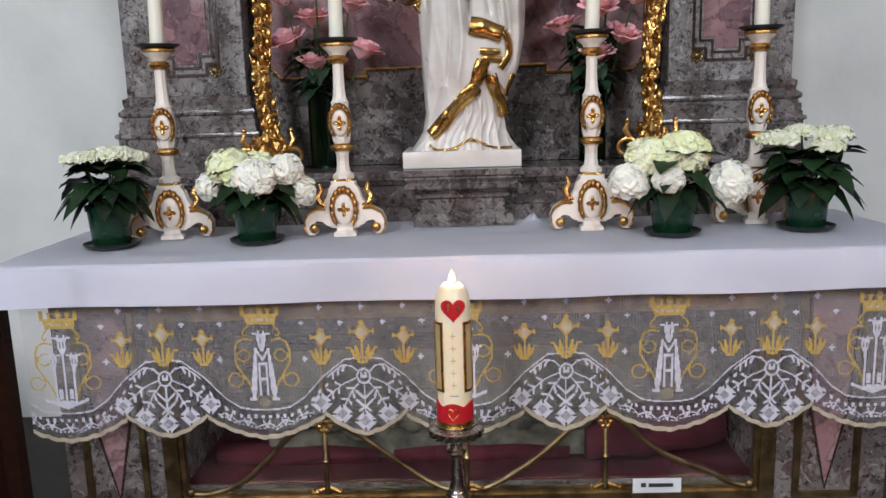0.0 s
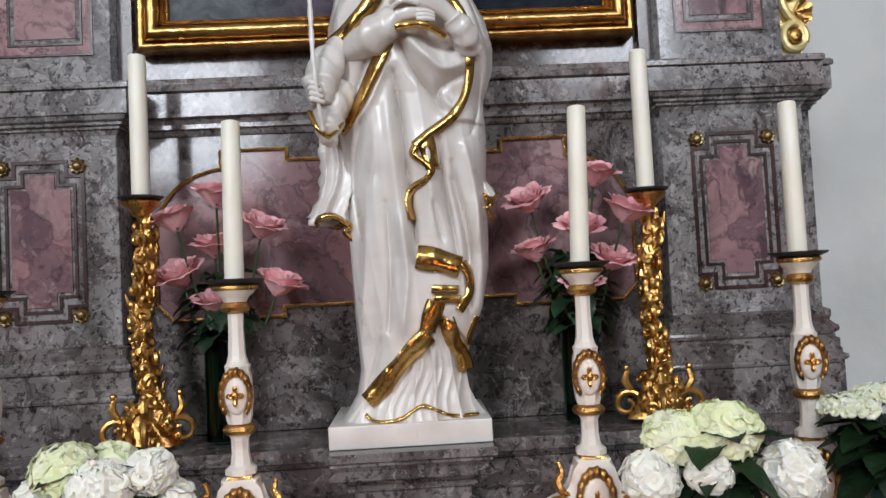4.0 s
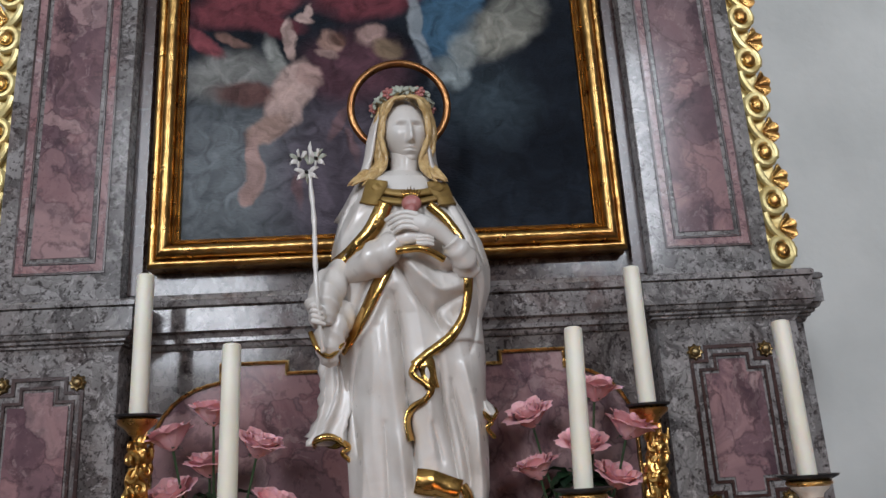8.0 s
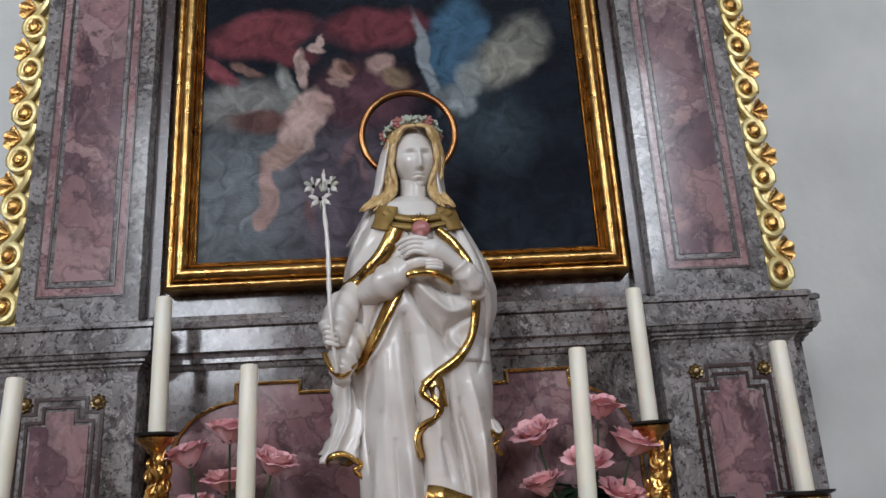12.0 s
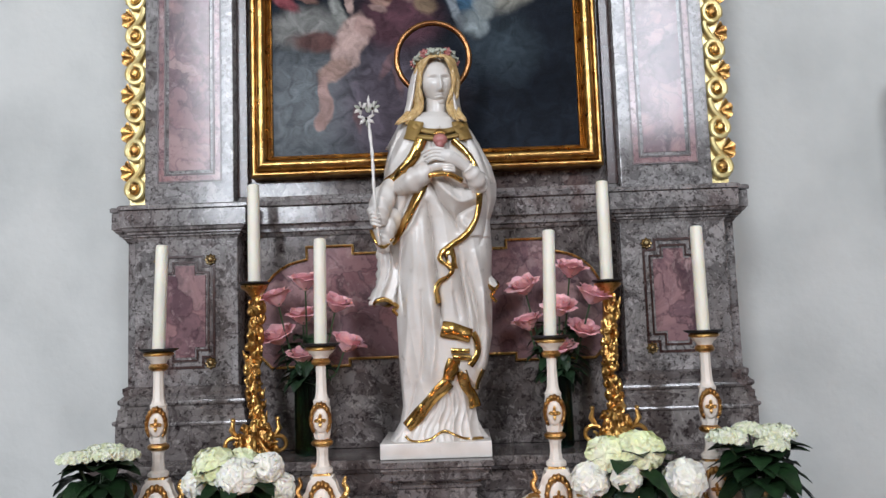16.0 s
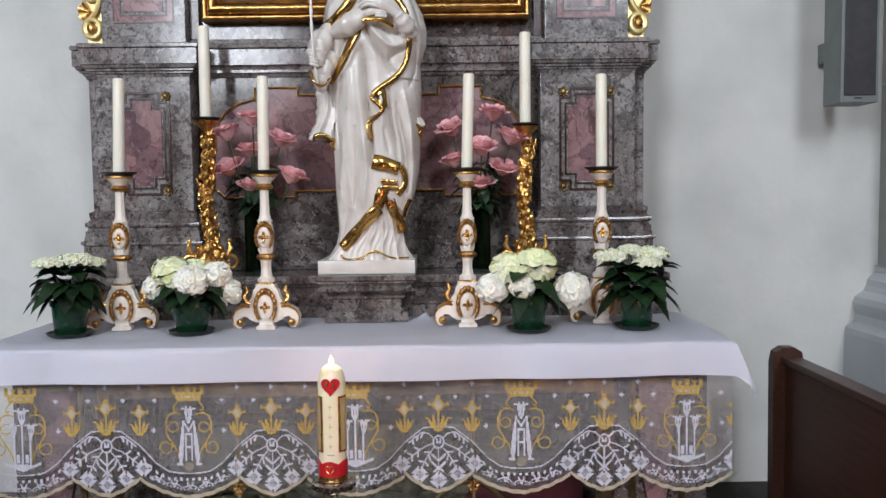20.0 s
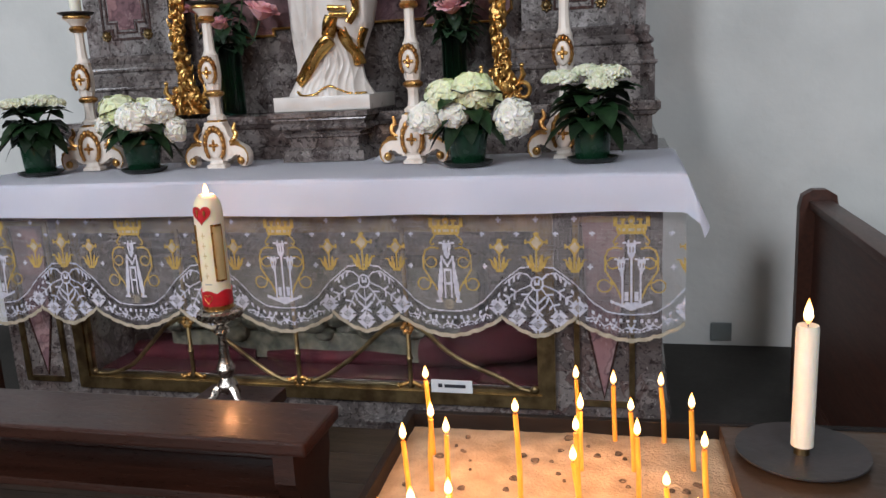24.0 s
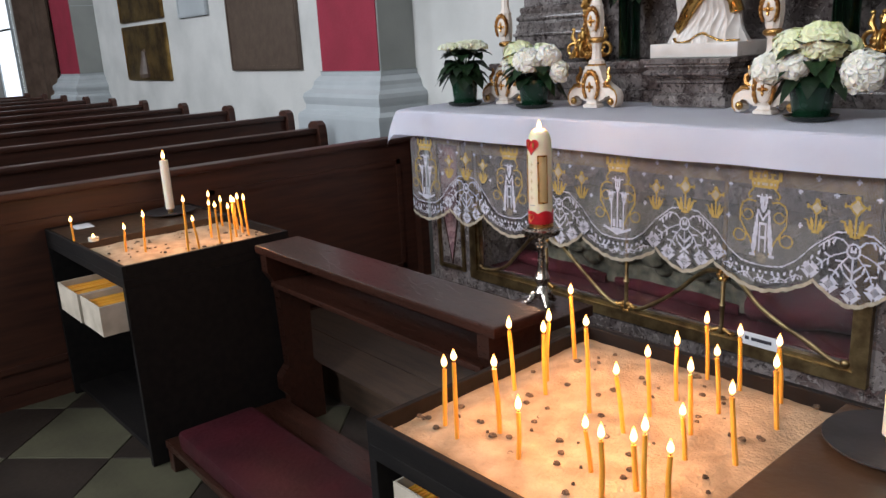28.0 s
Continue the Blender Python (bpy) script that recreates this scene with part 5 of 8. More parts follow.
def smooth_path(pts, n=8):
    out = []
    for i in range(len(pts) - 1):
        p0, p1, p2, p3 = (Vector(pts[max(0, min(len(pts) - 1, k))]) for k in (i - 1, i, i + 1, i + 2))
        for k in range(n):
            t = k / n
            out.append(0.5 * ((2 * p1) + (p2 - p0) * t + (2 * p0 - 5 * p1 + 4 * p2 - p3) * t * t + (3 * p1 - p0 - 3 * p2 + p3) * t ** 3))
    out.append(Vector(pts[-1]))
    return out


def ridge(t):
    """Rounded ridges with sharp valleys."""
    return 1 - 2 * np.abs(np.sin(t)) ** 0.7


FOLD_PATHS = [([p[:] for p in smooth_path([(x, 0, z) for x, z in path], 5)], wide, high) for path, wide, high in FOLDS]


def relief(x, z):
    """How far the carved drapery stands forward of the plain oval body at widths and heights."""
    x, z = np.asarray(x, float), np.asarray(z, float)
    out = np.zeros_like(x)
    for path, wide, high in FOLD_PATHS:
        best = np.full_like(x, 9.0)
        along = np.zeros_like(x)
        n = len(path) - 1
        for i in range(n):
            (ax, _, az), (bx, _, bz) = path[i], path[i + 1]
            ux, uz = bx - ax, bz - az
            t = np.clip(((x - ax) * ux + (z - az) * uz) / (ux * ux + uz * uz + 1e-12), 0, 1)
            d = np.hypot(x - ax - t * ux, z - az - t * uz)
            along = np.where(d < best, (i + t) / n, along)
            best = np.minimum(best, d)
        taper = np.sqrt(np.clip(np.sin(np.pi * np.clip(0.06 + 0.9 * along, 0, 1)), 0, 1))
        out += (1.4 if high > 0 else 1.75) * high * taper * (np.exp(-(best / (0.9 * wide)) ** 1.6) if high > 0 else np.exp(-best / (0.75 * wide)))
    # small crisp folds between the long ones, none over the forward knee
    knee = np.exp(-((x - 0.10) / 0.05) ** 2 - ((z - 1.80) / 0.10) ** 2)
    cloth = np.clip((z - 1.42) / 0.1, 0, 1) * np.clip((2.30 - z) / 0.12, 0, 1) * (1 - 0.85 * knee)
    out += cloth * 0.0020 * ridge(64 * x + 9 * (z - 1.7) + 1.6 * np.sin(5 * z + 9 * x))
    # the mantle lies over the gown at both arms
    right = np.interp(z, [2.04, 2.10, 2.19, 2.285, 2.345, 2.40], [0.153, 0.191, 0.204, 0.194, 0.160, 0.110])
    left = np.interp(z, [2.24, 2.27, 2.326, 2.40], [-0.150, -0.101, -0.042, -0.004])
    out += 0.020 * np.clip((x - right + 0.004) / 0.012, 0, 1) * ((z > 2.03) & (z < 2.42))
    out += 0.024 * np.clip((left - x + 0.004) / 0.012, 0, 1) * ((z > 2.235) & (z < 2.42))
    # finely pleated gown below the turned-up hem
    hem = np.interp(x, [-0.16, -0.113, 0.084, 0.127, 0.166, 0.209, 0.24], [1.27, 1.322, 1.556, 1.522, 1.472, 1.55, 1.60])
    under = np.clip((hem - z) / 0.012, 0, 1)
    fan = np.arctan2(x - 0.085, 1.70 - z)
    pleats = 0.007 * ridge(fan * 21 + 0.5) + 0.004 * ridge(fan * 37 + 1.5 * np.sin(z * 30)) - 0.020 + 0.10 * np.clip(1.36 - z, 0, 1)
    out = out * (1 - under) + pleats * under
    return out


def outline(z):
    return np.interp(z, OUT_Z, OUT_L), np.interp(z, OUT_Z, OUT_R)


def drape_grid(na, nz):
    """The draped figure as rings of points: an oval with carved folds on its front and plain folds behind."""
    z = np.linspace(1.272, 2.53, nz)[:, None] + np.zeros((1, na))
    a = np.linspace(0, 2 * np.pi, na, endpoint=False)[None, :] + np.zeros((nz, 1))
    lo, hi = outline(z)
    cx, w = (lo + hi) / 2, (hi - lo) / 2
    d = w * np.interp(z, [1.27, 1.5, 2.35, 2.53], [0.60, 0.72, 0.74, 0.70])
    c, s = np.cos(a), np.sin(a)
    side = 0.018 * ridge(4 * a + 3 * z) * (np.abs(c) ** 2) + 0.012 * np.sin(7 * a + 6 * z) * (s > 0)
    x = cx + w * c * (1 + side)
    y = SY + d * s * (1 + side)
    y -= np.where(s < 0, relief(x, z) * np.sqrt(np.clip(-s, 0, 1)), 0)
    return [[(x[j, i], y[j, i], z[j, i]) for i in range(na)] for j in range(nz)]


def front(x, z, lift=0.006):
    """The point of the front of the drapery at a width and height."""
    lo, hi = outline(z)
    cx, w = (lo + hi) / 2, (hi - lo) / 2
    c = max(-0.98, min(0.98, (x - cx) / w))
    s = math.sqrt(1 - c * c)
    d = w * float(np.interp(z, [1.27, 1.5, 2.35, 2.53], [0.60, 0.72, 0.74, 0.70]))
    return Vector((x, SY - d * s - float(relief(x, z)) * math.sqrt(s) - lift, z))


statue_bm = B()


def add(index, build):
    count = len(statue_bm.faces)
    build()
    statue_bm.faces.ensure_lookup_table()
    for f in statue_bm.faces[count:]:
        f.material_index = index
        f.smooth = True


def ribbon(pairs, wide, lift=0.008, thick=0.005, wavy=0.0):
    """A flat gilt border that follows the drapery and swells and narrows a little."""
    path = smooth_path([(x, 0, z) for x, z in pairs])
    edge_a, edge_b = [], []
    for i, p in enumerate(path):
        d = (path[min(i + 1, len(path) - 1)] - path[max(i - 1, 0)]).normalized()
        side = Vector((-d.z, 0, d.x)) * wide * (0.55 + 0.05 * math.sin(i * 0.35))
        a, b = p + side, p - side
        edge_a.append(front(a.x, a.z, lift))
        edge_b.append(front(b.x, b.z, lift))
    rows = []
    back = Vector((0, 0.014, 0))
    for i in range(len(path)):
        near = range(max(0, i - 6), min(len(path), i + 7))
        fa, fb = edge_a[i].copy(), edge_b[i].copy()
        fa.y = 0.25 * min(fa.y, fb.y + 0.01) + 0.75 * sum(edge_a[k].y for k in near) / len(near) + wavy * math.sin(i * 0.8)
        fb.y = 0.25 * min(fb.y, fa.y + 0.01) + 0.75 * sum(edge_b[k].y for k in near) / len(near) + wavy * math.sin(i * 0.8 + 1)
        mid = (fa + fb) / 2 - Vector((0, thick * 1.1, 0))
        rows.append([fa, fa - Vector((0, thick, 0)), mid, fb - Vector((0, thick, 0)), fb, fb + back, fa + back])
    rings(statue_bm, rows)


def sleeve(path, radii, creases, deep=0.16, seg=36, per=8):
    """Cloth wrapped round an arm: a tapered roll with creases that run round it."""
    pts = smooth_path(path, per)
    n = len(pts) - 1
    rows = []
    side = None
    for i, p in enumerate(pts):
        d = (pts[min(i + 1, n)] - pts[max(i - 1, 0)]).normalized()
        side = d.cross(Vector((0.1, 0.9, 0.3))) if side is None else side
        side = (side - d * side.dot(d)).normalized()
        up = d.cross(side)
        r = float(np.interp(i / n * (len(radii) - 1), range(len(radii)), radii))
        row = []
        for k in range(seg):
            a = 2 * math.pi * k / seg
            rr = r * (1 + deep * float(ridge(creases * i / n + 0.9 * math.sin(a) + 0.5 * a)) + 0.05 * math.sin(3 * a + i * 0.4))
            row.append(p + side * (rr * math.cos(a)) + up * (rr * math.sin(a)))
        rows.append(row)
    rings(statue_bm, rows)


def palm_ring(cx, cy, cz, r):
    """A wavy gilt hem round the end of a hanging fall, with a short turned-down tip."""
    rows = []
    for k in range(48):
        q = 2 * math.pi * k / 48
        f = r * (1 + 0.16 * math.sin(3 * q + 1) + 0.08 * math.sin(5 * q))
        z = cz + 0.012 * math.sin(3 * q) - 0.010 * max(0.0, math.cos(q - 5.2)) ** 3
        c, n = math.cos(q), math.sin(q)
        rows.append([(cx + f * c, cy + 1.05 * f * n, z + 0.009), (cx + (f + 0.005) * c, cy + 1.05 * (f + 0.005) * n, z), (cx + f * c, cy + 1.05 * f * n, z - 0.010), (cx + (f - 0.006) * c, cy + 1.05 * (f - 0.006) * n, z)])
    rings(statue_bm, rows + [rows[0]], cap=False)
    tube(statue_bm, smooth_path([(cx + r * 0.3, cy - r * 0.9, cz), (cx + r * 0.75, cy - r * 0.6, cz - 0.022), (cx + r * 0.45, cy - r * 0.6, cz - 0.036), (cx + r * 0.9, cy - r * 0.4, cz - 0.062)]), 0.0065, 8)


# side falls of the mantle
for s, x0, z0, z1, w in ((-1, -0.170, 2.10, 1.800, 0.042), (1, 0.212, 2.08, 1.845, 0.030)):
    def fall(s=s, x0=x0, z0=z0, z1=z1, w=w):
        rows = []
        for j in range(50):
            t = j / 49
            z = z0 + (z1 - z0) * t
            k = w * (0.45 + 0.55 * min(1, t * 1.6)) * (1.0 + 0.35 * max(0, t - 0.8) / 0.2)
            cx = x0 - s * 0.035 * (1 - t) ** 2 + s * 0.012 * math.sin(t * 7)
            row = []
            for i in range(60):
                a = 2 * math.pi * i / 60
                f = 1 + 0.30 * float(ridge(3.5 * a + 3.0 * t)) + 0.08 * float(ridge(9 * t + 1.2 * math.sin(a)))
                row.append((cx + k * f * math.cos(a), SY - 0.015 + 1.1 * k * f * math.sin(a), z + 0.014 * math.sin(3 * a) * t))
            rows.append(row)
        rings(statue_bm, rows)
    add(0, fall)
    add(1, lambda x0=x0, z1=z1, w=w: palm_ring(x0 + 0.004, SY - 0.012, z1, w * 1.42))
HX = 0.056       # the head's axis


TURN = Matrix.Translation((HX, 0.59, 0)) @ Matrix.Rotation(radians(12), 4, "Z") @ Matrix.Rotation(radians(-3), 4, "Y") @ Matrix.Translation((-HX, -0.59, 0))


def turned(x, y, z):
    """The head is turned a little to one side."""
    return TURN @ Vector((x, y, z - 2.62)) + Vector((0, 0, 2.62))


def bump_at(u, w):
    return math.exp(-(u / w) ** 2)


def head():
    """A plain oval head with a softly modelled front."""
    rows = []
    for j in range(1, 110):
        la = math.pi * j / 110
        row = []
        for i in range(150):
            lo = 2 * math.pi * i / 150
            x, y, z = math.sin(la) * math.cos(lo), math.sin(la) * math.sin(lo), math.cos(la)
            jaw = 1 - 0.40 * max(0.0, -z) ** 1.35
            px, pz = 0.066 * x * jaw, 0.107 * z
            f = 0.0
            if y < 0:
                e = abs(px) - 0.0265
                drop = max(0.0, min(1.0, (0.016 - pz) / 0.056))
                f += (0.004 + 0.017 * drop) * bump_at(px, 0.0055 + 0.005 * drop) * (1 / (1 + math.exp(-(pz + 0.046) / 0.0013))) * (1 / (1 + math.exp((pz - 0.018) / 0.004)))
                f += 0.0035 * bump_at(e, 0.017) * bump_at(pz - 0.019 + 8 * e * e, 0.006)
                f -= 0.0135 * bump_at(e + 0.004, 0.015) * bump_at(pz - 0.003, 0.010)
                f += 0.0075 * bump_at(e, 0.0105) * bump_at(pz + 0.001, 0.0065)
                f -= 0.0030 * bump_at(e, 0.011) * bump_at(pz + 0.0045 - 6 * e * e, 0.0018)
                f -= 0.0022 * bump_at(e, 0.012) * bump_at(pz - 0.0075 + 10 * e * e, 0.0018)
                f += 0.0048 * bump_at(px, 0.013) * bump_at(pz + 0.0565, 0.0042)
                f -= 0.0050 * bump_at(px, 0.016) * bump_at(pz + 0.0605, 0.0016)
                f += 0.0055 * bump_at(px, 0.011) * bump_at(pz + 0.0660, 0.0046)
                f -= 0.0040 * bump_at(px, 0.013) * bump_at(pz + 0.0745, 0.0045)
                f += 0.0060 * bump_at(px, 0.016) * bump_at(pz + 0.0900, 0.011)
                f += 0.0030 * bump_at(abs(px) - 0.036, 0.014) * bump_at(pz + 0.026, 0.018)
                f *= min(1.0, -3 * y)
            row.append(turned(HX + px, 0.582 + 0.068 * y * jaw - f, 2.650 + pz))
        rows.append(row)
    rings(statue_bm, rows)


add(0, head)
add(0, lambda: rings(statue_bm, [[(HX - 0.006 + r * math.cos(a), 0.590 + r * math.sin(a), z) for a in [2 * math.pi * i / 40 for i in range(40)]] for r, z in ((0.104, 2.445), (0.078, 2.465), (0.054, 2.49), (0.045, 2.52), (0.042, 2.56), (0.042, 2.60))]))


def veil():
    rows = []
    for z, xl, xr in ((2.40, -0.150, 0.215), (2.45, -0.122, 0.190), (2.49, -0.104, 0.165), (2.53, -0.084, 0.150), (2.57, -0.070, 0.142), (2.63, -0.058, 0.138), (2.68, -0.045, 0.136), (2.72, -0.030, 0.132), (2.75, -0.014, 0.122), (2.768, 0.006, 0.104), (2.778, 0.03, 0.082), (2.782, 0.052, 0.060)):
        cx, w = (xl + xr) / 2, (xr - xl) / 2
        rows.append([(cx + w * (1 + 0.035 * math.sin(9 * a + z * 20)) * math.cos(a), 0.605 + min(0.095, w) * (1 + 0.035 * math.sin(9 * a + z * 20)) * math.sin(a), z) for a in [radians(-38 + 256 * i / 60) for i in range(61)]])
    inner = [[(HX + (p[0] - HX) * 0.93, 0.605 + (p[1] - 0.605) * 0.93, p[2] - 0.002) for p in r] for r in rows]
    rings(statue_bm, [r + list(reversed(q)) for r, q in zip(rows, inner)])


add(0, veil)


def hair_cap():
    rows = []
    for j in range(1, 30):
        la = math.pi * j / 30
        rows.append([turned(HX + 0.071 * math.sin(la) * math.cos(q) * (1 + 0.02 * math.sin(17 * q)), 0.606 + 0.076 * math.sin(la) * math.sin(q), 2.672 + 0.098 * math.cos(la)) for q in [2 * math.pi * i / 72 for i in range(72)]])
    rings(statue_bm, rows)


add(2, hair_cap)
# waved locks that frame the face and spread over the shoulders
for s, path in ((-1, ((0.064, 0.506, 2.736), (0.028, 0.512, 2.730), (0.005, 0.524, 2.698), (-0.007, 0.536, 2.645), (-0.008, 0.540, 2.60), (-0.006, 0.540, 2.555), (-0.020, 0.524, 2.510), (-0.052, 0.500, 2.478))),
                (1, ((0.064, 0.506, 2.736), (0.094, 0.512, 2.730), (0.112, 0.526, 2.698), (0.119, 0.540, 2.645), (0.112, 0.546, 2.60), (0.100, 0.543, 2.555), (0.104, 0.526, 2.510), (0.126, 0.504, 2.482)))):
    for k in range(11):
        lock = []
        for i, (x, y, z) in enumerate(path):
            spread = (0.0012, 0.0016, 0.0022, 0.0022, 0.0030, 0.0042, 0.0054, 0.0062)[i] * (0.75 if s > 0 else 1)
            wave = 0.0052 * math.sin(i * 2.3 + k * 0.75) * (i > 2)
            lock.append(Vector((x + s * (spread * k + wave), y + 0.0044 * k * (1 if i < 6 else 0.2) - 0.004 * math.sin(i * 1.9 + k * 1.7) * (i > 2), z + 0.0030 * k * (i < 3) - 0.0022 * (k % 4) * (i == 7))))
        add(2, lambda lock=lock, k=k: tube(statue_bm, smooth_path(lock), [(0.0076 * (0.4 + 0.6 * min(1, i / 10)) + 0.0018 * math.sin(i * 0.6 + k * 2)) * (1 if i < 50 else (57.5 - i) / 7.5) for i in range(57)], 8))
# wreath of roses, halo
for i in range(19):
    a = radians(-205 + 12.8 * i)
    c = turned(HX + 0.002 + 0.082 * math.cos(a), 0.594 + 0.078 * math.sin(a), 2.738 + 0.022 * max(0, -math.sin(a)))
    if i in (2, 6, 11, 16):
        add(3, lambda c=c: ball(statue_bm, c, 0.015, 12, (1, 0.8, 0.95)))
        for q in range(11):
            f, g = (0.0125, 0.0075) if q < 7 else (0.006, 0.006)
            add(3, lambda c=c, q=q, f=f, g=g: ball(statue_bm, (c[0] + f * math.cos(q * 0.9), c[1] - 0.006 - 0.005 * (q > 6), c[2] + f * math.sin(q * 0.9)), g, 8, (1, 0.5, 0.8), Matrix.Rotation(-q * 0.9, 4, "Y")))
    else:
        for q in range(3):
            add(4, lambda c=c, i=i, q=q: ball(statue_bm, c + Vector((0.006 * math.sin(i * 5 + q * 2), -0.005 * q, 0.007 * math.sin(i * 3.0 + q * 2.2))), 0.010, 8, (1.35, 0.3, 0.6), Matrix.Rotation(i * 1.1 + q * 1.3, 4, "Y")))
add(5, lambda: tube(statue_bm, [(0.041 + 0.148 * math.cos(radians(k * 6)), 0.675, 2.788 + 0.149 * math.sin(radians(k * 6))) for k in range(60)], 0.0120, 14, closed=True))
add(0, lambda: tube(statue_bm, [(HX, 0.60, 2.58), (HX, 0.67, 2.65), (0.043, 0.675, 2.645)], 0.010, 8))
# collar and heart
add(6, lambda: ribbon([(-0.035, 2.462), (-0.018, 2.445), (0.02, 2.432), (0.06, 2.428), (0.10, 2.434), (0.135, 2.448), (0.150, 2.465)], 0.020, 0.016))
add(6, lambda: ribbon([(-0.02, 2.412), (0.06, 2.404), (0.135, 2.414)], 0.016, 0.010))
for s in (-1, 1):
    add(6, lambda s=s: ribbon([(HX + s * 0.080, 2.478), (HX + s * 0.092, 2.44), (HX + s * 0.106, 2.398)], 0.050, 0.016))
add(3, lambda: ball(statue_bm, front(0.064, 2.392, 0.024), 1.0, 16, (0.027, 0.017, 0.024)))
add(3, lambda: ball(statue_bm, front(0.062, 2.372, 0.024), 1.0, 14, (0.016, 0.013, 0.021)))
for k in range(7):
    add(1, lambda k=k: tube(statue_bm, [front(0.064 + (k - 3) * 0.005, 2.412, 0.03), front(0.064 + (k - 3) * 0.009, 2.446 - abs(k - 3) * 0.005, 0.03)], [0.005, 0.001], 6))
# sleeves and the crossed forearms, kept plain
add(0, lambda: sleeve([(-0.100, 0.51, 2.232), (-0.060, 0.450, 2.228), (-0.018, 0.424, 2.250), (0.024, 0.412, 2.282)], (0.034, 0.042, 0.046, 0.030), 10.0, 0.10))
add(0, lambda: sleeve([(0.205, 0.49, 2.215), (0.190, 0.445, 2.240), (0.158, 0.420, 2.276)], (0.036, 0.036, 0.027), 11.0, 0.11))


def palm(points, radii, flat):
    """A tapered, flattened roll."""
    path = smooth_path(points, 7)
    n = len(path) - 1
    rows = []
    for i, q in enumerate(path):
        d = (path[min(i + 1, n)] - path[max(i - 1, 0)]).normalized()
        u = Vector((0, 0, 1)) - d * d.z
        u.normalize()
        w = d.cross(u)
        r = float(np.interp(i / n * (len(radii) - 1), range(len(radii)), radii))
        rows.append([q + u * (r * math.cos(g)) + w * (r * flat * math.sin(g)) for g in [2 * math.pi * k / 18 for k in range(18)]])
    rings(statue_bm, rows)


add(0, lambda: palm([(0.165, 0.424, 2.272), (0.128, 0.402, 2.298), (0.092, 0.388, 2.314), (0.064, 0.384, 2.320)], (0.021, 0.024, 0.027, 0.020), 0.62))
add(0, lambda: palm([(0.020, 0.408, 2.284), (0.052, 0.400, 2.288), (0.082, 0.396, 2.284)], (0.024, 0.023, 0.016), 0.6))
for k in range(4):
    add(0, lambda k=k: palm([(0.078, 0.382, 2.338 - k * 0.0125), (0.046, 0.374, 2.343 - k * 0.0125), (0.018 + 0.003 * k, 0.376, 2.338 - k * 0.0125), (-0.006 + 0.007 * k, 0.388, 2.328 - k * 0.012)], (0.0085, 0.0078, 0.0068, 0.0045), 0.85))
    add(0, lambda k=k: palm([(0.072, 0.392, 2.292 - k * 0.009), (0.096, 0.388, 2.290 - k * 0.009), (0.116, 0.394, 2.284 - k * 0.008)], (0.0075, 0.0068, 0.0045), 0.85))
add(0, lambda: sleeve([(-0.120, 0.53, 2.25), (-0.158, 0.47, 2.18), (-0.172, 0.438, 2.12), (-0.170, 0.428, 2.07)], (0.036, 0.046, 0.044, 0.026), 17.0, 0.07, 40, 14))
add(0, lambda: ball(statue_bm, (-0.180, 0.402, 2.092), 1.0, 16, (0.022, 0.018, 0.028)))
for k in range(4):
    add(0, lambda k=k: palm([(-0.200 + 0.004 * k, 0.400, 2.112 - 0.012 * k), (-0.188, 0.380, 2.114 - 0.013 * k), (-0.168 + 0.003 * k, 0.386, 2.108 - 0.014 * k)], (0.0075, 0.0075, 0.005), 0.9))
add(0, lambda: sleeve([(-0.12, 0.51, 2.13), (-0.150, 0.47, 2.07), (-0.160, 0.455, 2.01), (-0.150, 0.465, 1.975)], (0.036, 0.044, 0.034, 0.012), 17.0, 0.10, 40, 10))
# gilt borders of the mantle
for pairs, wide in ((((0.110, 2.394), (0.160, 2.345), (0.194, 2.285), (0.204, 2.19), (0.191, 2.104), (0.150, 2.036), (0.081, 1.988), (0.052, 1.964)), 0.021), (((0.060, 1.972), (0.046, 1.945), (0.071, 1.922), (0.092, 1.902), (0.076, 1.879), (0.043, 1.861), (0.030, 1.830), (0.038, 1.782)), 0.015), (((0.080, 1.982), (0.086, 1.95), (0.095, 1.905)), 0.037),
                    (((0.044, 1.688), (0.097, 1.676), (0.153, 1.658)), 0.052), (((0.160, 1.672), (0.176, 1.63), (0.174, 1.590), (0.145, 1.548)), 0.020), (((0.077, 1.606), (0.11, 1.604), (0.145, 1.603)), 0.018), (((0.081, 1.580), (0.11, 1.580), (0.150, 1.578)), 0.018),
                    (((0.088, 1.575), (0.070, 1.525), (0.062, 1.500)), 0.042), (((0.066, 1.492), (0.020, 1.452), (-0.020, 1.410), (-0.063, 1.362), (-0.100, 1.328)), 0.042), (((0.112, 1.530), (0.126, 1.475), (0.150, 1.435), (0.160, 1.39)), 0.036), (((0.195, 1.53), (0.172, 1.480), (0.168, 1.455)), 0.015),
                    (((-0.004, 2.400), (-0.042, 2.326), (-0.101, 2.270), (-0.150, 2.238)), 0.036), (((-0.003, 2.225), (-0.050, 2.138), (-0.098, 2.060), (-0.139, 2.020)), 0.031),
                    (((-0.105, 1.296), (-0.085, 1.281), (-0.045, 1.279), (-0.01, 1.286), (0.02, 1.305), (0.045, 1.312), (0.08, 1.298), (0.12, 1.282), (0.185, 1.280)), 0.007)):
    add(1, lambda pairs=pairs, wide=wide: ribbon(pairs, wide, 0.009 if wide > 0.013 else 0.005, 0.003, 0.001 if wide > 0.025 else 0.0))
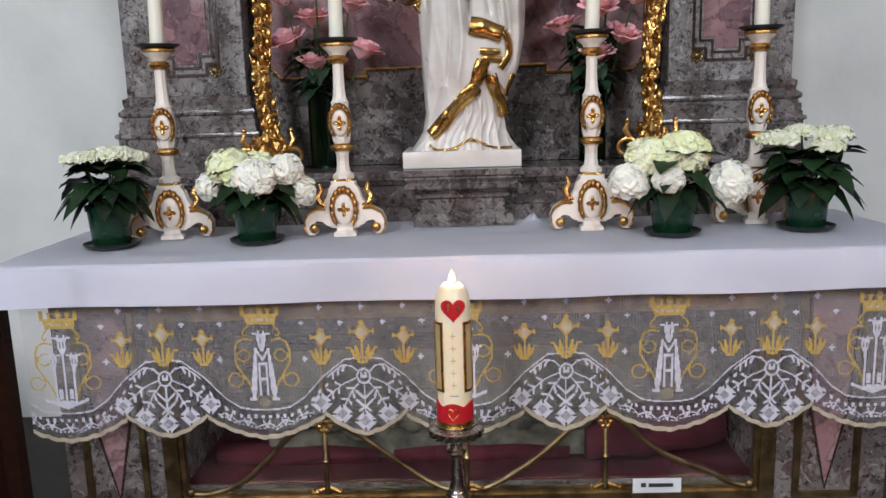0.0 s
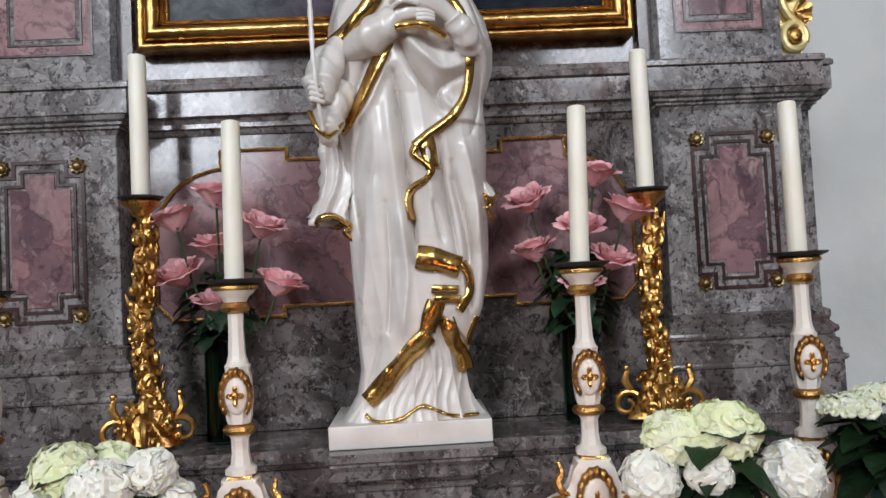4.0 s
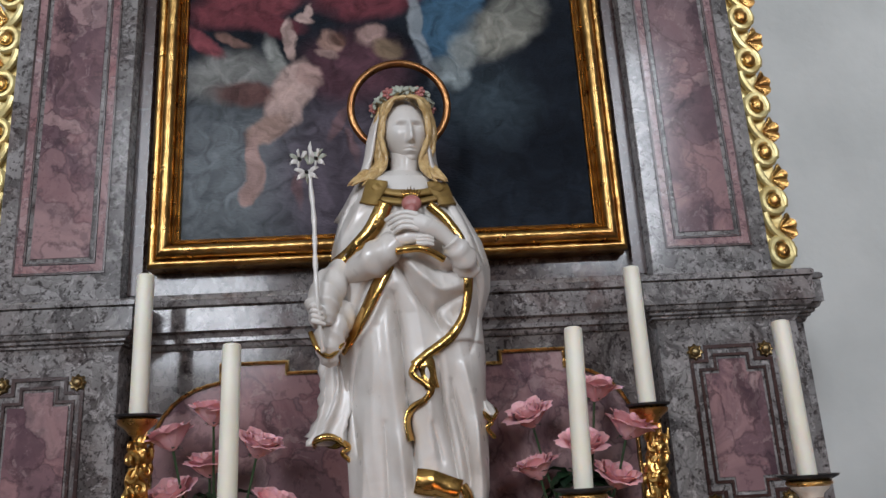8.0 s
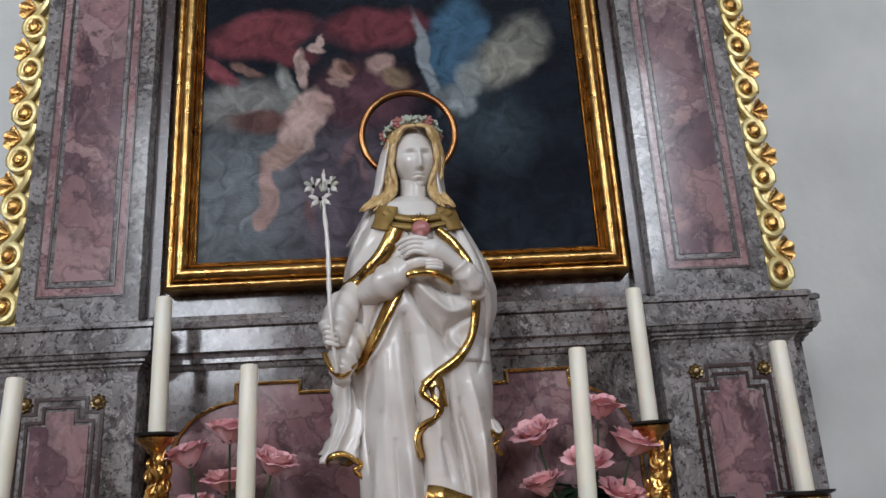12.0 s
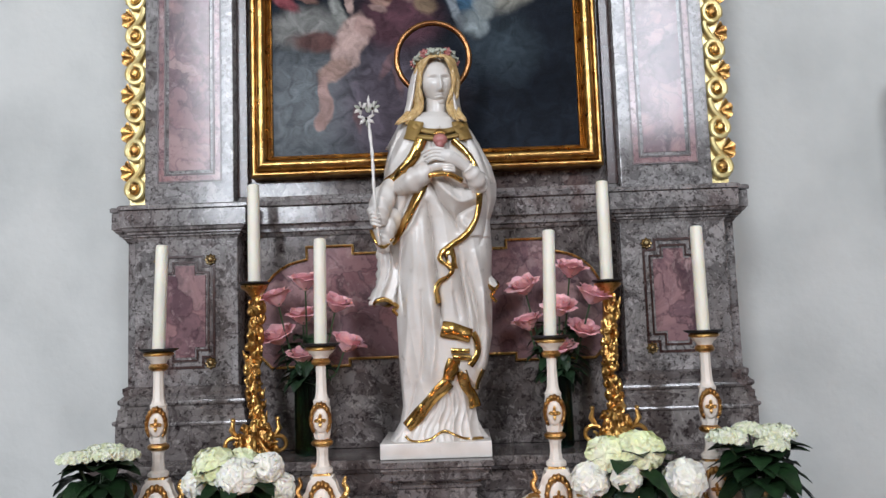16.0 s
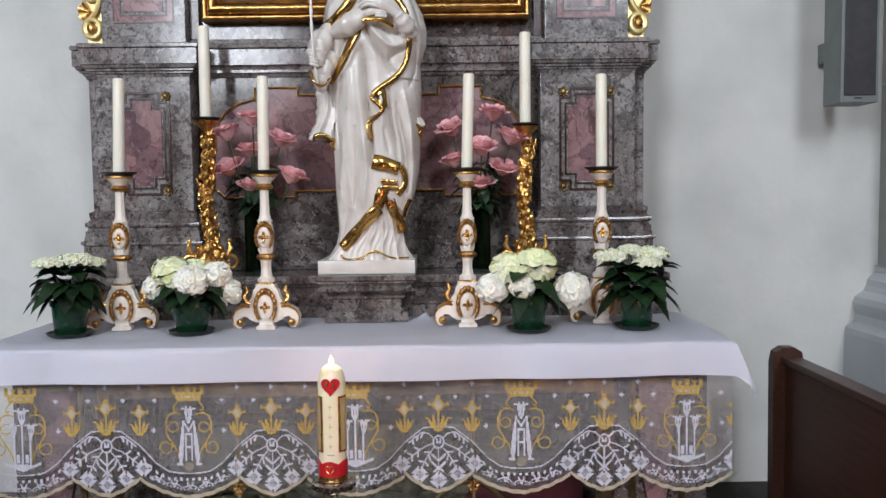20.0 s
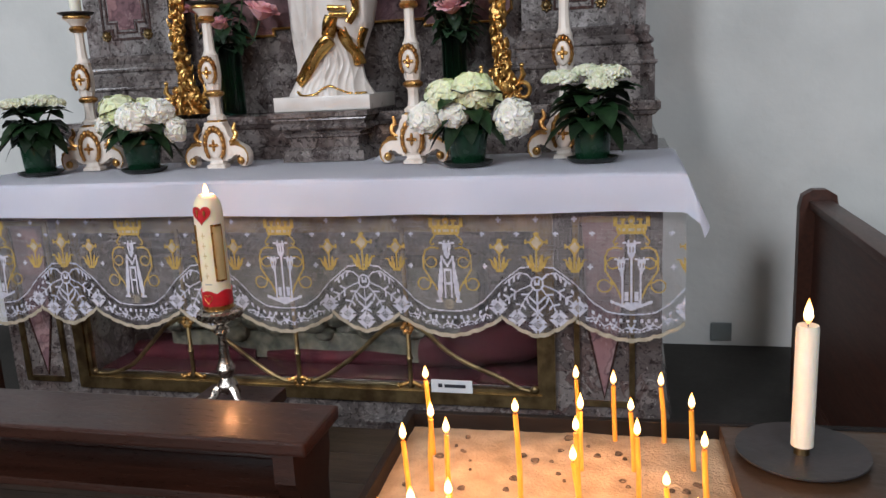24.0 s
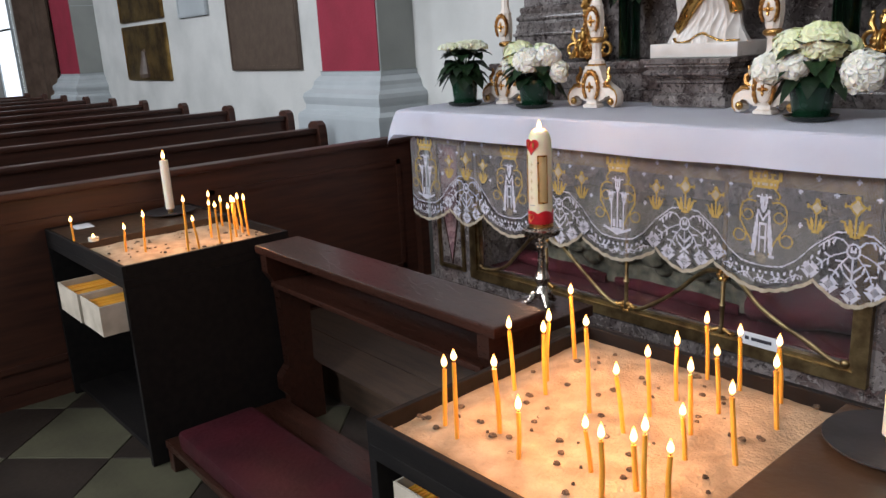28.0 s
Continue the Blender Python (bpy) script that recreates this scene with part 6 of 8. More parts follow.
add(1, lambda: tube(statue_bm, smooth_path([(0.018, 0.395, 2.248), (0.072, 0.392, 2.252), (0.105, 0.40, 2.245), (0.140, 0.42, 2.228)]), 0.010, 8))
add(1, lambda: tube(statue_bm, smooth_path([(-0.205, 0.45, 2.06), (-0.185, 0.425, 2.015), (-0.155, 0.43, 1.995), (-0.125, 0.45, 2.03)]), 0.007, 7))
# lily staff
add(0, lambda: tube(statue_bm, smooth_path([(-0.168, 0.405, 2.00), (-0.176, 0.382, 2.09), (-0.182, 0.378, 2.20), (-0.186, 0.386, 2.34), (-0.199, 0.394, 2.475)]), [0.0062 + 0.0012 * math.sin(i * 1.9) for i in range(33)], 8))
for x, z, r, aim in ((-0.204, 2.468, 0.024, -1.5), (-0.222, 2.505, 0.021, 2.7), (-0.180, 2.505, 0.021, 0.3)):
    for k in range(5):
        a = aim + (k - 2) * 0.95
        add(4 if k == 2 else 0, lambda x=x, z=z, r=r, a=a: palm([(x, 0.397, z), (x + 0.6 * r * math.cos(a), 0.386, z + 0.6 * r * math.sin(a)), (x + 1.05 * r * math.cos(a), 0.381, z + 1.05 * r * math.sin(a)), (x + 1.4 * r * math.cos(a), 0.388, z + 1.4 * r * math.sin(a))], (0.003, 0.0072, 0.0055, 0.0006), 0.4))
    add(7, lambda x=x, z=z: ball(statue_bm, (x, 0.384, z), 0.0055, 6))
for i, (dx, dz) in enumerate(((0.004, 0.058), (-0.018, 0.030), (0.036, 0.034), (0.016, 0.026))):
    add((0, 4, 4, 4)[i], lambda dx=dx, dz=dz: palm([(-0.198 + 0.1 * dx, 0.394, 2.49 + 0.1 * dz), (-0.198 + 0.6 * dx, 0.390, 2.50 + 0.6 * dz), (-0.198 + dx, 0.392, 2.50 + dz)], (0.003, 0.0065, 0.0006), 0.5))
add(0, lambda: rings(statue_bm, drape_grid(360, 380)))
# the whole figure stands a little nearer and smaller on its slab
bmesh.ops.transform(statue_bm, matrix=Matrix.Translation((0.016, -1.523, 1.644)) @ Matrix.Scale(0.9765, 4) @ Matrix.Translation((-0.016, 1.523, -1.644)), verts=statue_bm.verts)
add(0, lambda: box(statue_bm, -0.192, 0.209, 0.447, 0.785, 1.2262, 1.283, 0.003))
M_SAGE = mat("grey_green_glaze", (0.42, 0.44, 0.36), 0.35, 0, (0.30, 0.31, 0.24), 30)
M_OCHREGOLD = mat("matt_ochre_gold", (0.34, 0.22, 0.065), 0.5, 0.4, (0.26, 0.16, 0.05), 20)
M_STATUEGOLD = mat("burnished_gold", (0.74, 0.47, 0.15), 0.20, 1, (0.44, 0.24, 0.07), 14, 0.25, 45, 0.08, 6, (0.4, 0.7))
M_HALO = mat("copper_gold", (0.40, 0.20, 0.08), 0.30, 1, (0.24, 0.10, 0.04), 10, 0.1, 45, 0.08)
statue = part("statue", statue_bm, [M_GLAZE, M_STATUEGOLD, M_HAIR, M_PINKGLAZE, M_SAGE, M_HALO, M_OCHREGOLD, M_WICK])
tagged(statue, "white glazed draped statue with gilt borders, halo and lily staff", "statue")


# ---- potted hydrangeas ----
def petal_head(bm, centre, radius, rnd, flat=1.0, count=90, size=0.013, dome=-0.45):
    """A dome of small four-petalled florets."""
    c = Vector(centre)
    seed_shift = rnd.uniform(0, 50)
    for k in range(count):
        t = (k + 0.5) / count
        cz = 1 - t * (1 - dome)
        a = k * 2.39996
        s = math.sqrt(max(0, 1 - cz * cz))
        nrm = Vector((s * math.cos(a), s * math.sin(a), cz))
        p = c + Vector((nrm.x * radius, nrm.y * radius, nrm.z * radius * flat)) * (rnd.uniform(0.94, 1.03) + 0.17 * noise.noise((nrm.x * 2.2 + seed_shift, nrm.y * 2.2, nrm.z * 2.2)))
        nrm = (nrm + Vector((rnd.uniform(-0.3, 0.3), rnd.uniform(-0.3, 0.3), rnd.uniform(-0.1, 0.3)))).normalized()
        u = nrm.cross(Vector((0.3, 0.2, 0.9))).normalized()
        v = nrm.cross(u)
        turn = rnd.uniform(0, 1.5)
        sz = size * rnd.uniform(0.8, 1.2)
        for q in range(4):
            b0 = turn + q * math.pi / 2
            lift = rnd.uniform(-0.001, 0.003)
            ax, sx = u * math.cos(b0) + v * math.sin(b0), v * math.cos(b0) - u * math.sin(b0)
            rows = [[p + ax * (sz * l) + sx * (sz * w * k) + nrm * (hh + lift * l + 0.05 * sz * k * k) for k in (-1, 0, 1)] for l, w, hh in ((0.0, 0.12, -0.003), (0.45, 0.66, 0.002), (0.85, 0.70, 0.003), (1.12, 0.34, -0.001))]
            rings(bm, rows, closed=False, cap=False)


def leaf_mesh(bm, root, tip, wide, droop, rnd):
    """A pointed leaf, folded along its midrib and arched."""
    root, tip = Vector(root), Vector(tip)
    d = tip - root
    side = d.cross(Vector((0, 0, 1)))
    side = side.normalized() if side.length > 1e-4 else Vector((1, 0, 0))
    up = side.cross(d).normalized()
    rows = []
    n = 8
    for i in range(n + 1):
        t = i / n
        w = wide * (math.sin(math.pi * t ** 0.85) ** 0.7 + 0.02) * (1 - 0.22 * t)
        p = root + d * t - Vector((0, 0, droop * t * t)) + up * (0.25 * d.length * math.sin(math.pi * t) * 0.35)
        ripple = 0.003 * math.sin(i * 2.3)
        rows.append([p + side * w + up * (w * 0.28 + ripple), p + side * w * 0.5 + up * w * 0.10, p, p - side * w * 0.5 + up * w * 0.10, p - side * w + up * (w * 0.28 - ripple)])
    rings(bm, rows, closed=False, cap=False)


def potted_plant(label, seed, at, heads, leaves, pot_r=0.076, pot_h=0.125, broad=1.0):
    heads = [(hx * 0.96, hy, hz + (0.026 if kind != "cap" else 0.012), r * (0.88 if kind != "cap" else 1.05), flat, kind) for hx, hy, hz, r, flat, kind in heads]
    rnd = random.Random(seed)
    ob = thing("potted_hydrangea", label, "potted plant", "four potted plants on the altar", at)
    part("saucer", lathe(B(), [(0.0, 0.0), (0.066, 0.0), (0.082, 0.009), (0.086, 0.017), (0.083, 0.017), (0.074, 0.008), (0.0, 0.005)], 32), M_SAUCER, ob, "dark plastic saucer", True)
    part("pot", lathe(B(), [(0.0, 0.006), (0.052, 0.006), (0.056, 0.012), (pot_r - 0.004, pot_h - 0.018), (pot_r + 0.002, pot_h - 0.016), (pot_r + 0.002, pot_h), (pot_r - 0.003, pot_h), (pot_r - 0.006, pot_h - 0.02), (0.0, pot_h - 0.022)], 32), M_POT, ob, "dark green plastic pot", True)
    for hx, hy, hz, r, flat, kind in heads:
        bm = B()
        if kind == "cap":
            petal_head(bm, (hx, hy, hz), r, rnd, flat, 80, 0.0105, 0.1)
        else:
            petal_head(bm, (hx, hy, hz), r, rnd, flat, int(150 * (r / 0.075) ** 2) + 24, 0.0190, -0.8)
            ball(bm, (hx, hy, hz), r * 0.945, 16, (1, 1, flat))
        part("flower_head", bm, {"lime": M_PETALG, "white": M_PETALW, "cap": M_PETALC}[kind], ob, {"lime": "lime-white flower head", "white": "white flower head", "cap": "flat cream flower cluster"}[kind], True)
        part("stem", tube(B(), [(hx * 0.15, hy * 0.15, pot_h - 0.03), (hx * 0.6, hy * 0.6, (pot_h + hz) / 2), (hx, hy, hz - r * flat * 0.3)], 0.0035, 6), M_STEM, ob)
    for k in range(leaves):
        a = 2 * math.pi * k / leaves * 1.0 + rnd.uniform(-0.25, 0.25) + (k % 3) * 0.3
        tier = k % 3                                       # low leaves hang over the rim, upper ones stand out under the heads
        z0 = pot_h + 0.012 + 0.042 * tier + rnd.uniform(-0.008, 0.008)
        reach = rnd.uniform(0.115, 0.165) * (1.0, 1.08, 0.92)[tier]
        root = (0.02 * math.cos(a), 0.02 * math.sin(a), z0)
        tip = (reach * math.cos(a) * 1.1, reach * math.sin(a) * 0.9, z0 + rnd.uniform(0.0, 0.04))
        bm = B()
        leaf_mesh(bm, root, tip, rnd.uniform(0.036, 0.052) * broad, rnd.uniform(*((0.06, 0.11), (0.03, 0.075), (0.0, 0.04))[tier]), rnd)
        part("leaf", bm, M_LEAF, ob, "", True)
    return ob


potted_plant("white and lime hydrangea in a dark green plastic pot", 5, (-0.640, 0.205, TOP),
             [(-0.066, -0.02, 0.210, 0.070, 0.85, "lime"), (0.02, -0.055, 0.183, 0.066, 0.85, "white"), (0.112, -0.02, 0.200, 0.051, 0.9, "white"), (0.158, 0.0, 0.133, 0.035, 1.25, "white"), (-0.135, -0.01, 0.156, 0.040, 1.1, "white"), (0.0, 0.06, 0.203, 0.062, 0.8, "lime")], 30)
potted_plant("large white and lime hydrangea in a dark green pot", 9, (0.643, 0.165, TOP),
             [(-0.078, 0.01, 0.213, 0.069, 0.8, "lime"), (0.025, -0.01, 0.223, 0.077, 0.8, "lime"), (-0.142, -0.02, 0.140, 0.060, 0.85, "white"), (-0.032, -0.06, 0.150, 0.044, 0.9, "white"), (0.168, -0.015, 0.128, 0.065, 1.05, "white"), (0.05, 0.08, 0.198, 0.062, 0.8, "lime")], 30)
potted_plant("cream flat-headed hydrangea with dark pointed leaves in a green pot", 2, (-1.095, 0.190, TOP),
             [(-0.05, -0.03, 0.262, 0.062, 0.35, "cap"), (0.04, -0.01, 0.268, 0.062, 0.35, "cap"), (-0.09, 0.03, 0.255, 0.05, 0.35, "cap"), (0.085, 0.02, 0.262, 0.045, 0.4, "cap"), (0.0, 0.05, 0.272, 0.06, 0.35, "cap")], 39, 0.068, 0.135, 1.05)
potted_plant("cream hydrangea with dark green leaves in a green pot", 7, (1.060, 0.200, TOP),
             [(-0.105, -0.01, 0.255, 0.058, 0.55, "cap"), (-0.02, 0.02, 0.278, 0.045, 0.5, "cap"), (0.055, -0.01, 0.262, 0.062, 0.55, "cap"), (0.03, -0.045, 0.235, 0.045, 0.6, "cap")], 36, 0.066, 0.12, 1.25)


# ---- roses in green glass vases ----
def rose_bloom(rnd, r=0.058):
    """A full rose: tight spiral heart, cupped petals and pointed outer petals that curl back."""
    bm = B()
    layers = ((3, 0.005, 0.046, 0.0), (4, 0.010, 0.049, 0.03), (5, 0.0155, 0.049, 0.12), (5, 0.021, 0.050, 0.25), (5, 0.026, 0.053, 0.40), (6, 0.030, 0.053, 0.62), (6, 0.033, 0.049, 0.95))
    for ring_i, (count, rad, tall, open_) in enumerate(layers):
        for k in range(count):
            a = 2 * math.pi * (k + 0.37 * ring_i) / count + rnd.uniform(-0.2, 0.2)
            half_w = math.pi / count * 1.45
            out = open_ * rnd.uniform(0.8, 1.2)
            high = tall * rnd.uniform(0.92, 1.08)
            rows = []
            for j in range(7):
                t = j / 6
                spread = rad * (0.25 + 0.75 * math.sin(t * math.pi * 0.5) ** 0.55) + out * 0.018 * t ** 2.2
                point = 1 - 0.42 * open_ ** 0.5 * max(0.0, (t - 0.55) / 0.45) ** 1.6
                z = high * (t ** 0.85) - 0.010 * out * max(0.0, t - 0.55) ** 1.5 / 0.3
                row = []
                for i in range(9):
                    u = (i / 8 - 0.5) * 2
                    aa = a + u * half_w * (0.40 + 0.60 * math.sin(math.pi * min(1, t * 0.72 + 0.10))) * point
                    rr = spread - 0.0035 * t * u * u * (1 - min(1, open_)) + 0.004 * abs(u) ** 3 * t * open_ + 0.005 * out * t ** 3 * (1 - abs(u))
                    rr += 0.0022 * t * t * math.sin(5 * u + 2.1 * k + ring_i)
                    row.append((rr * math.cos(aa), rr * math.sin(aa), z - 0.007 * u * u * t + 0.004 * out * t ** 4 * (1 - u * u) * -1))
                rows.append(row)
            rings(bm, rows, closed=False, cap=False)
    ball(bm, (0, 0, 0.014), 0.015, 8, (1, 1, 1.2))
    bmesh.ops.scale(bm, vec=(r / 0.046,) * 3, verts=bm.verts)
    return bm


def rose_vase(seed, vx, vy, blooms):
    rnd = random.Random(seed)
    vase = thing("glass_vase", "tall dark green glass vase with water and rose stems", "vase", "two rose vases", (vx, vy, 1.2165))
    part("body", lathe(B(), [(0.0, 0.0), (0.046, 0.0), (0.05, 0.004), (0.05, 0.30), (0.046, 0.30), (0.046, 0.012), (0.0, 0.010)], 28), M_VASE, vase, "", True)
    ob = thing("rose_bouquet", "bunch of large pink roses with dark leaves in a glass vase", "flowers", "two rose bunches", (vx, vy, 1.2165))
    for x, z in blooms:
        y = vy - 0.03 + rnd.uniform(-0.05, 0.05)
        local = Vector((x - vx, y - vy, z - 1.2165))
        tilt = Euler((radians(rnd.uniform(4, 26)), radians((x - vx) * 160), 0)).to_matrix().to_4x4() @ Matrix.Rotation(rnd.uniform(0, 6), 4, "Z")
        bm = rose_bloom(rnd, rnd.uniform(0.060, 0.067))
        bloom = part("bloom", bm, M_ROSE, ob, "open pink rose", True)
        bloom.matrix_basis = Matrix.Translation(local) @ tilt
        neck = local + (tilt @ Vector((0, 0, 0.004, 1)) - tilt @ Vector((0, 0, 0, 1))).to_3d()
        part("stem", tube(B(), smooth_path([(local.x * 0.10, 0.0, 0.02), (local.x * 0.2, 0.0, 0.28), (local.x * 0.7, local.y * 0.5, local.z * 0.75), neck], 4), 0.0035, 6), M_STEM, ob)
        bm = B()
        for k in range(5):
            a = k * 2 * math.pi / 5
            leaf_mesh(bm, neck, neck + Vector((0.028 * math.cos(a), 0.028 * math.sin(a), 0.004)), 0.007, 0.008, rnd)
        part("calyx", bm, M_ROSELEAF, ob)
    for k in range(64):
        a = rnd.uniform(0, 6.28)
        z0 = rnd.uniform(0.26, 0.47)
        root = Vector((0.03 * math.cos(a), 0.02 * math.sin(a), z0))
        tip = root + Vector((rnd.uniform(0.05, 0.11) * math.cos(a), rnd.uniform(0.03, 0.06) * math.sin(a), rnd.uniform(-0.05, 0.03)))
        bm = B()
        leaf_mesh(bm, root, tip, rnd.uniform(0.024, 0.040), 0.02, rnd)
        part("leaf", bm, M_ROSELEAF, ob, "", True)
    return ob


rose_vase(4, -0.505, 0.72, ((-0.600, 1.800), (-0.490, 1.858), (-0.379, 1.770), (-0.516, 1.726), (-0.605, 1.650), (-0.356, 1.612), (-0.513, 1.568)))
rose_vase(6, 0.490, 0.72, ((0.377, 1.814), (0.545, 1.872), (0.618, 1.766), (0.497, 1.724), (0.387, 1.672), (0.585, 1.637), (0.495, 1.576)))

M_TREAD = mat("worn_brown_boards", (0.075, 0.045, 0.028), 0.5, 0, (0.035, 0.022, 0.015), 7, 0.12, 45, 0.1, 8, (0.3, 0.7), vary=0.15, stretch=(0.7, 6, 6))

# ---- flames ----
def flame_mesh(h=0.03, r=0.007):
    return lathe(B(), [(0.0008, 0.0), (r * 0.75, h * 0.14), (r, h * 0.32), (r * 0.85, h * 0.52), (r * 0.45, h * 0.78), (0.0004, h)], 12)


# ---- the paschal candle before the altar ----
PX, PY = -0.024, -0.42
TREAD = 0.13      # top of the wooden platform before the altar
stool = thing("candle_stool", "low dark wooden stool under the silver candlestick", "stool", loc=(PX, PY, 0))
part("top", box(B(), -0.13, 0.13, -0.13, 0.13, 0.34, 0.382, 0.004), M_WOOD, stool)
for sx in (-1, 1):
    for sy in (-1, 1):
        part("leg", box(B(), *sorted((sx * 0.085, sx * 0.12)), *sorted((sy * 0.085, sy * 0.12)), TREAD, 0.34, 0.003), M_WOOD, stool)
silver = thing("silver_candlestick", "tarnished silver candlestick with a fluted drip pan and scrolled feet", "candlestick", loc=(PX, PY, 0.3825))
part("stem", lathe(B(), [(0.018, 0.03), (0.03, 0.045), (0.034, 0.06), (0.024, 0.075), (0.018, 0.085), (0.027, 0.10), (0.031, 0.115), (0.022, 0.135), (0.017, 0.155), (0.0145, 0.20), (0.013, 0.225), (0.018, 0.232), (0.026, 0.238), (0.024, 0.248), (0.016, 0.254), (0.015, 0.262), (0.03, 0.272), (0.036, 0.28)], 20), M_SILVER, silver, "", True)
for k in range(3):
    a = radians(90 + 120 * k)
    c, s = math.cos(a), math.sin(a)
    part("foot", tube(B(), [(0.012 * c, 0.012 * s, 0.06), (0.035 * c, 0.035 * s, 0.045), (0.05 * c, 0.05 * s, 0.02), (0.066 * c, 0.066 * s, 0.01)], [0.014, 0.015, 0.012, 0.0095], 8), M_SILVER, silver, "", True)
rows = []
for r, z, w in ((0.03, 0.280, 0), (0.058, 0.286, 0.004), (0.066, 0.294, 0.006), (0.069, 0.300, 0.003), (0.069, 0.306, 0), (0.062, 0.31, 0), (0.054, 0.312, 0), (0.054, 0.318, 0), (0.048, 0.319, 0)):
    rows.append([((r + w * math.cos(i * math.pi / 2)) * math.cos(2 * math.pi * i / 64), (r + w * math.cos(i * math.pi / 2)) * math.sin(2 * math.pi * i / 64), z - (0.004 * math.cos(i * math.pi / 2) if w else 0)) for i in range(64)])
bm = B()
rings(bm, rows)
part("drip_pan", bm, M_SILVER, silver, "fluted silver drip pan", True)
silver.scale = (0.95, 0.95, 0.958)

M_PWAX = mat("warm_ivory_wax", (0.84, 0.74, 0.54), 0.4, 0, (0.78, 0.66, 0.45), 5, 0.02, 30)
pp = M_PWAX.node_tree.nodes["Principled BSDF"]
pp.inputs["Subsurface Weight"].default_value = 0.6
pp.inputs["Subsurface Radius"].default_value = (0.05, 0.025, 0.010)
paschal = thing("pillar_candle", "lit ivory pillar candle with a red heart and gilt wax ornaments", "candle", loc=(PX, PY, 0.6885))
R = 0.042
part("wax", lathe(B(), [(R, 0.0), (R, 0.285), (R - 0.001, 0.302), (R - 0.004, 0.318), (R - 0.012, 0.333), (R - 0.022, 0.343), (R - 0.028, 0.344), (0.010, 0.336), (0.0, 0.332)], 36), M_PWAX, paschal, "", True)


def wrap(bm, outline, lift=0.0025, n=1):
    """Lays a flat outline (angle in degrees from the front, height) round the candle."""
    rows = []
    for l in (0.0, lift):
        rows.append([((R + l) * math.sin(radians(a)), -(R + l) * math.cos(radians(a)), z) for a, z in outline])
    rings(bm, rows)
    return bm


def heart(a0, z0, w, h, n=26):
    out = []
    for i in range(n):
        t = 2 * math.pi * i / n
        out.append((a0 + w * math.sin(t) ** 3, z0 + h * (13 * math.cos(t) - 5 * math.cos(2 * t) - 2 * math.cos(3 * t) - math.cos(4 * t)) / 16))
    return out


AZ = 2.0
M_PANELWAX = mat("pale_gilt_wax", (0.66, 0.50, 0.26), 0.38, 0.25, (0.54, 0.40, 0.18), 20, 0.1, 60)
M_INKGREY = mat("grey_print", (0.40, 0.38, 0.34), 0.6)
part("heart", wrap(B(), heart(AZ, 0.290, 38, 0.030), 0.004), M_REDWAX, paschal, "red wax heart", True)
hl = part("heart_gilding", wrap(B(), heart(AZ - 14, 0.295, 4, 0.012), 0.0055), M_GOLD, paschal, "gilt fleck", True)
part("heart_gilding", wrap(B(), heart(AZ + 13, 0.292, 4, 0.012), 0.0055), M_GOLD, paschal, "gilt fleck", True)


def band(a0, a1, z0, z1, lift):
    k = max(2, int(abs(a1 - a0) / 6))
    bm = B()
    rows = []
    for i in range(k + 1):
        a = radians(a0 + (a1 - a0) * i / k)
        s, c = math.sin(a), -math.cos(a)
        rows.append([(R * s, R * c, z0), ((R + lift) * s, (R + lift) * c, z0), ((R + lift) * s, (R + lift) * c, z1), (R * s, R * c, z1)])
    rings(bm, rows)
    return bm


for a0, a1 in ((-80, -34), (32, 78)):
    part("gilt_panel", band(a0, a1, 0.090, 0.254, 0.0015), M_PANELWAX, paschal, "pale gilt wax panel")
    inner = a1 if a0 < 0 else a0
    sgn = -1 if a0 < 0 else 1
    part("panel_edge", band(*sorted((inner, inner + sgn * 7)), 0.088, 0.256, 0.004), M_GOLDDK, paschal, "dark gilt edge")
    for e0, e1, z0, z1 in ((a0, a0 + 3, 0.088, 0.256) if a0 < 0 else (a1 - 3, a1, 0.088, 0.256), (a0, a1, 0.251, 0.257), (a0, a1, 0.087, 0.092)):
        part("panel_edge", band(e0, e1, z0, z1, 0.0032), M_GOLDDK, paschal, "dark gilt edge")
for k in range(5):
    part("letter_bar", band(-9, 7, 0.226 - k * 0.030 - 0.0012, 0.226 - k * 0.030 + 0.0012, 0.0012), M_PANELWAX, paschal, "faint gilt bar")
    part("letter_bar", band(-3, -1, 0.226 - k * 0.030 - 0.009, 0.226 - k * 0.030 + 0.009, 0.0010), M_PANELWAX, paschal, "faint gilt bar")
part("letter_bar", band(-16, 14, 0.078, 0.081, 0.001), M_INKGREY, paschal, "faint grey bar")
bm = B()
rows = []
for i in range(73):
    a = radians(i * 5)
    s, c = math.sin(a), -math.cos(a)
    zt = 0.050 + 0.010 * abs(math.cos(i * 5 / 36 * math.pi * 0.5 + 0.3))
    rows.append([(R * s, R * c, 0.012), ((R + 0.003) * s, (R + 0.003) * c, 0.012), ((R + 0.003) * s, (R + 0.003) * c, zt), (R * s, R * c, zt)])
rings(bm, rows, cap=False)
part("red_band", bm, M_REDWAX, paschal, "red wax band")
ho = heart(AZ - 8, 0.036, 17, 0.016)
bm = tube(B(), [((R + 0.0045) * math.sin(radians(a)), -(R + 0.0045) * math.cos(radians(a)), z) for a, z in ho], 0.0012, 5, closed=True)
part("heart_outline", bm, M_GOLD, paschal, "gilt heart outline")
part("gilt_foot_band", band(-180, 180, 0.0, 0.012, 0.002), M_GOLDDK, paschal, "gilt band")
part("wick", lathe(B(), [(0.0015, 0.330), (0.0012, 0.350)], 6), M_WICK, paschal)
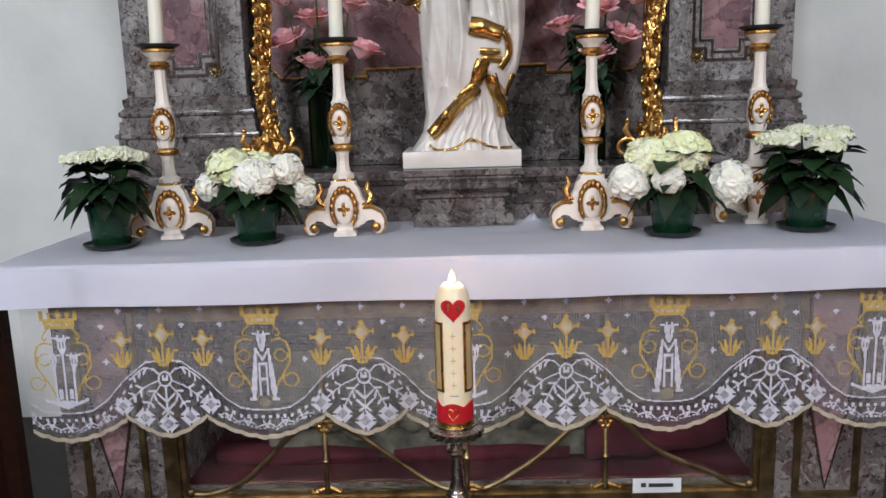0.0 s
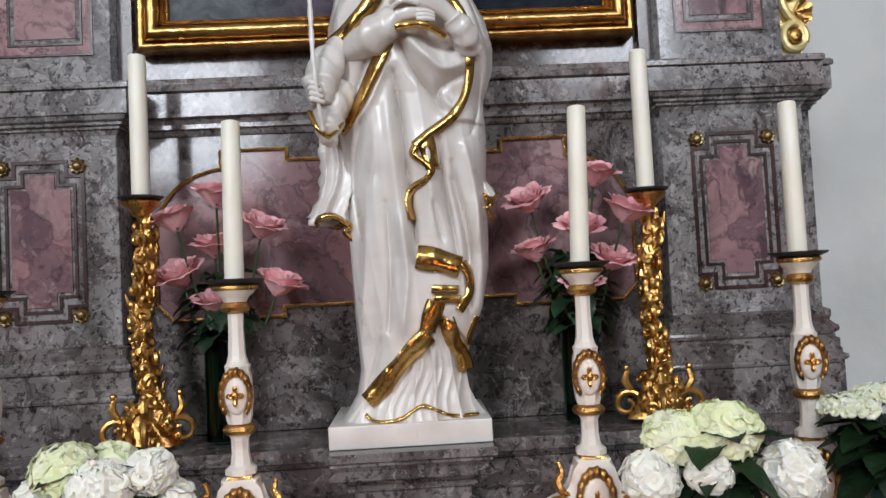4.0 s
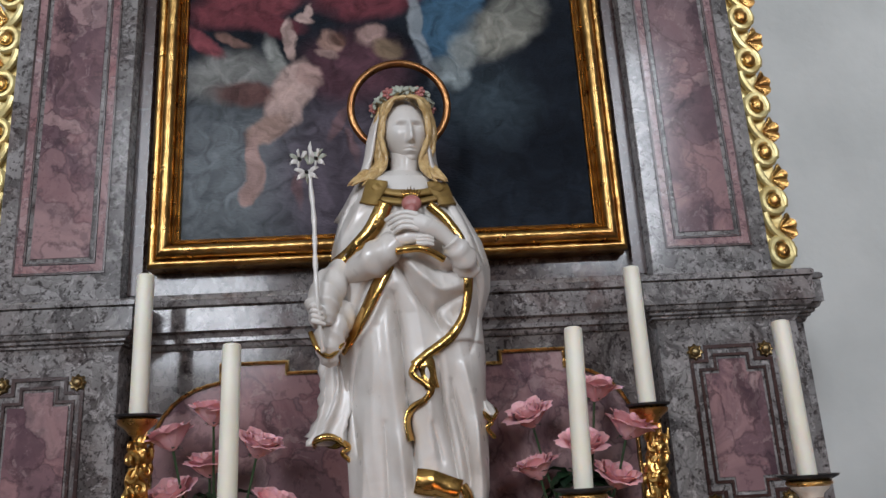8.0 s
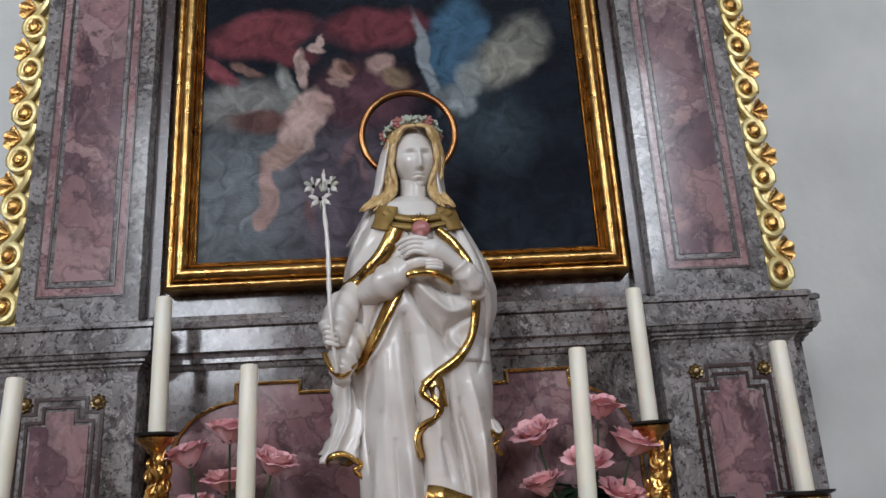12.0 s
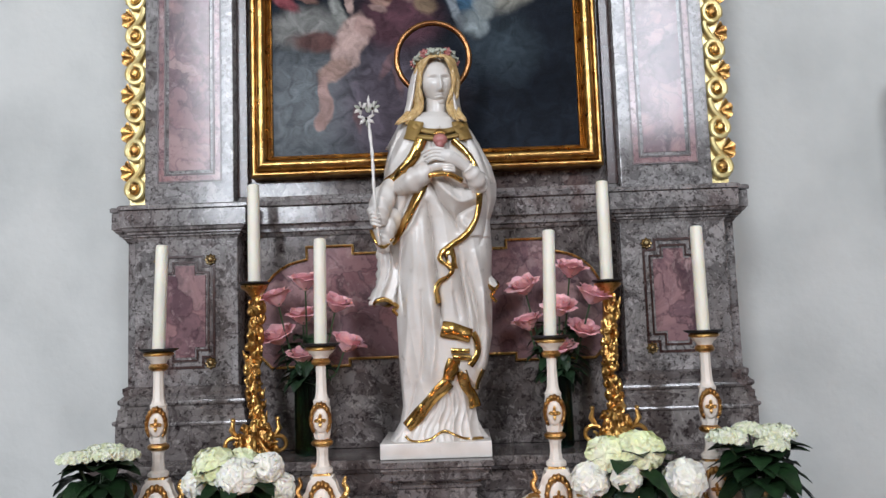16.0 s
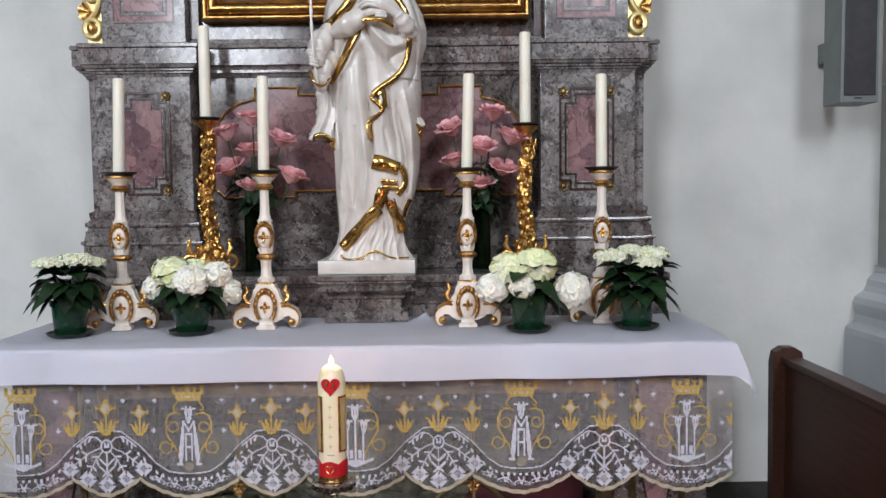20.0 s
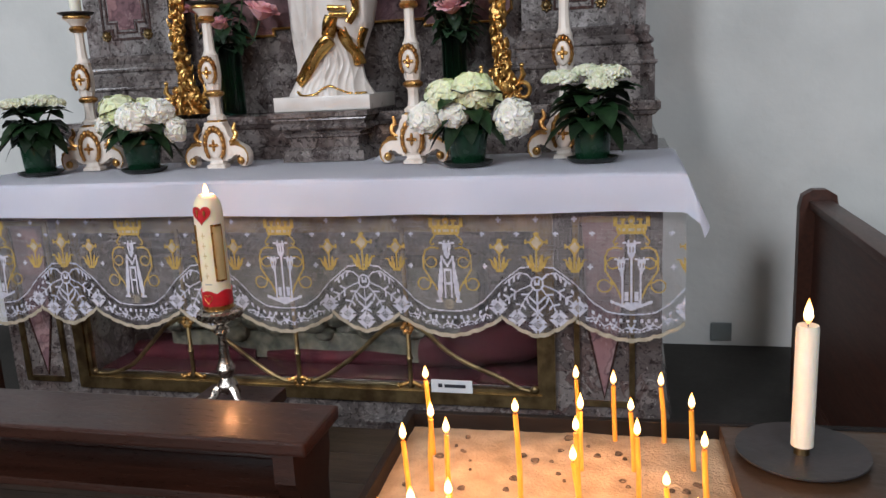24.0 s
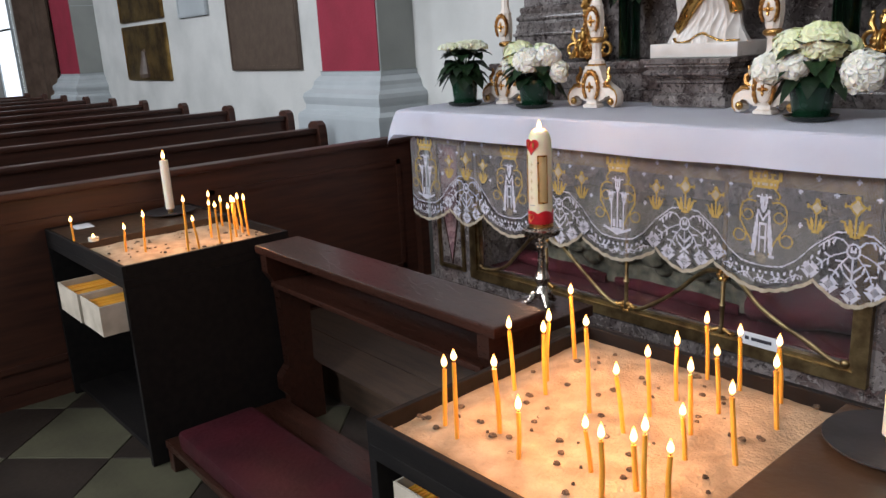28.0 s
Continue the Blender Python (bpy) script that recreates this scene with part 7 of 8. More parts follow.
f = part("flame", flame_mesh(0.038, 0.0085), M_FLAME, paschal, "bright candle flame", True)
f.location = (0, 0, 0.338)
flame_lamp(PX, PY, 0.6885 + 0.368, 2.8, 0.012)

# ---- the shrine in the altar ----
grille = thing("shrine_grille", "wrought brass scroll grille before the shrine", "grille")
for pts in (((-0.862, 0.262), (-0.80, 0.262), (-0.70, 0.30), (-0.62, 0.372), (-0.53, 0.46), (-0.46, 0.495), (-0.41, 0.482)), ((-0.47, 0.482), (-0.41, 0.494), (-0.35, 0.465), (-0.27, 0.405), (-0.18, 0.335), (-0.09, 0.275), (-0.01, 0.258), (0.07, 0.272), (0.16, 0.325), (0.24, 0.385), (0.31, 0.45), (0.37, 0.49), (0.43, 0.49)),
            ((0.36, 0.485), (0.42, 0.496), (0.48, 0.475), (0.56, 0.40), (0.64, 0.352), (0.74, 0.31), (0.82, 0.268), (0.868, 0.262))):
    part("scroll_bar", tube(B(), smooth_path([(x, 0.045, z) for x, z in pts], 5), 0.0085, 8), M_BRASS, grille, "bent brass bar", True)
for x, z0, z1 in ((-0.435, 0.258, 0.85), (0.0, 0.262, 0.85), (0.425, 0.258, 0.85)):
    bar = part("upright", lathe(B(), [(0.010, z0), (0.014, z0 + 0.01), (0.008, z0 + 0.03), (0.008, z0 + 0.10), (0.013, z0 + 0.11), (0.008, z0 + 0.12), (0.008, z1)], 10, (x, 0.045, 0)), M_BRASS, grille, "", True)
    bm = B()
    for s in (-1, 1):
        tube(bm, [(x + s * 0.004, 0.045, z0 + 0.02), (x + s * 0.025, 0.043, z0 + 0.012), (x + s * 0.042, 0.043, z0 + 0.004), (x + s * 0.05, 0.043, z0 + 0.014)], [0.007, 0.008, 0.008, 0.006], 7)
    part("foot_scroll", bm, M_GOLDDK, bar, "gilt scrolled foot", True)
    bm = B()
    for k in range(6):
        a = k * math.pi / 3
        ball(bm, (x + 0.016 * math.cos(a), 0.040, (0.262 if x == 0 else 0.48) + 0.016 * math.sin(a)), 0.0095, 6, (1, 0.7, 1))
    part("leaf_knot", bm, M_GOLDDK, bar, "", True)
for s in (-1, 1):
    bm = B()
    ball(bm, (s * 0.866, 0.043, 0.268), 0.016, 10, (1, 0.8, 1))
    part("end_curl", bm, M_BRASS, grille, "", True)
pane = part("shrine_pane", box(B(), -0.89, 0.89, 0.085, 0.089, 0.236, 0.839), M_PANE, altar, "clear glass pane")
pane.visible_shadow = False
rnd = random.Random(12)
bundle = thing("velvet_cushion", "burgundy velvet cushions and cloth inside the glass shrine", "cushion")
for x0, x1, z, r in ((-0.86, -0.30, 0.262, 0.045), (-0.25, 0.35, 0.262, 0.04), (0.40, 0.86, 0.30, 0.085)):
    bm = B()
    rows = []
    for i in range(25):
        t = i / 24
        rr = r * (0.55 + 0.45 * math.sin(math.pi * (0.08 + 0.84 * t)) ** 0.5)
        rows.append([(x0 + (x1 - x0) * t, 0.33 + rr * 1.3 * math.cos(a) * (1 + 0.05 * math.sin(9 * t + a * 3)), z + (0.0 if x0 < 0.3 else 0.06 * t) + rr * (1 + 0.08 * math.sin(14 * t + a * 2)) * math.sin(a)) for a in [2 * math.pi * k / 18 for k in range(18)]])
    rings(bm, rows)
    part("cushion", bm, M_VELVET, bundle, "", True)
relief = thing("carved_relief", "dark mossy carved stone reliefs inside the glass shrine", "carving")
for k in range(46):
    x = -0.66 + k * 0.0265
    bm = B()
    ball(bm, (x, 0.30 + rnd.uniform(-0.04, 0.04), 0.39 + rnd.uniform(-0.03, 0.07)), rnd.uniform(0.03, 0.05), 9, (1.2, 0.8, rnd.uniform(0.5, 1.0)))
    part("stone", bm, M_STONE, relief, "", True)
part("ledge", box(B(), -0.68, 0.62, 0.30, 0.58, 0.25, 0.365, 0.01), M_STONE, relief)
part("upper_ledge", box(B(), -0.68, 0.62, 0.36, 0.58, 0.3655, 0.62, 0.01), M_STONE, relief)
card = thing("name_card", "small white card with one dark printed line before the shrine", "card")
cm = part("sheet", box(B(), 0.505, 0.652, 0.0235, 0.0255, 0.253, 0.30), M_CARD, card)
part("print_bar", box(B(), 0.530, 0.545, 0.0222, 0.0233, 0.272, 0.286), M_INK, card, "dark printed bar")
part("print_bar", box(B(), 0.553, 0.628, 0.0222, 0.0233, 0.272, 0.284), M_INK, card, "dark printed bar")
part("prop", box(B(), 0.565, 0.59, 0.0257, 0.034, 0.253, 0.285), M_CARD, card)

# ---- the kneeling bench ----
bench = thing("kneeling_bench", "dark polished wooden kneeling bench with an arm rest and maroon cushion", "kneeling bench")
part("arm_rest", box(B(), -0.605, 0.607, -1.254, -1.078, 0.662, 0.691, 0.006), M_WOOD, bench)
part("back_rail", box(B(), -0.543, 0.535, -1.090, -1.070, 0.566, 0.6645, 0.002), M_WOOD, bench)
part("book_shelf", box(B(), -0.543, 0.535, -1.238, -1.075, 0.548, 0.566, 0.003), M_WOOD, bench)
for x0 in (-0.585, 0.535):
    out = [(-1.21, 0.0), (-1.21, 0.12), (-1.235, 0.15), (-1.235, 0.20), (-1.20, 0.24), (-1.21, 0.54), (-1.245, 0.60), (-1.245, 0.6645), (-1.07, 0.6645), (-1.07, 0.60), (-1.09, 0.54), (-1.10, 0.24), (-1.07, 0.20), (-1.07, 0.0)]
    bm = B()
    rings(bm, [[(x, y, z) for y, z in out] for x in (x0, x0 + 0.042)])
    part("side_board", bm, M_WOOD, bench, "shaped wooden side board")
part("foot_board", box(B(), -0.60, 0.58, -1.66, -1.21, 0.072, 0.097, 0.004), M_WOOD, bench)
for x0 in (-0.58, 0.535):
    part("foot_runner", box(B(), x0, x0 + 0.04, -1.66, -1.215, 0.0, 0.072, 0.003), M_WOOD, bench)
part("cushion", box(B(), -0.50, 0.56, -1.65, -1.38, 0.0975, 0.165, 0.02), M_CUSHION, bench, "maroon leatherette kneeling cushion", True)
platform = tagged(part("altar_platform", box(B(), -1.30, 1.33, -0.974, -0.035, 0.001, TREAD - 0.018, 0.002), M_TREAD), "low worn wooden platform before the altar", "platform", kind="structure")
for k in range(5):
    part("plank", box(B(), -1.305, 1.335, -0.982 + 0.1895 * k, -0.982 + 0.1895 * k + 0.1875, TREAD - 0.0178, TREAD, 0.002), M_TREAD, platform)


# ---- candle stands with sand ----
def lit_taper(x, y, z, h, lx, ly, rnd):
    ob = thing("taper", "thin lit honey-yellow taper stuck in sand", "candle", "lit tapers", (x, y, z))
    r = 0.0042 * rnd.uniform(0.92, 1.08)
    top = Vector((lx, ly, h))
    bend = Vector((rnd.uniform(-0.002, 0.002), rnd.uniform(-0.002, 0.002), 0))
    part("wax", tube(B(), [(0, 0, -0.012), top * 0.5 + bend, top], [r, r, r * 0.9], 9), M_TAPER, ob, "", True)
    part("wick", tube(B(), [top - Vector((0, 0, 0.001)), top + Vector((0.0005, 0, 0.006))], 0.0008, 5), M_WICK, ob)
    f = part("flame", flame_mesh(0.026 * rnd.uniform(0.85, 1.15), 0.0052), M_FLAME, ob, "small candle flame", True)
    f.location = top + Vector((0, 0, 0.003))
    return ob


def sand_sheet(bm, x0, x1, y0, y1, z, seed, raised=0.012):
    n, m = 56, 56
    rows = []
    for j in range(m + 1):
        row = []
        for i in range(n + 1):
            u, v = i / n, j / m
            edge = min(u, 1 - u, v, 1 - v)
            h = z + raised * min(1, edge * 8) + 0.005 * noise.noise((u * 6 + seed, v * 6, 0)) + 0.0025 * noise.noise((u * 22, v * 22, seed))
            row.append((x0 + (x1 - x0) * u, y0 + (y1 - y0) * v, h))
        rows.append(row)
    rings(bm, rows, closed=False, cap=False)
    return bm


def candle_stand(label, x0, x1, y0, y1, sx0, sx1, top, seed, tapers, plate, plate_r, boxes_at, turn):
    """A black wooden stand: a tray of sand beside a plain top with a metal plate, open shelf below."""
    rnd = random.Random(seed)
    hinge = Vector((min(x0, x1, key=abs), y1, 0))
    askew = Matrix.Translation(hinge) @ Matrix.Rotation(radians(turn), 4, "Z") @ Matrix.Translation(-hinge)
    ob = thing("candle_stand", label, "candle stand", "two candle stands")
    t = 0.022
    part("end_board", box(B(), x0, x0 + t, y0, y1, 0, top - 0.075, 0.002), M_BLACKWOOD, ob)
    part("end_board", box(B(), x1 - t, x1, y0, y1, 0, top - 0.075, 0.002), M_BLACKWOOD, ob)
    part("back_board", box(B(), x0 + t, x1 - t, y1 - t, y1, 0, top - 0.075, 0.002), M_BLACKWOOD, ob)
    part("shelf", box(B(), x0 + t, x1 - t, y0 + 0.01, y1 - t, top - 0.235, top - 0.22, 0.002), M_BLACKWOOD, ob)
    part("floor_board", box(B(), x0 + t, x1 - t, y0 + 0.02, y1 - t, 0.02, 0.04, 0.002), M_BLACKWOOD, ob)
    part("tray_bottom", box(B(), x0, x1, y0, y1, top - 0.0745, top - 0.046, 0.002), M_BLACKWOOD, ob)
    for a in ((x0, x1, y0, y0 + 0.014), (x0, x1, y1 - 0.014, y1), (x0, x0 + 0.014, y0 + 0.014, y1 - 0.014), (x1 - 0.014, x1, y0 + 0.014, y1 - 0.014)):
        part("tray_rim", box(B(), *a, top - 0.046, top, 0.002), M_BLACKWOOD, ob, "black wooden rim")
    e0, e1 = (x0 + 0.014, sx0) if sx0 - x0 > x1 - sx1 else (sx1, x1 - 0.014)
    part("plain_top", box(B(), e0, e1, y0 + 0.014, y1 - 0.014, top - 0.046, top - 0.003, 0.002), M_BRONZETOP, ob, "dark stained bare top")
    sand = tagged(part("sand", sand_sheet(B(), sx0 + (0.014 if sx0 == x0 else 0), sx1 - (0.014 if sx1 == x1 else 0), y0 + 0.014, y1 - 0.014, top - 0.030, seed), M_SAND, None, "", True), "bed of pale sand with burnt spots in a candle tray", "sand", kind="stuff")
    ob.matrix_basis = sand.matrix_basis = askew
    holes = B()
    for k in range(70):
        hx, hy = rnd.uniform(sx0 + 0.03, sx1 - 0.03), rnd.uniform(y0 + 0.03, y1 - 0.03)
        r = rnd.uniform(0.0014, 0.0036) * (1.5 if k % 3 == 0 else 1.0)
        rows = [[(hx + r * s * (1 + 0.25 * math.sin(3 * a + k)) * math.cos(a), hy + r * s * math.sin(a), top - 0.015 + d + 0.004 * noise.noise(((hx - sx0) * 11, (hy - y0) * 11, seed))) for a in [2 * math.pi * q / 9 for q in range(9)]] for s, d in ((1.9, -0.003), (1.5, 0.0006), (1.0, -0.0002), (0.4, -0.003))]
        rings(holes, rows, cap=True)
    tagged(part("burnt_holes", holes, M_SOOT, sand, "dark burnt holes"), kind="stuff")
    for x, y, h, lx, ly in tapers:
        lit_taper(x, y, top - 0.018, h, lx, ly, rnd)
    px, py, _ = askew @ Vector((*plate, 0))
    dish = thing("metal_plate", "flat black metal plate for a candle", "plate", "two candle plates", (px, py, top - 0.0028))
    part("disc", lathe(B(), [(0.0, 0.0), (plate_r * 0.6, 0.0), (plate_r * 0.7, 0.006), (plate_r, 0.011), (plate_r, 0.014), (plate_r * 0.7, 0.010), (plate_r * 0.55, 0.007), (0.0, 0.007)], 36), M_BLACK, dish, "", True)
    part("socket", lathe(B(), [(0.012, 0.007), (0.012, 0.02), (0.009, 0.022)], 14), M_BRASS, dish, "brass socket", True)
    big = thing("white_candle", "lit tall white candle on a metal plate", "candle", "two lit white candles", (px, py, top + 0.019))
    part("wax", lathe(B(), [(0.0175, 0.0), (0.0175, 0.196), (0.016, 0.203), (0.008, 0.202), (0.0, 0.2)], 22), M_WAX, big, "", True)
    part("wick", lathe(B(), [(0.001, 0.2), (0.001, 0.21)], 6), M_WICK, big)
    f = part("flame", flame_mesh(0.042, 0.0075), M_FLAME, big, "candle flame", True)
    f.location = (0, 0, 0.205)
    for bx0, bx1, by0, by1, bz in boxes_at:
        cb = thing("taper_box", "worn open cardboard box full of unlit tapers on the shelf", "box", "taper boxes")
        cb.matrix_basis = askew
        for q, (a0, a1, b0, b1, z1) in enumerate(((bx0, bx1, by0, by0 + 0.004, 0.10), (bx0, bx1, by1 - 0.004, by1, 0.10), (bx0, bx0 + 0.004, by0 + 0.004, by1 - 0.004, 0.10), (bx1 - 0.004, bx1, by0 + 0.004, by1 - 0.004, 0.10))):
            part("side", box(B(), a0, a1, b0, b1, bz, bz + z1), M_PAPER, cb)
        part("bottom", box(B(), bx0 + 0.004, bx1 - 0.004, by0 + 0.004, by1 - 0.004, bz, bz + 0.004), M_PAPER, cb)
        for k in range(int((bx1 - bx0 - 0.02) / 0.0105)):
            for row in range(2):
                x = bx0 + 0.01 + k * 0.0105 + rnd.uniform(-0.001, 0.001)
                part("spare_taper", tube(B(), [(x, by0 + 0.012, bz + 0.068 + row * 0.009 + rnd.uniform(-0.003, 0.003)), (x + rnd.uniform(-0.004, 0.004), by1 - 0.012, bz + 0.066 + row * 0.009)], 0.0042, 6), M_TAPER, cb, "unlit honey taper", True)
    return ob


M_BRONZETOP = mat("stained_dark_top", (0.07, 0.040, 0.022), 0.35, 0, (0.035, 0.022, 0.014), 6, 0.15, 50, 0.1)
RIGHT = ((0.848, -1.248, 0.142, -0.006, -0.005), (1.024, -1.414, 0.163, -0.004, -0.003), (0.916, -1.412, 0.122, -0.002, -0.001), (0.872, -1.361, 0.119, 0.004, 0.004), (0.861, -1.44, 0.124, -0.005, -0.006), (0.959, -1.576, 0.118, -0.004, -0.004), (0.922, -1.643, 0.14, 0.001, 0.001), (0.87, -1.627, 0.107, 0.003, 0.004), (1.047, -1.62, 0.084, 0.002, 0.002))
RIGHT += ((1.155, -1.566, 0.071, -0.007, -0.006), (1.219, -1.622, 0.1, -0, -0), (1.234, -1.558, 0.074, -0.004, -0.003), (1.262, -1.578, 0.11, 0, 0), (1.286, -1.553, 0.076, 0.001, 0.001), (1.114, -1.432, 0.104, -0.01, -0.008), (1.106, -1.347, 0.107, -0.004, -0.003), (1.105, -1.264, 0.104, -0.001, -0.001), (1.196, -1.357, 0.109, -0.003, -0.002))
RIGHT += ((1.237, -1.436, 0.074, -0.005, -0.003), (1.093, -1.142, 0.109, -0.004, -0.002), (1.19, -1.261, 0.106, -0.006, -0.003), (1.157, -1.134, 0.098, -0.003, -0.002), (1.295, -1.385, 0.11, -0.009, -0.005), (1.242, -1.142, 0.102, -0.007, -0.004), (1.285, -1.238, 0.104, -0.006, -0.003))
LEFT = ((-1.161, -1.695, 0.083, -0.0, -0.0), (-0.901, -1.596, 0.073, 0.002, 0.005), (-0.843, -1.549, 0.116, 0.003, 0.009), (-0.716, -1.446, 0.168, 0.002, 0.005), (-0.721, -1.403, 0.094, -0.004, -0.01), (-0.95, -1.26, 0.128, 0.004, 0.006), (-0.842, -1.305, 0.117, 0.002, 0.004), (-0.723, -1.325, 0.129, -0.001, -0.003), (-0.989, -1.194, 0.092, 0.001, 0.003))
LEFT += ((-0.721, -1.283, 0.116, 0.0, 0.001), (-0.771, -1.239, 0.127, -0.002, -0.004), (-0.879, -1.18, 0.104, -0.002, -0.005), (-0.829, -1.186, 0.122, -0.003, -0.006), (-0.771, -1.19, 0.125, -0.002, -0.005))
candle_stand("black wooden candle stand, sand tray full of lit tapers", 0.762, 1.733, -1.735, -1.102, 0.762, 1.338, 0.700, 31, RIGHT, (1.451, -1.222), 0.102, ((0.81, 1.03, -1.72, -1.45, 0.4885), (1.06, 1.28, -1.70, -1.43, 0.4885)), 1.6)
candle_stand("black wooden candle stand, sand tray with a few lit tapers", -1.50, -0.640, -1.70, -1.098, -1.12, -0.640, 0.708, 17, LEFT, (-1.35, -1.243), 0.10, ((-1.09, -0.87, -1.785, -1.52, 0.4885), (-0.855, -0.665, -1.78, -1.52, 0.4885)), 1.2)
leaflet = tagged(part("leaflet", box(B(), -1.46, -1.36, -1.63, -1.56, 0.7055, 0.7065), M_CARD), "small white paper slip lying on the stand", "paper")
tea = thing("tealight", "small burning tealight in the sand", "candle", loc=(-1.08, -1.648, 0.710))
part("cup", lathe(B(), [(0.018, 0.0), (0.019, 0.014), (0.017, 0.014), (0.0, 0.010)], 16), M_WAX, tea, "", True)
f = part("flame", flame_mesh(0.018, 0.005), M_FLAME, tea, "small flame", True)
f.location = (0, 0, 0.011)
for x, y in ((0.93, -1.55), (1.12, -1.30), (1.22, -1.52), (0.90, -1.33), (1.10, -1.62)):
    flame_lamp(x, y, 0.690 + 0.135, 1.85)
for x, y in ((-0.74, -1.25), (-0.82, -1.52)):
    flame_lamp(x, y, 0.708 + 0.13, 1.9)

# ---- pews ----
def pew(label, x, y_wall, y_end, top=0.86, front_only=False):
    ob = thing("pew", label, "pew", "rows of pews")
    part("back_rest", box(B(), x - 0.02, x + 0.018, y_end, y_wall, 0.06, top - 0.02, 0.003), M_PEW, ob)
    part("cap_rail", box(B(), x - 0.045, x + 0.04, y_end, y_wall, top - 0.0195, top + 0.012, 0.008), M_PEW, ob, "rounded cap rail", True)
    n = 3
    for k in range(n):
        a, b = y_end + (y_wall - y_end) * (k + 0.08) / n, y_end + (y_wall - y_end) * (k + 0.92) / n
        ring = [(a, 0.16), (b, 0.16), (b, top - 0.12), (a, top - 0.12)]
        bm = B()
        for (ya, za), (yb, zb) in zip(ring, ring[1:] + ring[:1]):
            box(bm, x + 0.0185, x + 0.028, min(ya, yb) - 0.012, max(ya, yb) + 0.012, min(za, zb) - 0.012, max(za, zb) + 0.012)
        part("panel_moulding", bm, M_PEW, ob)
    out = [(x - 0.07, 0.0), (x + 0.065, 0.0), (x + 0.065, top - 0.02), (x + 0.055, top + 0.03), (x + 0.02, top + 0.052), (x - 0.03, top + 0.052), (x - 0.065, top + 0.03), (x - 0.075, top - 0.02)]
    part("end_post", prism(B(), out, y_wall + 0.001, y_wall + 0.055), M_PEW, ob, "shaped end board")
    if not front_only:
        part("seat", box(B(), x + 0.03 - 0.45, x - 0.021, y_end, y_wall, 0.43, 0.455, 0.004), M_PEW, ob)
        part("book_ledge", box(B(), x + 0.029, x + 0.16, y_end, y_wall, 0.70, 0.718, 0.003), M_PEW, ob)
    part("plinth", box(B(), x - 0.03, x + 0.03, y_end, y_wall, 0.0, 0.059), M_PEW, ob)
    return ob


pew("dark brown wooden pew front with a plain panelled back", -1.53, 0.15, -3.6, 0.853, True)
for x, yw in ((-2.40, 0.08), (-3.44, 0.44), (-4.52, 0.48), (-5.45, 0.46), (-6.55, 0.48), (-7.55, 0.48), (-8.55, 0.48), (-9.55, 0.48), (-10.55, 0.48), (-11.55, 0.48)):
    pew("dark brown wooden pew in a row along the church wall", x, yw, -3.6, 0.853)
pew("dark brown wooden pew front beside the altar", 1.893, 0.732, -0.98, 0.79, True)

# ---- on the walls ----
speaker = thing("wall_speaker", "grey metal column loudspeaker fixed to the wall", "loudspeaker")
part("case", box(B(), 2.225, 2.405, 0.978, 1.15, 1.965, 2.85, 0.006), M_SPEAKER, speaker)
part("grille", box(B(), 2.24, 2.39, 0.972, 0.977, 2.0, 2.84, 0.002), M_BLACK, speaker, "dark speaker grille")
part("badge", box(B(), 2.29, 2.325, 0.973, 0.9775, 1.985, 1.99), M_INK, speaker)
part("bracket", box(B(), 2.28, 2.35, 1.151, 1.324, 2.2, 2.3), M_SPEAKER, speaker)
part("bracket", box(B(), 2.28, 2.35, 1.151, 1.324, 2.6, 2.7), M_SPEAKER, speaker)
socket = thing("wall_socket", "grey metal box on the wall beside the altar", "socket")
part("plate", box(B(), 1.564, 1.660, 1.335, 1.3495, 0.02, 0.11, 0.004), M_SPEAKER, socket)


def plaque(label, x0, x1, z0, z1, material, rim):
    ob = thing("wall_plaque", label, "plaque", "wall plaques")
    part("slab", box(B(), x0, x1, 1.315, 1.3495, z0, z1, 0.006), material, ob)
    part("border", strip(B(), [(x0 + 0.03, z0 + 0.03), (x1 - 0.03, z0 + 0.03), (x1 - 0.03, z1 - 0.03), (x0 + 0.03, z1 - 0.03)], 0.03, 1.307, 1.3155), rim, ob)
    return ob


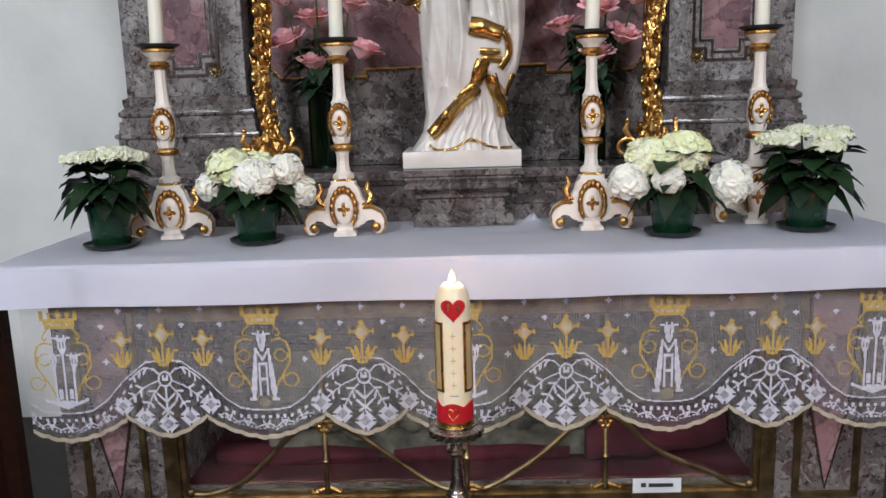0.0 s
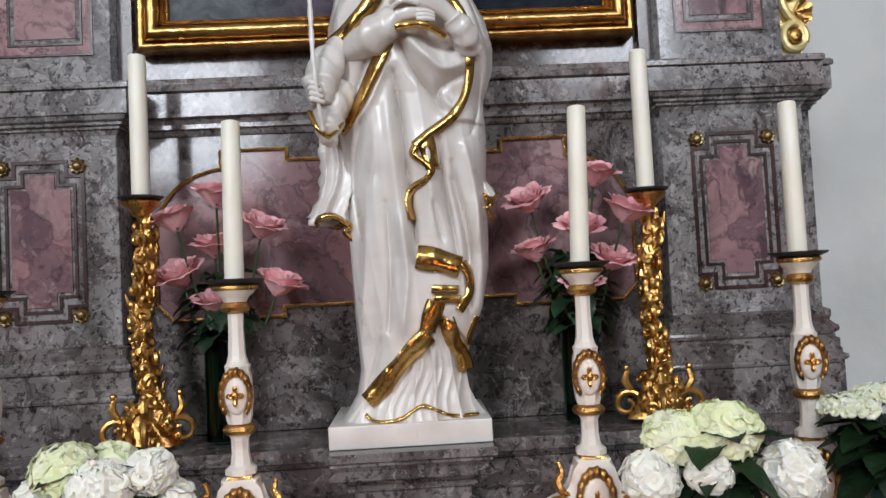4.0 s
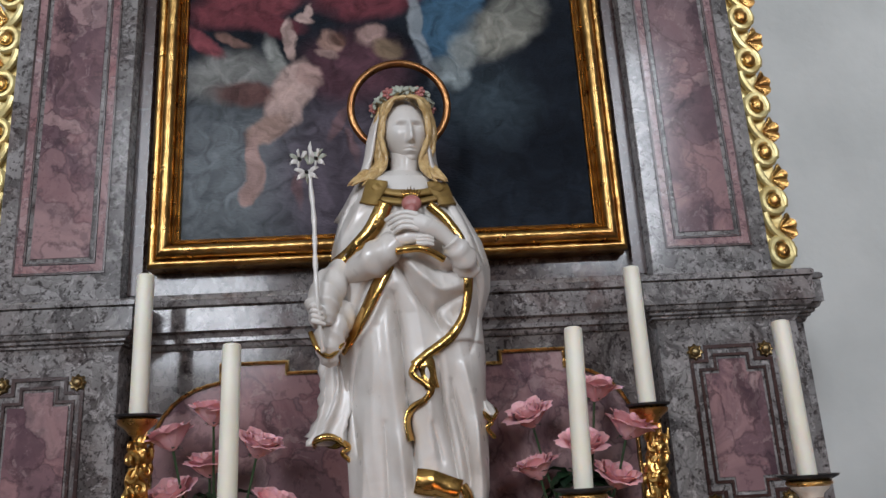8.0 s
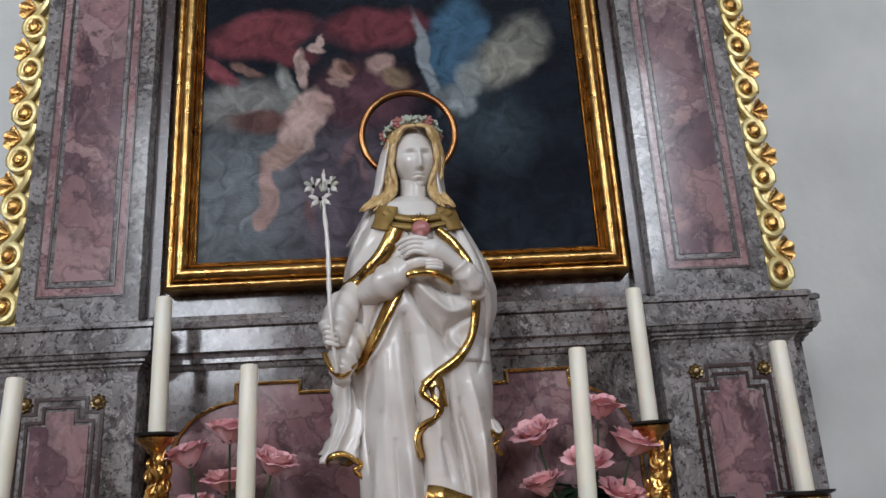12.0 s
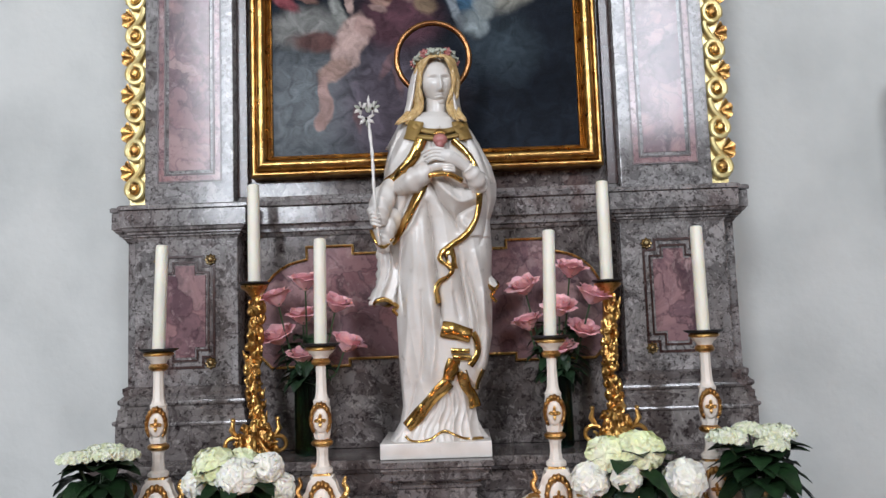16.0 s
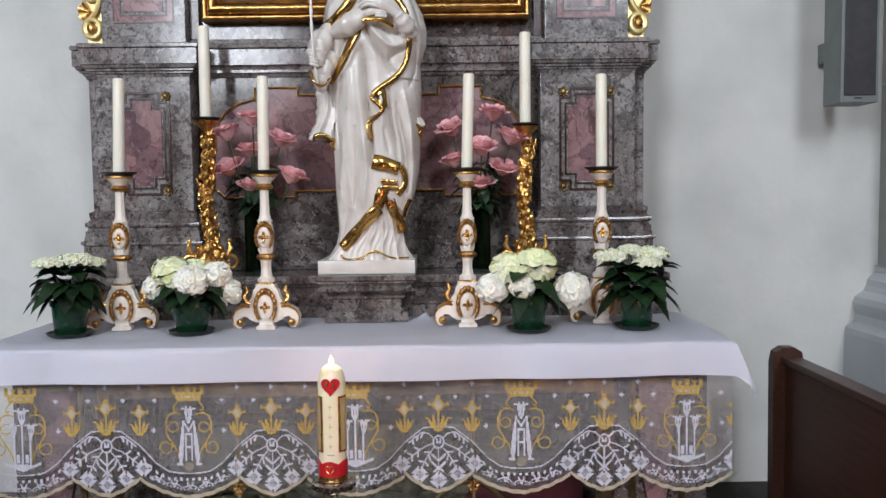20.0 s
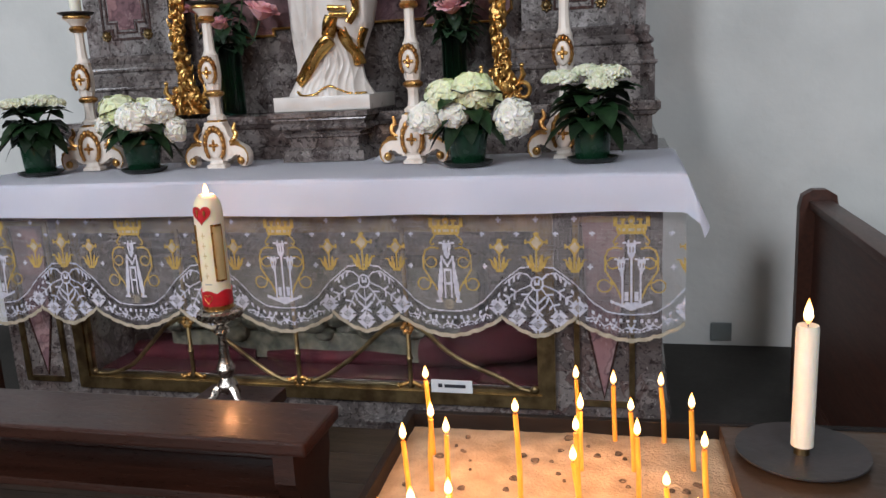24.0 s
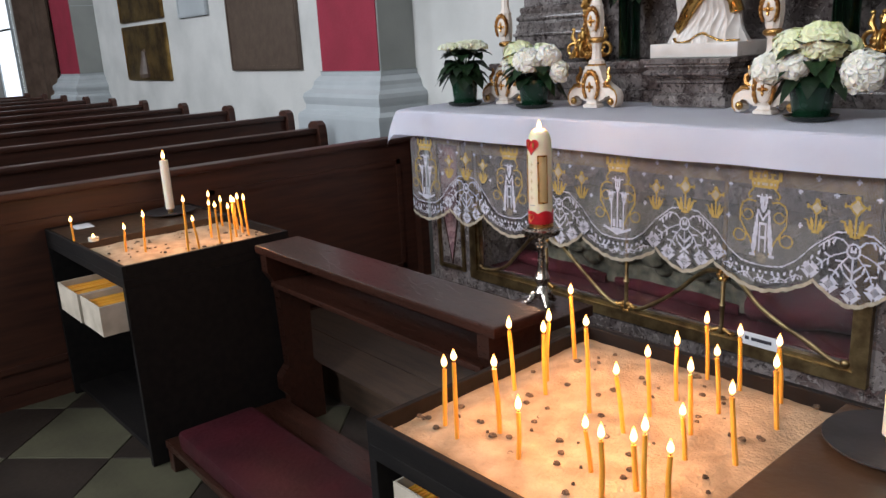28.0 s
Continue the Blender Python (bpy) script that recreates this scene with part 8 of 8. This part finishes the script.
plaque("large dark brown stone memorial slab on the white wall", -6.065, -4.636, 1.153, 3.2, M_PLAQUE, M_PLAQUE)
low = plaque("bronze memorial plaque with a small dark relief figure niche", -9.30, -7.79, 1.046, 1.735, M_BRONZE, M_BRONZE)
part("relief", lathe(B(), [(0.09, 0.0), (0.10, 0.05), (0.07, 0.18), (0.05, 0.26), (0.045, 0.32), (0.01, 0.36)], 10, (-8.55, 1.31, 1.08)), M_PLAQUE, low, "dark worn relief")
plaque("bronze memorial plaque on the white wall", -9.31, -7.81, 1.787, 2.5, M_BRONZE, M_BRONZE)
plaque("small pale stone tablet on the white wall", -7.32, -6.53, 1.748, 2.5, M_PALEPL, M_PALEPL)
curtain = B()
rows = []
for z in (0.0, 0.9, 1.8, 2.7, 3.6):
    rows.append([(-12.0 - 2.1 * i / 30, 1.10 + 0.05 * math.sin(i * 1.3) , z) for i in range(31)])
rings(curtain, rows, closed=False, cap=False)
bmesh.ops.solidify(curtain, geom=curtain.faces[:], thickness=0.01)
M_CURTAIN = mat("brown_cloth", (0.19, 0.125, 0.09), 0.9, 0, (0.13, 0.085, 0.06), 5, 0.2, 60)
tagged(part("curtain", curtain, M_CURTAIN, None, "", True), "hanging brown curtain by the far wall", "curtain")

win = thing("window_1", "tall bright church window with pale stone frame", "window", kind="structure")
M_DAYPANE = glow("bright_daylight_pane", (0.86, 0.93, 1.0), 1.6)
part("pane", box(B(), -17.2, -15.5, 1.335, 1.3495, 0.45, 5.4), M_DAYPANE, win, "bright window pane")
part("frame", strip(B(), [(-17.2, 0.45), (-15.5, 0.45), (-15.5, 5.4), (-17.2, 5.4)], 0.12, 1.30, 1.334), M_PALEPL, win)
for z in (2.0, 3.2, 4.4):
    part("glazing_bar", box(B(), -17.14, -15.56, 1.32, 1.334, z - 0.02, z + 0.02), M_BLACK, win)

# ---- floor tiles laid diagonally ----
tile_bm = box(B(), -0.192, 0.192, -0.192, 0.192, -0.03, 0.0, 0.003)
tile_mesh = {}
for key, material in (("pale", M_TILE_A), ("brown", M_TILE_B)):
    me = bpy.data.meshes.new("tile")
    tile_bm.to_mesh(me)
    me.materials.append(material)
    tile_mesh[key] = me
c45 = math.sqrt(0.5)
for i in range(-26, 18):
    for j in range(-22, 22):
        x = (i - j) * 0.388 * c45 - 0.257
        y = (i + j) * 0.388 * c45 - 1.512
        if -4.2 < x < 2.4 and -3.2 < y < -0.55:
            ob = new("tile", tile_mesh["pale" if (i + j) % 2 else "brown"])
            ob.matrix_basis = pose(x, y, 0, 0, 0, 45)
            ob.parent = floor
tile_bm.free()
